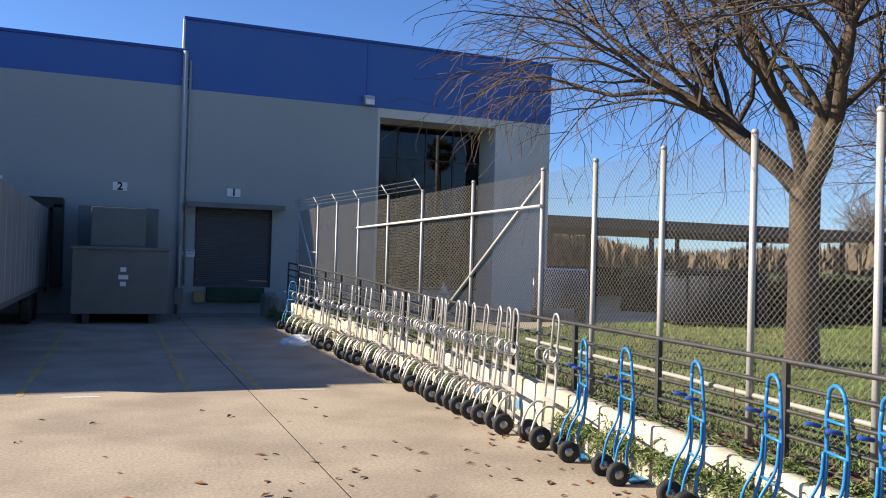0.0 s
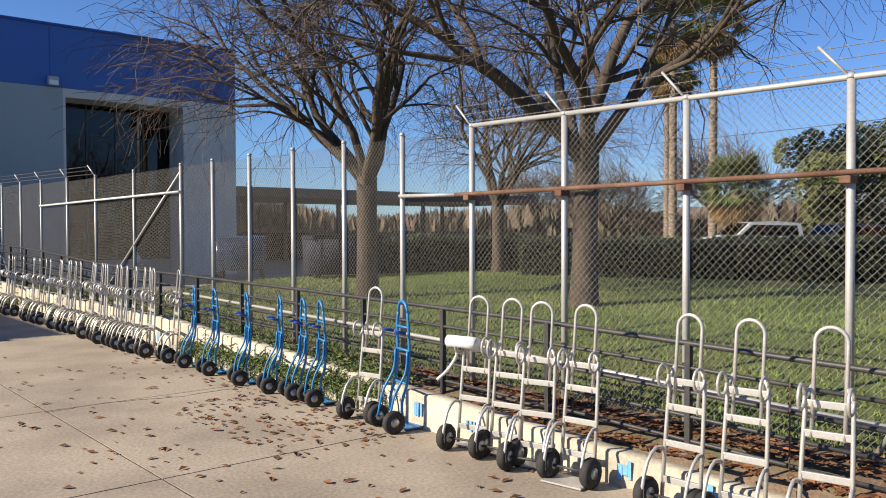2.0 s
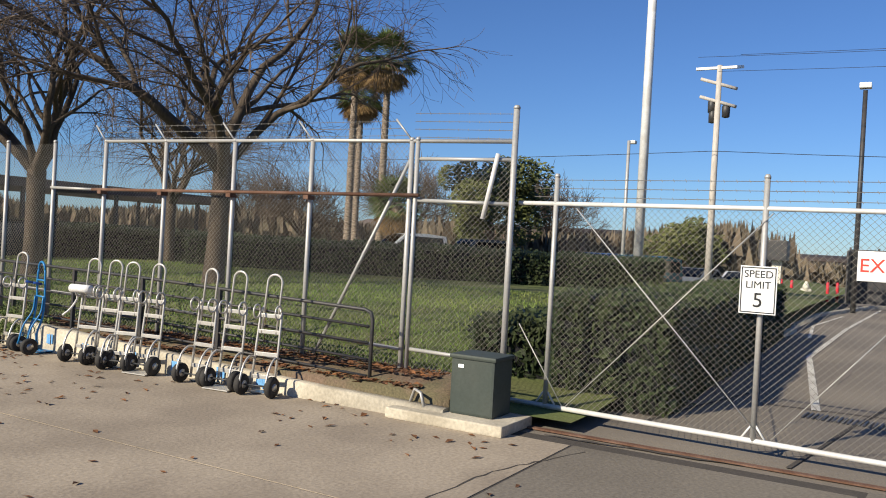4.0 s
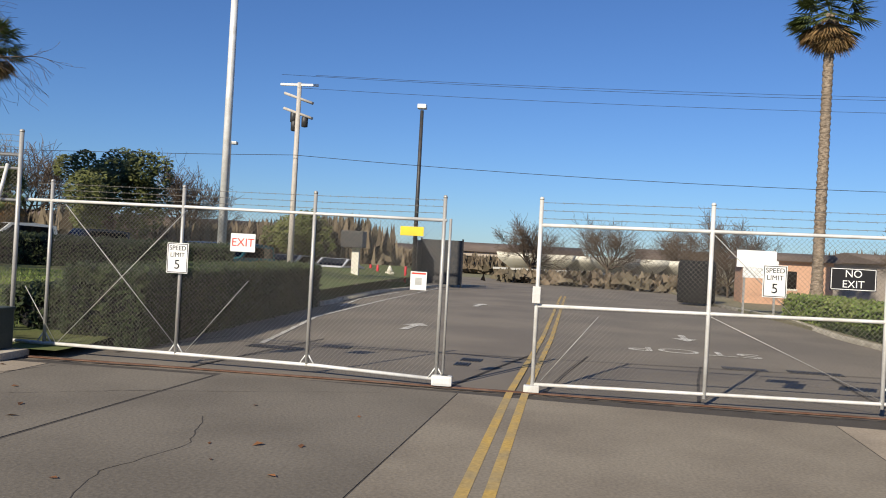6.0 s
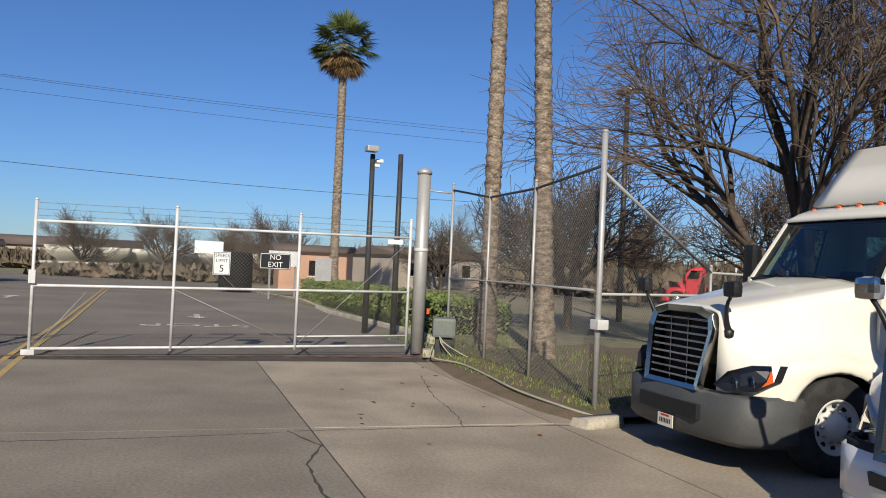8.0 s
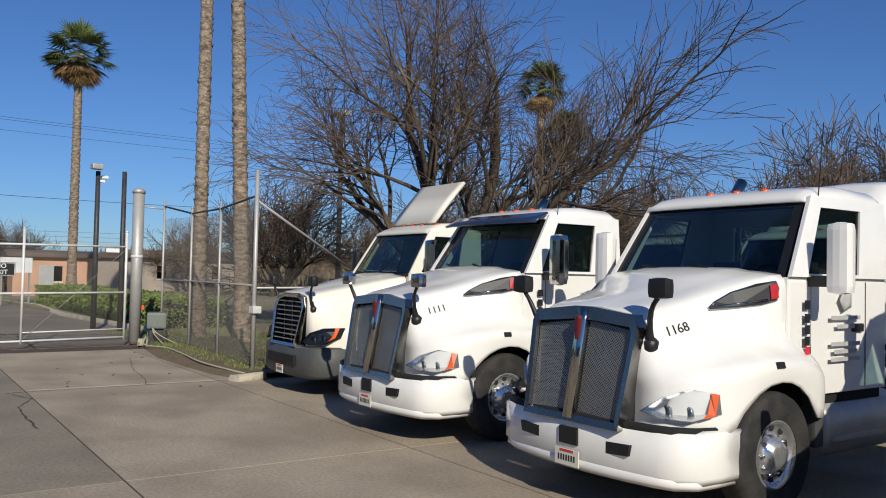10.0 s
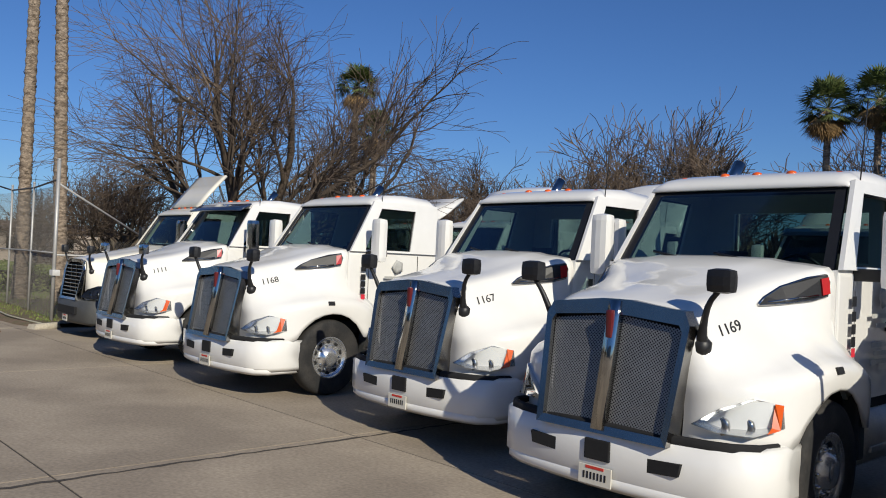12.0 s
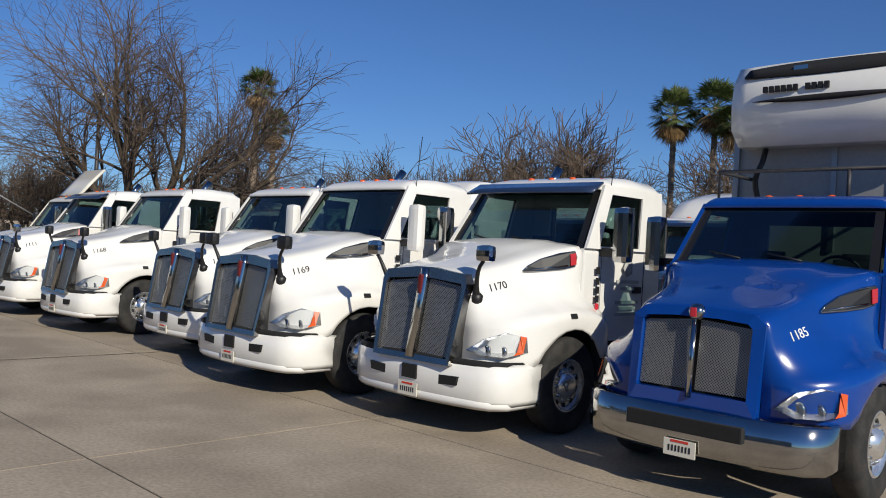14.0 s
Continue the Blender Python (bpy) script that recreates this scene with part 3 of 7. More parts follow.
# unseen wing added beside the yard, sized so its shadow falls before the docks
wall_box("wall_wing", -40, 18.3, 0, -10.3, 18.6, 9.2, WALL_GREY, "grey wall of an unseen wing that shades the yard")
wall_box("wall_wing_1", -10.6, 18.6, 0, -10.3, BY - .07, 9.2, WALL_GREY, "grey wall of an unseen wing that shades the yard")
tagged(bm_object("roof_wing", box_bm(-40, 18.6, 8.7, -10.6, BY - .07, 8.9), ROOF_BROWN), "flat roof of the unseen wing that shades the yard", "roof", kind="structure")
# tall windows
win = thing("window_1", "tall dark-tinted windows set back in the warehouse wall", "window", kind="structure")
for k in range(4):
    xa, xb = 9.02 + k * 1.215, 9.02 + (k + 1) * 1.215
    for za, zb in ((1.0, 3.9), (3.95, 6.2), (6.25, 7.5)):
        p = part("pane", box_bm(xa + .03, BY + 1.50, za, xb - .03, BY + 1.52, zb), DARK_GLASS, win)
    part("window_frame", box_bm(xa - .03, BY + 1.46, 1.0, xa + .03, BY + 1.58, 7.52), DARK_STEEL, win)
for z in (.95, 3.9, 6.2, 7.5):
    part("window_frame", box_bm(9.0, BY + 1.47, z, 13.88, BY + 1.57, z + .05), DARK_STEEL, win)
# near-black sheet standing in for the unlit room behind the glass
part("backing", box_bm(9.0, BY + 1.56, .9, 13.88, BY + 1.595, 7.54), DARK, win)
# roller door
door = thing("door_1", "closed dark grey roller shutter on the loading dock", "roller door", kind="structure")
for k in range(36):
    z = .95 + k * .08
    part("slat", box_bm(2.3, BY + .14, z, 5.0, BY + .18, z + .072, .012) if k == 0 else box_bm(2.3, BY + .14, z, 5.0, BY + .18, z + .07), SHUTTER, door)
part("track", box_bm(2.3, BY + .1, .95, 2.38, BY + .22, 3.85), DARK_STEEL, door)
part("track", box_bm(4.92, BY + .1, .95, 5.0, BY + .22, 3.85), DARK_STEEL, door)
can = thing("door_canopy", "thin grey metal canopy over the dock door", "canopy", kind="structure")
part("sheet_top", box_bm(1.95, BY - .6, 3.83, 5.35, BY - .002, 3.9, .01), METAL_GREEN, can)
part("edge", box_bm(1.95, BY - .63, 3.74, 5.35, BY - .6, 3.92), METAL_GREEN, can)
lev = thing("dock_leveller", "dark green dock leveller with yellow rubber bumpers", "dock leveller")
part("lip", box_bm(2.75, BY - .3, .45, 4.75, BY - .002, .95, .02), GREEN_STEEL, lev)
for x in (2.3, 4.8):
    part("bumper", box_bm(x, BY - .26, .4, x + .38, BY - .002, .78, .02), YELLOW_PAINT, lev, "yellow dock bumper")
# drain pipe and signs
pipe = thing("downpipe", "grey downpipe fixed to the warehouse wall", "downpipe", kind="structure")
part("pipe", tube_bm([(1.8, BY - .12, .05), (1.8, BY - .12, 9.2)], .09, 10), WALL_GREY, pipe)
part("pipe", tube_bm([(1.98, BY - .07, 1.0), (1.98, BY - .07, 8.9)], .04, 8), WALL_GREY, pipe)
for z in (2, 4.2, 6.5, 8.2):
    part("bracket", box_bm(1.68, BY - .1, z, 2.04, BY - .002, z + .05), STEEL, pipe)


def dock_sign(x, z, text):
    s = thing("dock_sign", "white dock number sign on the grey wall", "sign", pose(x, BY - .015, z), "dock number signs")
    part("plate", box_bm(-.23, -.012, -.145, .23, .012, .145, .004), SIGN_WHITE, s)
    writing("digit", text, .36, INK, s, pose(0, -.017, -.005, 90, 0, 0), bold=.011)


dock_sign(3.6, 4.34, "1")
dock_sign(-.2, 4.34, "2")
dock_sign(-4.0, 4.34, "3")
s = thing("notice", "small white and blue notice beside the dock door", "sign", pose(2.1, BY - .02, 2.13))
part("plate", box_bm(-.22, -.01, -.13, .22, .01, .13), SIGN_WHITE, s)
part("bar", box_bm(-.2, -.014, .05, .2, -.011, .12), BLUE_INK, s)
part("bar", box_bm(-.18, -.014, -.04, .18, -.011, .0), GREY_INK, s)
lampb = thing("wall_lamp", "white wall pack lamp on the blue band", "lamp", pose(8.5, BY, 8.1))
part("housing", box_bm(-.2, -.25, -.16, .2, -.002, .2, .03), STEEL, lampb)
part("diffuser", box_bm(-.17, -.27, -.14, .17, -.25, .05, .01), SIGN_WHITE, lampb)

# compactor beside the dock
comp = thing("compactor", "green-grey steel waste compactor before the dock wall", "compactor", pose(-.1, 24.6, 0))
bm = bmesh.new()
add_loft(bm, [[(-1.3, y, .3), (1.3, y, .3), (1.3, y + o, 2.15), (-1.3, y + o, 2.15)] for y, o in ((0, 0), (.06, .06), (4.2, 0))], closed=True, caps=True)
part("body", bm, METAL_GREEN, comp)
part("rim", box_bm(-1.36, -.06, 2.15, 1.36, 4.2, 2.24, .02), METAL_GREEN, comp)
part("hopper", box_bm(-.85, .3, 2.24, .65, 3.6, 3.4, .05), METAL_GREEN, comp)
part("back_plate", box_bm(-1.35, 3.9, 2.24, 1.15, 4.0, 3.6), METAL_GREEN, comp)
for x in (-1.0, .8):
    part("skid", box_bm(x, .15, 0, x + .18, 4.0, .3), DARK_STEEL, comp)
for k, z in enumerate((1.52, 1.3, 1.1)):
    part("sticker", box_bm(-.02 - .05 * (k == 1), -.006, z, .14 + .06 * (k == 1), -.002, z + .13), SIGN_WHITE, comp, "small white sticker")
cb = thing("control_cabinet", "small grey control cabinet on a post by the dock", "cabinet", pose(1.62, 26.3, 0))
part("post", tube_bm([(0, 0, 0), (0, 0, 2.4)], .03), STEEL, cb)
part("cabinet_body", box_bm(-.14, -.16, .5, .14, -.03, 1.0, .02), METAL_GREEN, cb)

# white box trailer backed on the dock
tr = thing("box_trailer", "pale grey box trailer backed against dock three", "trailer", pose(-3.61, 14.2, 0))
part("body", box_bm(-1.3, 0, 1.0, 1.3, 13.9, 3.42, .04), REEFER_GREY, tr)
part("rail", box_bm(-1.31, 0, .9, 1.31, 13.9, 1.02), BRUSHED, tr)
part("frame", box_bm(-.5, .3, .65, .5, 13.7, .9), DARK_STEEL, tr)
for y in (10.6, 11.9):
    for sx in (-1, 1):
        part("tyre", lathe_bm([(.28, -.14), (.49, -.13), (.52, -.05), (.52, .05), (.49, .13), (.28, .14)], (sx * 1.05, y, .52), "x"), RUBBER, tr)
for k in range(14):
    part("rib", box_bm(1.30, .5 + k * .95, 1.03, 1.306, .53 + k * .95, 3.4), STEEL, tr)
part("door_frame", box_bm(1.25, 13.75, .75, 1.33, 13.95, 3.5), DARK_STEEL, tr)
bump = thing("dock_seal", "black foam dock seal round the trailer door", "dock seal")
part("seal_side", box_bm(-2.2, 28.12, .9, -1.9, 29.13, 3.6, .03), BLACK, bump)
part("seal_head", box_bm(-5.3, 28.12, 3.45, -1.9, 29.13, 3.8, .03), BLACK, bump)

# ---- chain-link fences and gates ----
def add_link(bm, origin, along, up, length, height, pitch=0.072, r=0.0019):
    """Two families of slanting wires that fill a rectangle: chain link."""
    o, a, u = Vector(origin), Vector(along).normalized(), Vector(up).normalized()
    n = a.cross(u)
    for sgn in (1, -1):
        c = -height
        while c < length:
            # the wire runs from (s, 0) to (s + height, height), cut to the panel
            s0, s1 = max(c, 0.0), min(c + height, length)
            if s1 - s0 > 0.02:
                h0, h1 = s0 - c, s1 - c
                if sgn < 0:
                    h0, h1 = height - h0, height - h1
                p, q = o + a * s0 + u * h0, o + a * s1 + u * h1
                d = (q - p).normalized()
                w = d.cross(n).normalized() * r
                off = n * (r * sgn)
                vs = [bm.verts.new(x) for x in (p + w + off, p - w + off, p - off, q + w + off, q - w + off, q - off)]
                bm.faces.new((vs[0], vs[1], vs[4], vs[3]))
                bm.faces.new((vs[1], vs[2], vs[5], vs[4]))
                bm.faces.new((vs[2], vs[0], vs[3], vs[5]))
            c += pitch
    return bm


def cap_post(name, parent, x, y, z0, z1, r=.032, mat=STEEL):
    bm = tube_bm([(x, y, z0), (x, y, z1)], r, 10)
    add_lathe(bm, [(r * 1.1, z1), (r * 1.15, z1 + .02), (r * .7, z1 + .045)], (x, y, 0), sides=10)
    return part(name, bm, mat, parent)


def arm(parent, x, y, z, dx, dy, dz=.28):
    return part("barb_arm", tube_bm([(x, y, z), (x + dx, y + dy, z + dz)], .013, 6), STEEL, parent)


def barbed(parent, pts, seed=0):
    """A barbed wire along points, with its little knots."""
    bm = tube_bm(pts, .0035, 4)
    for p, q in zip(pts, pts[1:]):
        p, q = Vector(p), Vector(q)
        n = int((q - p).length / .13)
        for k in range(n):
            c = p.lerp(q, (k + .5) / n)
            add_tube(bm, [c + Vector((.012, .01, .016)), c - Vector((.012, .01, .016))], .003, 3, False)
    return part("barbed_wire", bm, WIRE, parent)


FX = 5.5
fence = thing("chain_link_fence", "tall galvanised chain-link fence along the lawn edge", "fence")
ground_z = lambda y: lerp([(-6, .1), (0, .3), (30, .4)], y)
POSTS = [-4.72, -3.1, -1.65, -.2, 1.22, 2.55, 3.9, 5.32, 6.75, 8.17, 9.58, 12.1, 14.64, 16.9, 19.35, 21.6, 23.95, 26.95]
TOPS = {-4.72: 3.3, 26.95: 4.1}
top_z = lambda y: lerp([(-5, 3.3), (5, 3.4), (15, 3.48), (27, 3.75)], y)
for y in POSTS:
    cap_post("post", fence, FX, y, ground_z(y) - .3, TOPS.get(y, top_z(y)), .034 if y < 11 else .03)
    if y < 2 or y > 13:
        arm(fence, FX, y, top_z(y), -.02 if y < 2 else -.1, .25)
part("top_rail", tube_bm([(FX, -6.17, 3.27), (FX, -3.1, 3.33), (FX, 1.22, 3.38)], .026), STEEL, fence)
part("rust_rail", tube_bm([(FX - .06, -4.9, 2.6), (FX - .06, 1.45, 2.58)], .024), RUST, fence, "rusty crossing pipe clamped to the posts")
part("rail", tube_bm([(FX - .05, 1.45, 2.58), (FX - .05, 2.55, 2.6)], .024), STEEL, fence)
for y in (-3.1, -1.65, -.2, 1.22):
    part("clamp", box_bm(FX - .1, y - .04, 2.51, FX + .04, y + .05, 2.57, .01), RUST, fence)
part("rail", tube_bm([(FX - .04, 9.55, 2.92), (FX - .04, 19.35, 2.88)], .026), WHITE_STEEL, fence)
part("brace", tube_bm([(FX, 9.6, 3.3), (FX - .02, 14.4, .5)], .028), STEEL, fence)
part("brace", tube_bm([(FX, 26.9, 3.6), (FX, 23.0, .6)], .024), WHITE_STEEL, fence)
part("rail", tube_bm([(FX, 26.9, 2.3), (FX, 24.0, 2.25)], .02), WHITE_STEEL, fence)
part("brace", tube_bm([(FX + .03, -4.68, 3.05), (FX + .05, -3.25, .35)], .024), STEEL, fence)
part("rail", tube_bm([(FX + .02, -4.72, .62), (FX + .02, .5, .78), (FX + .02, 10, .95)], .024), STEEL, fence)
for a, b in zip(POSTS, POSTS[1:]):
    bm = bmesh.new()
    z0 = ground_z(a) + .03
    add_link(bm, (FX + .03, a, z0), (0, 1, 0), (0, 0, 1), b - a, min(top_z(a), top_z(b)) - z0 - .02)
    part("chain_link", bm, WIRE, fence)
for k in range(3):
    f = (k + .7) / 3
    barbed(fence, [(FX - .02 * f, y + .25 * f, top_z(y) + .28 * f) for y in (-4.72, -3.1, -1.65, -.2, 1.22)])
    barbed(fence, [(FX - .1 * f, y + .25 * f, top_z(y) + .28 * f) for y in POSTS if y > 13])

# the framed end panel at the gate
end = thing("fence_end_panel", "framed chain-link panel beside the sliding gate", "fence panel")
cap_post("post", end, FX, -6.17, 0, 3.66, .038)
cap_post("post", end, FX - .02, -4.82, .1, 3.3, .03)
for z in (3.05, 2.52, .62, .12):
    part("rail", tube_bm([(FX, -4.82, z + .02), (FX, -6.15, z)], .024), STEEL, end)
part("bent_bar", tube_bm([(FX - .05, -5.98, 3.12), (FX - .1, -5.84, 2.33)], .03), WHITE_STEEL, end)
bm = bmesh.new()
add_link(bm, (FX, -6.15, .15), (0, 1, 0), (0, 0, 1), 1.33, 2.9)
part("chain_link", bm, WIRE, end)
for k in range(4):
    barbed(end, [(FX, -6.17, 3.3 + k * .1), (FX, -4.75, 3.35 + k * .1)])

# dark pipe rail behind the low wall
rail = thing("pipe_railing", "dark painted steel pipe railing behind the low wall", "railing", kind="structure")
RX = 5.0
rz = lambda y: lerp([(-5, 1.12), (0, 1.26), (5, 1.33), (12, 1.4), (17, 1.62), (26, 1.9)], y)
RAILS = [-4.55, -2.0, -.42, 1.17, 2.73, 4.35, 6.08, 7.74, 9.4, 11.0, 12.6, 14.1, 15.7, 17.3, 19.0, 20.7, 22.4, 24.1, 25.8]
for y in RAILS[1:]:
    part("post", box_bm(RX - .025, y - .025, .2, RX + .025, y + .025, rz(y)), DARK_STEEL, rail)
for k in range(5):
    d = k * .205
    pts = [(RX, y, rz(y) - d) for y in RAILS]
    if k == 0:
        pts = [(RX, -4.6, .1), (RX, -4.6, rz(-4.5) - .12), (RX, -4.57, rz(-4.5) - .03), (RX, -4.48, rz(-4.5))] + pts[1:]
    part("rail", tube_bm(pts, .024 if k == 0 else .018, 8), DARK_STEEL, rail)
for y, z in ((-.6, 1.0), (2.3, 1.0), (-2.9, 1.0), (4.9, 1.05)):
    ch = thing("hanging_chain", "short rusty chain hanging from the railing", "chain", pose(RX - .05, y, 0), "hanging chains")
    for k in range(22):
        part("link", tube_bm([(0, 0, z - k * .03), (.006 if k % 2 else -.006, .006 if k % 2 else -.004, z - k * .03 - .034)], .007, 4), RUST, ch)

# ---- gates ----
gl = thing("sliding_gate", "long galvanised chain-link sliding gate, rolled half open", "gate")
GLX = lambda y: lerp([(-13.5, 5.15), (-11.4, 5.5), (-6.4, 5.65)], y)
GZ = lambda y: lerp([(-13.5, .10), (-6.4, .17)], y)
GPY = [-6.68, -9.02, -11.24, -13.36]
for y in GPY:
    cap_post("post", gl, GLX(y), y, GZ(y), 2.86, .03)
    for s in (-1, 1):
        part("foot_brace", tube_bm([(GLX(y), y, GZ(y) + .2), (GLX(y), y + s * .12, GZ(y) + .02)], .012, 6), WHITE_STEEL, gl)
part("top_rail", tube_bm([(GLX(-6.2), -6.2, 2.55), (GLX(-9), -9, 2.55), (GLX(-11.4), -11.4, 2.54), (GLX(-13.4), -13.4, 2.52)], .026), WHITE_STEEL, gl)
part("bottom_rail", tube_bm([(GLX(-6.1), -6.1, .17), (GLX(-9), -9, .15), (GLX(-11.4), -11.4, .13), (GLX(-13.4), -13.4, .1)], .03), WHITE_STEEL, gl)
for a, b in zip([-6.3] + GPY, GPY):
    if a - b < .9:
        continue
    bm = bmesh.new()
    add_link(bm, (GLX(b) + .03, b, GZ(b) + .02), Vector((GLX(a) - GLX(b), a - b, 0)), (0, 0, 1), a - b, 2.5 - GZ(b))
    part("chain_link", bm, WIRE, gl)
for a, b, c, d in ((-6.95, .2, -9.1, 2.5), (-9.1, .2, -6.95, 2.5), (-9.2, .2, -10.2, 1.4), (-6.9, .2, -6.3, 1.1)):
    part("truss_rod", tube_bm([(GLX(a) - .03, a, b), (GLX(c) - .03, c, d)], .007, 6), STEEL, gl)
for k in range(3):
    barbed(gl, [(GLX(y), y, 2.63 + k * .1) for y in (-6.4, -9.18, -11.42, -13.38)])
part("wheel_guard", box_bm(5.02, -13.62, .02, 5.16, -13.3, .18, .04), WHITE_STEEL, gl)
part("wheel", lathe_bm([(.02, -.03), (.09, -.03), (.1, 0), (.09, .03), (.02, .03)], (5.08, -13.5, .1), "x", 14), DARK_STEEL, gl)
part("end_post", tube_bm([(5.17, -13.46, .1), (5.17, -13.46, 2.55)], .022), STEEL, gl)

gr = thing("sliding_gate", "white-railed chain-link sliding gate, closed to the yard", "gate")
GRX = lambda y: lerp([(-22.3, 5.28), (-14.9, 5.16)], y)
GRZ = lambda y: lerp([(-22.3, .11), (-14.9, .02)], y)
GRY = [-14.82, -17.33, -19.82, -22.31]
for y in GRY:
    cap_post("post", gr, GRX(y), y, .04 + GRZ(y), 2.88 + GRZ(y), .032, WHITE_STEEL)
for z in (2.5, 1.29, .11):
    part("rail", tube_bm([(GRX(y), y, z + GRZ(y)) for y in GRY], .028), WHITE_STEEL, gr)
part("rail", tube_bm([(GRX(-19.82), -19.82, .40), (GRX(-22.31), -22.31, .44)], .018), WHITE_STEEL, gr)
for b, a in zip(GRY[1:], GRY):
    bm = bmesh.new()
    add_link(bm, (GRX(b) + .03, b, .13), Vector((GRX(a) - GRX(b), a - b, GRZ(a) - GRZ(b))), (0, 0, 1), a - b, 2.40)
    part("chain_link", bm, WIRE, gr)
for a, b, c, d in ((-22.25, 2.5, -19.86, .25), (-14.94, .2, -15.74, 1.2), (-17.36, 1.3, -19.78, .25), (-17.36, 2.5, -18.5, 1.4)):
    part("truss_rod", tube_bm([(GRX(a) - .03, a, b), (GRX(c) - .03, c, d)], .006, 6), STEEL, gr)
part("latch", box_bm(5.07, -14.87, 1.35, 5.13, -14.75, 1.6, .01), WHITE_STEEL, gr)
part("latch", box_bm(5.06, -14.92, .02, 5.18, -14.69, .12, .01), WHITE_STEEL, gr)
for k in range(3):
    barbed(gr, [(GRX(y), y, 2.6 + k * .12 + GRZ(y)) for y in GRY])
tr_ = thing("gate_track", "rusty steel track set in the concrete under the gates", "gate track", kind="structure")
part("track_bar", box_bm(5.06, -22.6, .0, 5.14, -6.2, .018), RUST, tr_)


def gate_sign(name, x, y, z, w, h, lines, plate, ink, label, border=None):
    s = thing(name, label, "sign", pose(x, y, z, 0, 0, -90), "gate signs")
    part("plate", box_bm(-w / 2, -.012, -h / 2, w / 2, 0, h / 2, .004), plate, s)
    if border:
        bm = bmesh.new()
        for q in ((-w / 2 + .012, h / 2 - .022, w / 2 - .012, h / 2 - .012), (-w / 2 + .012, -h / 2 + .012, w / 2 - .012, -h / 2 + .022),
                  (-w / 2 + .012, -h / 2 + .012, -w / 2 + .022, h / 2 - .012), (w / 2 - .022, -h / 2 + .012, w / 2 - .012, h / 2 - .012)):
            add_box(bm, q[0], -.015, q[1], q[2], -.0125, q[3])
        part("border", bm, border, s)
    for text, size, dz in lines:
        writing("lettering", text, size, ink, s, pose(0, -.0155, dz, 90, 0, 0))
    return s


gate_sign("speed_sign", 5.5, -9.0, 1.71, .36, .49, (("SPEED", .105, .16), ("LIMIT", .105, .05), ("5", .21, -.11)), SIGN_WHITE, INK, "white speed limit sign wired to the gate", INK)
gate_sign("speed_sign", 5.16, -18.23, 1.87, .34, .47, (("SPEED", .10, .155), ("LIMIT", .10, .05), ("5", .2, -.11)), SIGN_WHITE, INK, "white speed limit sign wired to the gate", INK)
gate_sign("exit_sign", 5.46, -10.1, 2.015, .41, .29, (("EXIT", .185, 0),), SIGN_WHITE, RED_INK, "white exit sign with red letters on the gate")
gate_sign("no_exit_sign", 5.16, -19.31, 1.96, .64, .33, (("NO", .15, .075), ("EXIT", .15, -.075)), INK, SIGN_WHITE, "black no exit sign with white letters on the gate", SIGN_WHITE)
for x, y, z, w, h, mt, lab in ((5.12, -12.88, 2.33, .36, .14, SIGN_YELLOW, "plain yellow plate wired to the gate"), (5.16, -20.33, 1.83, .35, .49, STEEL, "blank grey metal plate on the gate"),
                               (5.19, -17.97, 2.18, .56, .25, SIGN_WHITE, "blank white board seen on the gate"), (5.2, -21.93, 2.5, .34, .1, SIGN_WHITE, "small white plate on the gate rail")):
    gate_sign("plain_sign", x, y, z, w, h, (), mt, INK, lab)
sg = gate_sign("notice_sign", 5.12, -13.02, 1.58, .25, .28, (), SIGN_WHITE, INK, "small white notice with a red heading on the gate")
part("bar", box_bm(-.11, -.015, .1, .11, -.0125, .125), RED_INK, sg)
part("bar", box_bm(-.05, -.015, -.06, .05, -.0125, .05), GREY_INK, sg)

# ---- gate posts, operator and the fence past the gate ----
big = thing("gate_post", "stout grey steel gate post with a domed cap", "post", pose(5.47, -22.65, .03))
part("shaft", lathe_bm([(.15, 0), (.15, 4.05)], sides=20), STEEL, big)
part("cap", lathe_bm([(.17, 4.05), (.17, 4.12), (.1, 4.18), (.02, 4.2)], sides=20), STEEL, big)
part("band", lathe_bm([(.16, 2.3), (.165, 2.31), (.165, 2.36), (.16, 2.37)], sides=20), WHITE_STEEL, big)
op = thing("gate_operator", "grey gate operator box with loose cables beside the post", "gate operator", pose(4.78, -23.0, .05, 0, 0, -20))
part("housing", box_bm(-.3, -.25, .42, .3, .25, .84, .06), METAL_GREEN, op)
part("base", box_bm(-.2, -.18, 0, .2, .18, .42, .02), DARK_STEEL, op)
part("block", box_bm(-.5, .2, 0, -.1, .45, .16, .02), KERB_CREAM, op)
part("orange_box", box_bm(.05, .33, .9, .1, .39, 1.02), AMBER, op)
for k in range(5):
    a = rnd.uniform(-.5, .5)
    part("cable", tube_bm(smooth_row([(-.3, .1, .45), (-.45 - k * .03, a * .3 + .1, .3), (-.4 - k * .05, a, .06), (-.55 - k * .04, a * 1.5, .03)], 12), .012, 6), CABLE, op)
hose = thing("hose", "pale hose lying along the soil bank", "hose")
part("tube", tube_bm(smooth_row([(4.4, -22.6, .3), (3.9, -22.4, .12), (2.8, -22.55, .13), (1.2, -22.35, .13), (-.4, -22.1, .12), (-1.8, -22.1, .1), (-2.6, -22.3, .05)], 40), .02, 6), CABLE, hose)

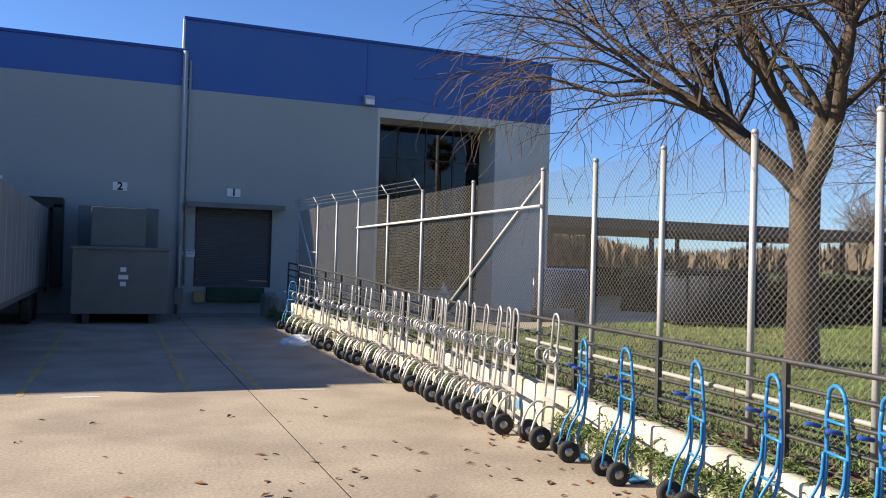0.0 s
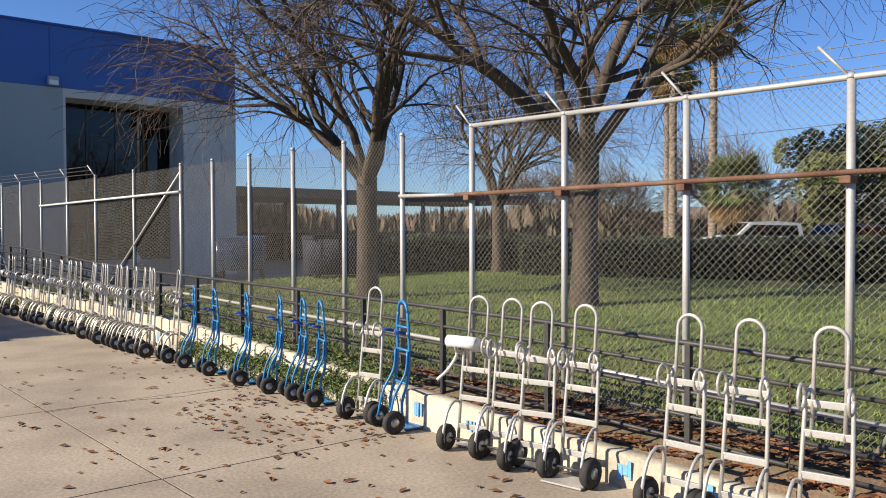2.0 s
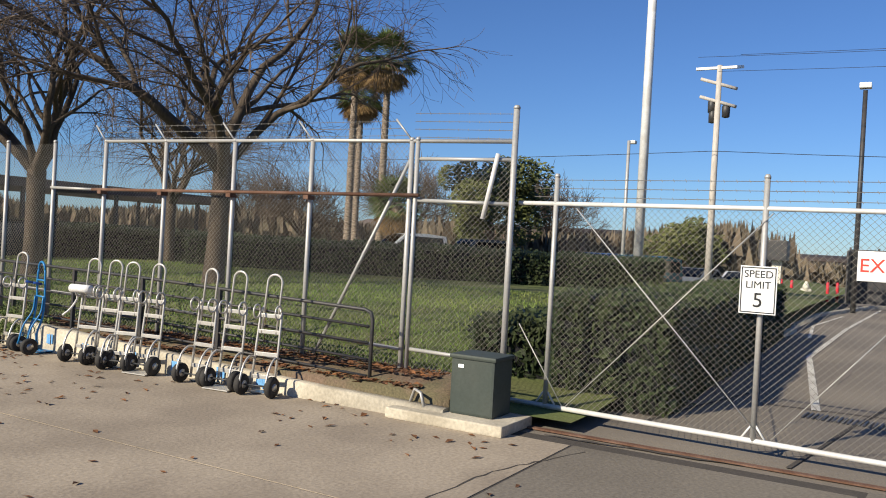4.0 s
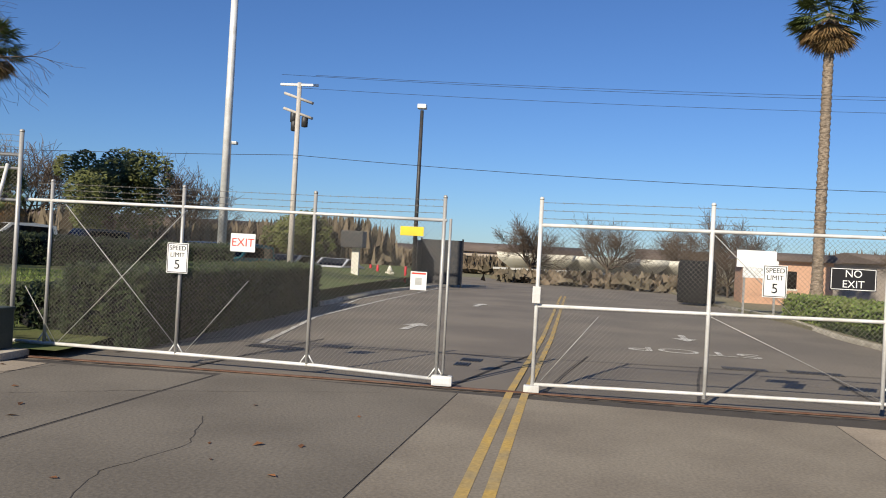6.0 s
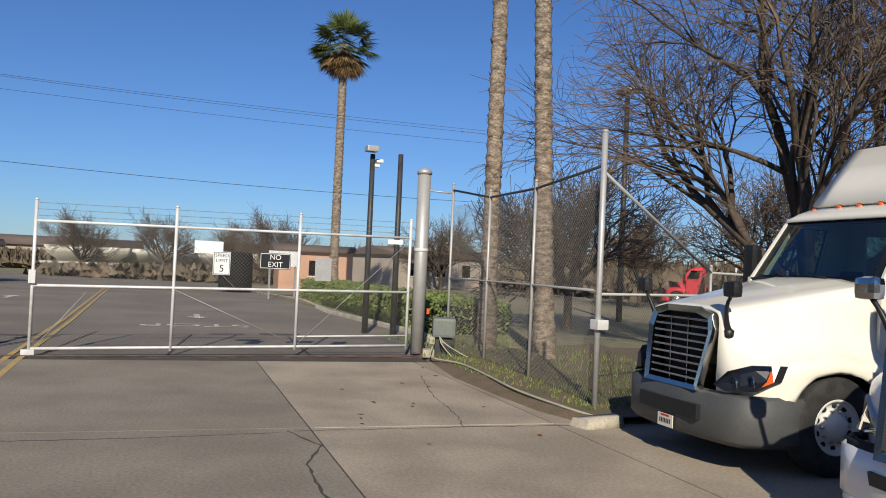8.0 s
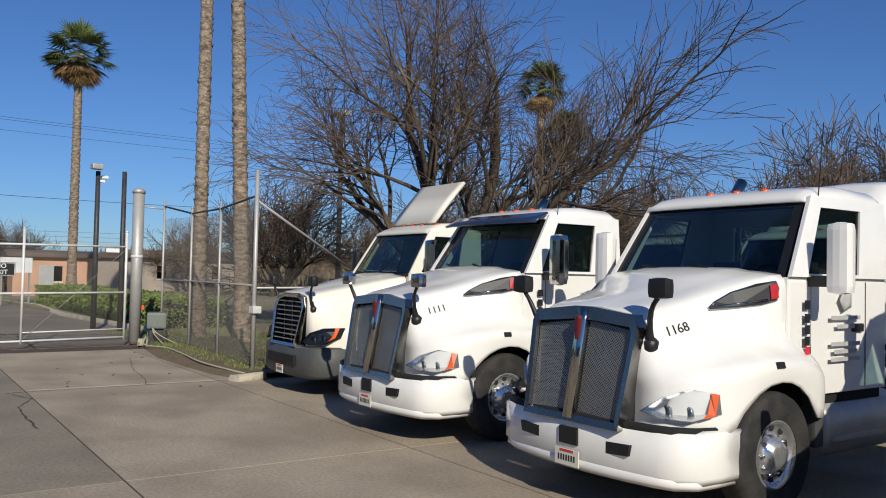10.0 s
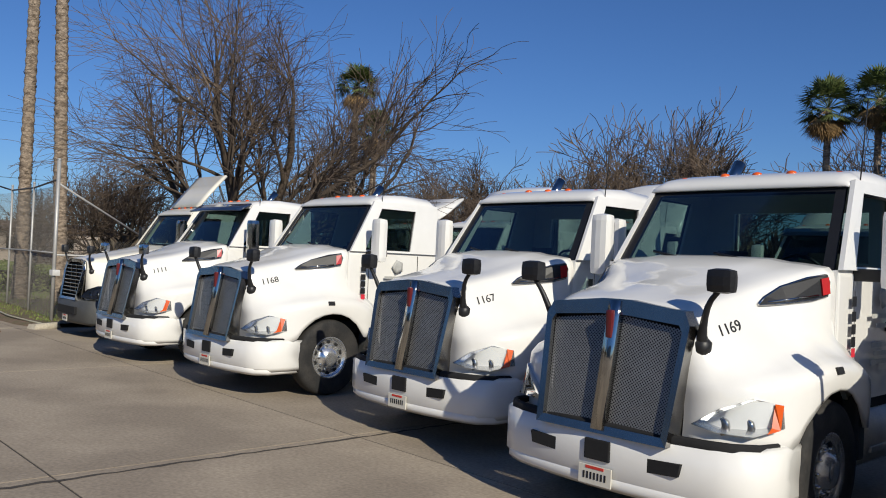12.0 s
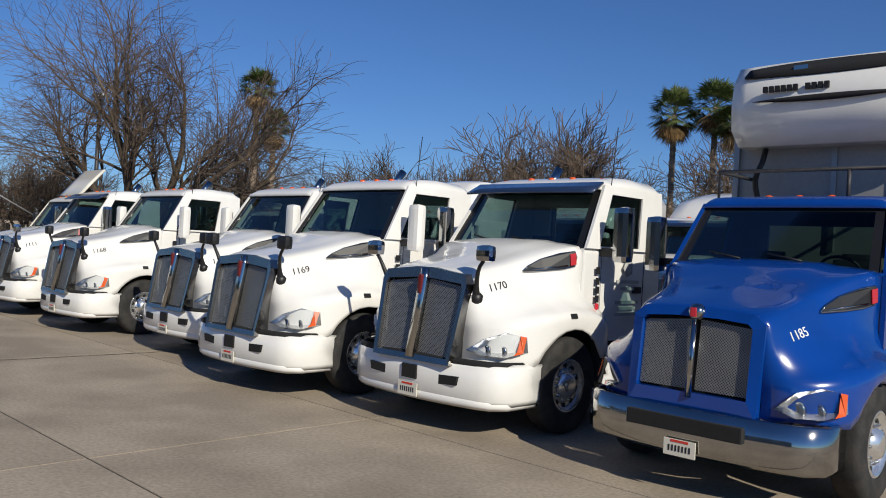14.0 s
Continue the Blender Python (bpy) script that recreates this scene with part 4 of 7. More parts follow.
bank = bmesh.new()
rows = []
for x, yf in ((5.3, -22.6), (3.5, -22.3), (1.8, -21.95), (0, -21.85), (-1.6, -21.8), (-2.75, -22.0)):
    rows.append([(x, yf, -.03), (x, yf - .12, .05), (x, yf - .4, .1), (x, yf - 1.5, .13), (x + 2, yf - 6, .1), (x + 6, yf - 20, .05)])
add_loft(bank, rows)
tagged(bm_object("soil_bank", bank, SOIL), "bare soil bank with weeds under the fence", "soil bank", kind="structure")
stone = thing("kerb_stone", "pale broken kerb end at the corner of the soil bank", "kerb stone")
bm = bmesh.new()
add_loft(bm, [[(-2.95, -21.8, 0), (-2.6, -21.75, 0), (-2.6, -21.8, .1), (-2.9, -21.85, .12)], [(-2.9, -22.4, 0), (-2.6, -22.4, 0), (-2.62, -22.4, .14), (-2.85, -22.4, .15)]], closed=True, caps=True)
part("block", bm, KERB_CREAM, stone)

side = thing("chain_link_fence", "chain-link fence running back from the gate post", "fence")
SP = [(5.21, -23.27, 3.87), (3.40, -23.34, 3.6), (.94, -23.05, 3.58), (-1.95, -22.55, 3.66)]
for n, (x, y, z) in enumerate(SP):
    cap_post("post", side, x, y, 0, z + (.35 if n == 3 else 0), .045 if n == 3 else .03)
part("top_rail", tube_bm([(x, y, z - .12) for x, y, z in SP], .024), DARK_STEEL, side)
part("rail", tube_bm([(x, y, 1.75) for x, y, z in SP], .02), STEEL, side)
part("cross_bar", tube_bm([(5.21, -23.27, 3.68), (5.45, -22.7, 3.72)], .02), STEEL, side)
part("box", box_bm(-2.06, -22.66, 1.2, -1.86, -22.48, 1.34, .01), WHITE_STEEL, side, "small white junction box on the post")
for (xa, ya, za), (xb, yb, zb) in zip(SP, SP[1:]):
    bm = bmesh.new()
    d = Vector((xa - xb, ya - yb, 0))
    add_link(bm, (xb, yb - .03, .15), d, (0, 0, 1), d.length, 3.25)
    part("chain_link", bm, WIRE, side)
SD = Vector((.42, -.908, 0))
corner = Vector((-1.95, -22.55, 0))
for k in range(1, 9):
    p = corner + SD * k * 3.6
    cap_post("post", side, p.x, p.y, 0, 2.2, .028)
near, far = corner + SD * 3.6, corner + SD * 28.8
part("brace", tube_bm([corner + Vector((0, 0, 3.45)), near + Vector((0, 0, 2.1))], .026), STEEL, side)
part("top_rail", tube_bm([near + Vector((0, 0, 2.1)), far + Vector((0, 0, 2.1))], .022), STEEL, side)
part("rail", tube_bm([corner + Vector((0, 0, 1.7)), far + Vector((0, 0, 1.7))], .022), STEEL, side)
bm = bmesh.new()
add_link(bm, corner + Vector((0, 0, .15)), SD, (0, 0, 1), 28.8, 1.95)
part("chain_link", bm, WIRE, side)

# utility box on its concrete pad by the fence end
ub = thing("utility_cabinet", "dark grey-green utility cabinet on a concrete pad", "cabinet", pose(4.95, -6.1, 0))
part("pad", box_bm(-.55, -.62, 0, .25, .85, .12, .02), KERB_CREAM, ub)
part("cabinet_body", box_bm(-.3, -.38, .12, .16, .16, .76, .03), CABINET_GREEN, ub)
part("lid", box_bm(-.32, -.40, .74, .18, .18, .79, .02), CABINET_GREEN, ub)
part("label_plate", box_bm(-.305, .0, .64, -.301, .07, .68), SIGN_WHITE, ub)
part("conduit", tube_bm([(-.35, .45, .12), (-.36, .5, .3), (-.3, .62, .32), (-.28, .7, .12)], .02), STEEL, ub)

# ---- hand trucks along the low wall ----
# in their own axes: the wheels look along -y, the frame leans towards +y
def hand_wheel(t, x, y, r=.13):
    w = part("wheel", lathe_bm([(.03, -.035), (.07, -.04), (r - .015, -.042), (r, -.02), (r, .02), (r - .015, .042), (.07, .04), (.03, .035)], (x, y, r), "x", 18), RUBBER, t)
    part("hub", lathe_bm([(.012, -.045), (.05, -.043), (.055, 0), (.05, .043), (.012, .045)], (x, y, r), "x", 12), BRUSHED, w)


def silver_hand_truck(toe=False):
    t = thing("hand_truck", "aluminium hand truck with a looped handle leaning on the wall", "hand truck", group="hand trucks on the wall")
    L = lambda z: .02 + z * .11
    for s in (-1, 1):
        part("side_rail", tube_bm([(s * .165, L(.06), .06), (s * .16, L(.6), .6), (s * .15, L(1.02), 1.02), (s * .11, L(1.1), 1.1)], .0165, 8), ALU, t)
        part("ring_handle", tube_bm([(s * .155, L(1.0) - .07 + .075 * math.cos(a) - .02, 1.03 + .085 * math.sin(a)) for a in np.linspace(0, 2 * math.pi, 15)], .013, 6), ALU, t)
        part("wheel_guard", tube_bm(smooth_row([(s * .17, L(.45), .45), (s * .18, -.02, .47), (s * .185, -.13, .38), (s * .185, -.2, .2), (s * .185, -.2, .1)], 9), .015, 6), ALU, t)
        hand_wheel(t, s * .215, -.11)
    part("loop_handle", tube_bm([(-.105, L(.75), .75), (-.105, L(1.38), 1.38)] + [(.105 * -math.cos(a), L(1.4), 1.4 + .1 * math.sin(a)) for a in np.linspace(.15, math.pi - .15, 9)] + [(.105, L(1.38), 1.38), (.105, L(.75), .75)], .0145, 8), ALU, t)
    for z in (.22, .5, .78, .98):
        part("cross_bar", box_bm(-.165, L(z) - .012, z - .025, .165, L(z) + .012, z + .025, .005), ALU, t)
    part("axle", tube_bm([(-.21, -.11, .13), (.21, -.11, .13)], .012, 8), DARK_STEEL, t)
    part("nose_plate", box_bm(-.2, -.24 if toe else .04, .01, .2, .03 if toe else .3, .025, .004), ALU, t)
    return t


def blue_hand_truck():
    t = thing("hand_truck", "blue tubular hand truck leaning on the low wall", "hand truck", group="hand trucks on the wall")
    for s in (-1, 1):
        part("side_rail", tube_bm(smooth_row([(s * .15, .03, .05), (s * .15, .02, .3), (s * .15, .10, .52), (s * .145, .14, .8), (s * .14, .15, 1.1), (s * .115, .16, 1.26)], 16), .0165, 8), BLUE_STEEL, t)
        part("brace", tube_bm(smooth_row([(s * .15, -.14, .13), (s * .15, -.06, .4), (s * .15, .08, .62), (s * .148, .12, .85)], 12), .014, 8), BLUE_STEEL, t)
        hand_wheel(t, s * .2, -.11, .125)
        part("grip", tube_bm([(s * .145, .10, 1.05), (s * .145, -.02, 1.08)], .018, 8), NAVY_STEEL, t)
    part("loop_handle", tube_bm([(-.115 * math.cos(a), .16, 1.26 + .12 * math.sin(a)) for a in np.linspace(0, math.pi, 11)], .0165, 8), BLUE_STEEL, t)
    for z, y in ((.12, .02), (.5, .09), (.85, .14), (1.1, .15)):
        part("cross_bar", tube_bm([(-.148, y, z), (.148, y, z)], .013, 8), BLUE_STEEL, t)
    part("axle", tube_bm([(-.2, -.11, .125), (.2, -.11, .125)], .012, 8), DARK_STEEL, t)
    part("nose_plate", box_bm(-.18, .02, .01, .18, .26, .025, .004), BLUE_STEEL, t)
    return t


rnd = random.Random(5)
SILVER = silver_hand_truck()
SILVER.matrix_world = pose(4.36, 1.78, 0, 0, 0, -80)
TOE = silver_hand_truck(True)
TOE.matrix_world = pose(4.4, -1.28, 0, 0, 0, -82)
tagged(TOE, "aluminium hand truck with its toe plate towards the yard")
BLUE = blue_hand_truck()
BLUE.matrix_world = pose(4.36, 1.22, 0, 3, 0, -102)
for y, a in ((.02, -78), (-.42, -80), (-.85, -76), (-2.32, -86), (-3.42, -80)):
    copy_thing(SILVER, pose(4.36 + rnd.uniform(-.03, .03), y, 0, rnd.uniform(-2, 1), 0, a + rnd.uniform(-4, 4)))
copy_thing(TOE, pose(4.38, -2.82, 0, 0, 0, -84))
for y in (6.72, 5.81, 4.77, 3.97, 3.38, 2.9):
    copy_thing(BLUE, pose(4.40 + rnd.uniform(-.03, .03), y, 0, rnd.uniform(3, 6), 0, -103 + rnd.uniform(-6, 6)) @ Matrix.Diagonal((.92, .92, .92, 1)))
ys = [7.38] + [8.2 + .33 * k for k in range(12)] + [12.4 + .33 * k for k in range(6)] + [14.75 + .34 * k for k in range(5)] + [17.2 + .42 * k for k in range(6)] + [20.2, 21.0, 21.6]
for y in ys:
    copy_thing(SILVER, pose(4.36 + rnd.uniform(-.04, .04), y, 0, rnd.uniform(0, 4), 0, -102 + rnd.uniform(-5, 5)))
navy = copy_thing(BLUE, pose(4.42, 22.6, 0, 0, 0, -50))
tagged(navy, "dark blue tubular hand truck near the dock")


def roll(x, y, z, yaw, r=.06, l=.36):
    w = thing("plastic_wrap_roll", "roll of white plastic wrap hung on a hand truck", "wrap roll", pose(x, y, z, 0, 0, yaw), "wrap rolls")
    part("film", lathe_bm([(.02, -l / 2), (r, -l / 2), (r * 1.04, -l / 4), (r, 0), (r * 1.05, l / 4), (r, l / 2), (.02, l / 2)], (0, 0, 0), "x", 16), PLASTIC_WRAP, w)
    part("tail", tube_bm(smooth_row([(l / 2 - .05, -.05, -.03), (l / 2 - .02, -.1, -.16), (l / 2 + .1, -.1, -.32), (l / 2 + .2, -.06, -.42)], 10), .016, 5), PLASTIC_WRAP, w)


roll(4.34, .10, 1.06, 100)
roll(4.26, 13.9, 1.05, 60, .05, .3)
roll(4.26, 15.9, 1.05, 60, .05, .3)
bag = thing("plastic_sheet", "crumpled clear plastic sheet lying on the yard", "plastic sheet", pose(4.0, 18.6, 0))
bm = bmesh.new()
bmesh.ops.create_icosphere(bm, subdivisions=3, radius=.45)
for v in bm.verts:
    k = noise.noise(v.co * 5) * .5 + noise.noise(v.co * 11) * .3
    v.co = Vector((v.co.x * 1.2, v.co.y * .8, max(v.co.z * .45, -.02) * (1 + k))) * (1 + k * .3)
    v.co.z = max(v.co.z, 0.0)
part("folds", bm, PLASTIC_WRAP, bag)

# trailing juniper over the wall
def juniper(x, y, s, seed):
    """Feathery sprays that rise from the bed and hang over the wall's face."""
    r = random.Random(seed)
    bm = bmesh.new()
    for k in range(int(260 * s)):
        p = Vector((x + r.uniform(-.06, .30), y + r.gauss(0, .28 * s), .40 + r.uniform(-.08, .10)))
        over = r.random() < .55
        l = r.uniform(.16, .42) * (1 if over else .7)
        d = Vector((-1 if over else r.gauss(0, .6), r.gauss(0, .5), r.uniform(.1, .7))).normalized()
        pts, c, dd = [p], p.copy(), d.copy()
        for j in range(5):
            dd = (dd + Vector((0, 0, -.42 if over else -.16))).normalized()
            c = c + dd * l / 5
            if c.z < .34 and c.x > x - .19:
                c.x = x - .19 - r.uniform(0, .05)
            pts.append(c.copy())
        w = Vector((r.uniform(-1, 1), r.uniform(-1, 1), r.uniform(-.4, .4))).normalized()
        for j in range(5):
            a, b = pts[j], pts[j + 1]
            bm.faces.new([bm.verts.new(v) for v in (a + w * .004, a - w * .004, b - w * .003, b + w * .003)])
            for q in range(5):
                e = a.lerp(b, r.random())
                out = ((b - a).normalized() * .6 + Vector((r.gauss(0, .6), r.gauss(0, .6), r.gauss(0, .5)))).normalized()
                side = out.orthogonal().normalized() * .0085
                bm.faces.new([bm.verts.new(v) for v in (e + side, e - side, e + out * r.uniform(.03, .07))])
    tagged(bm_object("juniper", bm, JUNIPER), "green juniper trailing over the low wall", "shrub", "junipers", "stuff")


for k, (y, s) in enumerate(((2.2, 1.0), (3.1, 1.1), (4.2, 1.0), (5.1, 1.0), (6.2, 1.0), (7.0, .6), (10.5, .7), (12.0, .6), (14.6, .9), (16.6, 1.0), (18.5, 1.1), (20.2, 1.2), (22, 1.2), (24, 1.1), (25.6, 1))):
    juniper(4.72, y, s, k)

# dead leaves
def leaf_litter(name, spots, label, seed, up=0.004, size=(.03, .07)):
    r = random.Random(seed)
    bm = bmesh.new()
    for (x0, y0, x1, y1, n) in spots:
        for k in range(n):
            x, y = r.uniform(x0, x1), r.uniform(y0, y1)
            s, a = r.uniform(*size), r.uniform(0, 6.28)
            ca, sa = math.cos(a) * s, math.sin(a) * s
            z = up + (lerp([(4.7, 0.0), (4.8, .25)], x))
            vs = [(x - ca, y - sa, z), (x + sa * .5, y - ca * .5, z + s * r.uniform(.1, .4)), (x + ca, y + sa, z + s * .2), (x - sa * .5, y + ca * .5, z + s * r.uniform(.1, .5))]
            bm.faces.new([bm.verts.new(v) for v in vs])
    tagged(bm_object(name, bm, DEAD_LEAF), label, "dead leaves", kind="stuff")


leaf_litter("dead_leaves", [(1, -3, 4.3, 8, 170), (2.8, 0.8, 4.3, 4.0, 170), (-4, -6, 3, 11, 90), (4.0, 4, 4.5, 12, 60), (-2, -13, 4, -4, 25), (3.4, -7, 4.6, -4, 30), (-4, -22, 4, -19, 18)], "brown dead leaves scattered over the yard", 4)
leaf_litter("leaf_bed", [(4.78, -5.4, 5.12, 9, 2200)], "brown dead leaves lying in the planting bed", 9, .045)
leaf_litter("leaf_bed", [(5.12, -5.4, 5.65, 9, 2600)], "brown dead leaves lying below the fence", 12, .13)
leaf_litter("leaf_bed", [(-2, -23.4, 5, -22.3, 260)], "brown dead leaves along the soil bank", 10, -.16)

# grass
def grass(name, spots, label, seed):
    r = random.Random(seed)
    bm = bmesh.new()
    for x0, y0, x1, y1, n, h, zf in spots:
        for k in range(n):
            x, y = x0 + (x1 - x0) * r.random() ** 1.5, r.uniform(y0, y1)
            z = zf(x)
            a, hh = r.uniform(0, 6.28), h * r.uniform(.6, 1.4)
            dx, dy = math.cos(a) * .012, math.sin(a) * .012
            bm.faces.new([bm.verts.new(v) for v in ((x - dx, y - dy, z), (x + dx, y + dy, z), (x + r.gauss(0, .02), y + r.gauss(0, .02), z + hh))])
    tagged(bm_object(name, bm, GRASS), label, "grass", kind="stuff")


grass("grass", [(5.6, -5.0, 16, 14.6, 36000, .05, lambda x: lerp(LAWN_ROWS, x)), (5.6, 14.6, 7.2, 24, 2600, .06, lambda x: lerp(LAWN_ROWS, x)), (5.6, -6.0, 6.1, 9, 2600, .09, lambda x: lerp(LAWN_ROWS, x) - .02), (4.85, 9.2, 5.7, 24, 3600, .10, lambda x: lerp(LAWN_ROWS, x) - .02)], "mown grass of the lawn", 3)
grass("weeds", [(-2.2, -23.2, 4.6, -22.3, 700, .06, lambda x: .1), (-2, -27, 9, -22.8, 4500, .08, lambda x: .1)], "green weeds on the soil bank", 5)

# ---- trucks ----
from mathutils.bvhtree import BVHTree
DARK_CHROME = material("worn_chrome", (0.33, 0.32, 0.30), 0.2, 1.0, spread=0.04, scale=3, fine=20, bump=0.0)
RIM = material("polished_rim", (0.80, 0.80, 0.79), 0.22, 0.85, spread=0.05, scale=6, fine=40, bump=0.02, tint=(0.6, 0.59, 0.57), amount=0.5)
# each truck in its own axes: +y is ahead, the bumper's front at y = 0, the ground at z = 0
def mirror_x(bm):
    geo = bmesh.ops.duplicate(bm, geom=bm.verts[:] + bm.edges[:] + bm.faces[:])["geom"]
    vs = [g for g in geo if isinstance(g, bmesh.types.BMVert)]
    for v in vs:
        v.co.x = -v.co.x
    bmesh.ops.reverse_faces(bm, faces=[g for g in geo if isinstance(g, bmesh.types.BMFace)])
    bmesh.ops.remove_doubles(bm, verts=bm.verts[:], dist=.002)
    return bm


def hood_half(shape, n=26):
    """Half of a bonnet with its fender, from the centre line to the fender's lower edge, station by station."""
    rows = []
    ys = [-.22, -.3, -.4, -.52, -.64, -.74, -.81, -.88, -.98, -1.12, -1.26, -1.4, -1.54, -1.68, -1.82, -1.92, -1.99, -2.06, -2.14]
    for y in ys:
        zt, w1, wf, zf = (lerp(shape[k], -y) for k in ("top", "shoulder", "fender", "crest"))
        d = abs(y + shape["axle"])
        r = shape["arch"]
        zl = .53 + math.sqrt(max(r * r - d * d, 0)) if d < r else .0
        zl = max(zl, .72 if y > -shape["axle"] else .78)
        zl = min(zl, zf - .1)
        wf = max(wf, w1 + .015)
        ctl = [(0, y, zt), (w1 * .55, y, zt - .01), (w1 * .88, y, zt - .035), (w1, y, zt - .10),
               (w1 + (wf - w1) * .22, y, zt + (zf - zt) * .55), (w1 + (wf - w1) * .62, y, zf + (zt - zf) * .10), (wf * .985, y, zf - .04), (wf, y, zf - .1 - (zf - zl) * .2), (wf - .01, y, zl)]
        row = smooth_row(ctl, n)
        for p in row:
            p.y += shape.get("short", .52) * ease((-p.y - .75) / 1.39) * ease((p.z - 1.12) / .5)
            # a raised panel down the middle with a crease on either side
            p.z += .018 * ease((lerp(crease, -y) - p.x) / .05) * ease((-y - .2) / .5)
        rows.append(row)
    return rows


crease = [(.2, .12), (1.0, .30), (2.14, .62)]


def ease(t):
    t = min(max(t, 0.0), 1.0)
    return t * t * (3 - 2 * t)


KW = dict(top=[(.2, 1.66), (.35, 1.72), (1.0, 1.86), (2.14, 2.05)], shoulder=[(.2, .56), (.4, .63), (1.0, .70), (1.7, .86), (2.14, 1.0)],
          fender=[(.22, .585), (.26, .74), (.34, .90), (.48, 1.04), (.64, 1.13), (.9, 1.2), (1.3, 1.22), (1.9, 1.2), (2.02, 1.14), (2.14, 1.06)],
          crest=[(.22, 1.15), (.5, 1.22), (.9, 1.30), (1.3, 1.34), (1.8, 1.30), (2.14, 1.15)], axle=1.28, arch=.60)
T3 = dict(top=[(.2, 1.62), (.35, 1.68), (1.0, 1.82), (2.14, 2.02)], shoulder=[(.2, .54), (.4, .60), (1.0, .70), (1.7, .80), (2.14, .96)],
          fender=[(.22, .585), (.26, .74), (.34, .92), (.48, 1.06), (.64, 1.14), (.9, 1.18), (1.3, 1.2), (1.9, 1.18), (2.02, 1.1), (2.14, 1.02)],
          crest=[(.22, 1.02), (.5, 1.1), (.9, 1.2), (1.3, 1.24), (1.8, 1.16), (2.14, 1.05)], axle=1.28, arch=.59)


def bumper_bm(z0, z1, half=1.13, depth=.72, lip=.05, bulge=.0):
    """A wrap-round bumper with softened corners."""
    pts = []
    for k in range(25):
        a = -1 + k / 12
        s = abs(a)
        if s < .7:
            x, y = a / .7 * (half - .22), -.10 * (s / .7) ** 2
        else:
            t = (s - .7) / .3
            x = math.copysign(half - .22 + .22 * math.sin(min(t * 1.6, 1) * math.pi / 2), a)
            y = -.10 - (depth - .10) * t ** 1.5
        pts.append((x, y))
    rows = []
    prof = [(-lip, z0), (0, z0 + lip), (bulge, (z0 + z1) / 2), (0, z1 - lip * .6), (-lip * 1.4, z1)]
    for dy, z in prof:
        rows.append([(x * (1 + dy * .25), y + dy - .07, z) for x, y in pts])
    bm = bmesh.new()
    add_loft(bm, rows)
    return thick(bm, -.03)


def wheel(parent, x, y, side, disc=True, rim=RIM, r=.52, rear=False):
    tyre = part("tyre", add_lathe(bmesh.new(), [(.29, -.12), (.36, -.135), (.47, -.13), (r - .015, -.11), (r, -.07), (r, .07), (r - .015, .11), (.47, .13), (.36, .135), (.29, .12)], (x, y, r), "x", 36, False), RUBBER, parent)
    s = side
    part("rim", lathe_bm([(.295, s * -.10), (.30, s * .11), (.27, s * .125), (.255, s * .08), (.20, s * .055), (.14, s * .10), (.11, s * .15), (.06, s * .16), (.02, s * .16)] if not rear else
                         [(.295, s * -.10), (.30, s * .10), (.27, s * .11), (.25, s * -.02), (.15, s * -.05), (.12, s * .02), (.05, s * .03)], (x, y, r), "x", 30), rim, tyre, "polished wheel rim" if rim is RIM else "white steel wheel rim")
    for nm, mat, rad, off in (("lug_nut", CHROME, .165, 0), ("hand_hole", DARK, .222, .5)):
        for k in range(10):
            a = 2 * math.pi * (k + off) / 10
            ob = new(nm, small_piece(nm, s, mat))
            ob.parent = tyre
            ob.location = (x, y + math.cos(a) * rad, r + math.sin(a) * rad)


PIECES = {}


def small_piece(nm, s, mat):
    """The mesh of a wheel nut or of a black disc painting a hand hole's shade, one for each side of a truck."""
    if (nm, s) not in PIECES:
        prof = [(.012, s * .06), (.016, s * .062), (.016, s * .10), (.008, s * .115)] if nm == "lug_nut" else [(.028, s * .056), (.032, s * .071)]
        me = bpy.data.meshes.new(nm)
        bm = lathe_bm(prof, (0, 0, 0), "x", 6 if nm == "lug_nut" else 10)
        bm.to_mesh(me)
        bm.free()
        me.materials.append(mat)
        PIECES[nm, s] = me
    return PIECES[nm, s]


def mesh_grille(bm, a, b, c, d, pitch=.026, r=.0042):
    """Woven wire over a four-cornered opening."""
    a, b, c, d = (Vector(q) for q in (a, b, c, d))
    w, h = (b - a).length, (d - a).length
    al, up = (b - a).normalized(), (d - a).normalized()
    nrm = al.cross(up)
    for sgn in (1, -1):
        k = -h
        while k < w:
            s0, s1 = max(k, 0), min(k + h, w)
            if s1 - s0 > .01:
                h0, h1 = s0 - k, s1 - k
                if sgn < 0:
                    h0, h1 = h - h0, h - h1
                P = lambda s, t: a.lerp(b, s / w).lerp(d.lerp(c, s / w), t / h)
                p, q = P(s0, h0), P(s1, h1)
                side = (q - p).normalized().cross(nrm) * r
                vs = [bm.verts.new(x) for x in (p + side, p - side, q - side, q + side)]
                f = bm.faces.new(vs)
            k += pitch
    return bm


def seat(parent, x, y):
    bm = bmesh.new()
    add_box(bm, x - .24, y - .25, 1.35, x + .24, y + .25, 1.5, .04)
    add_box(bm, x - .23, y - .34, 1.45, x + .23, y - .2, 2.1, .05)
    add_box(bm, x - .14, y - .34, 2.12, x + .14, y - .22, 2.14, .04)
    part("seat", bm, SEAT_CLOTH, parent)


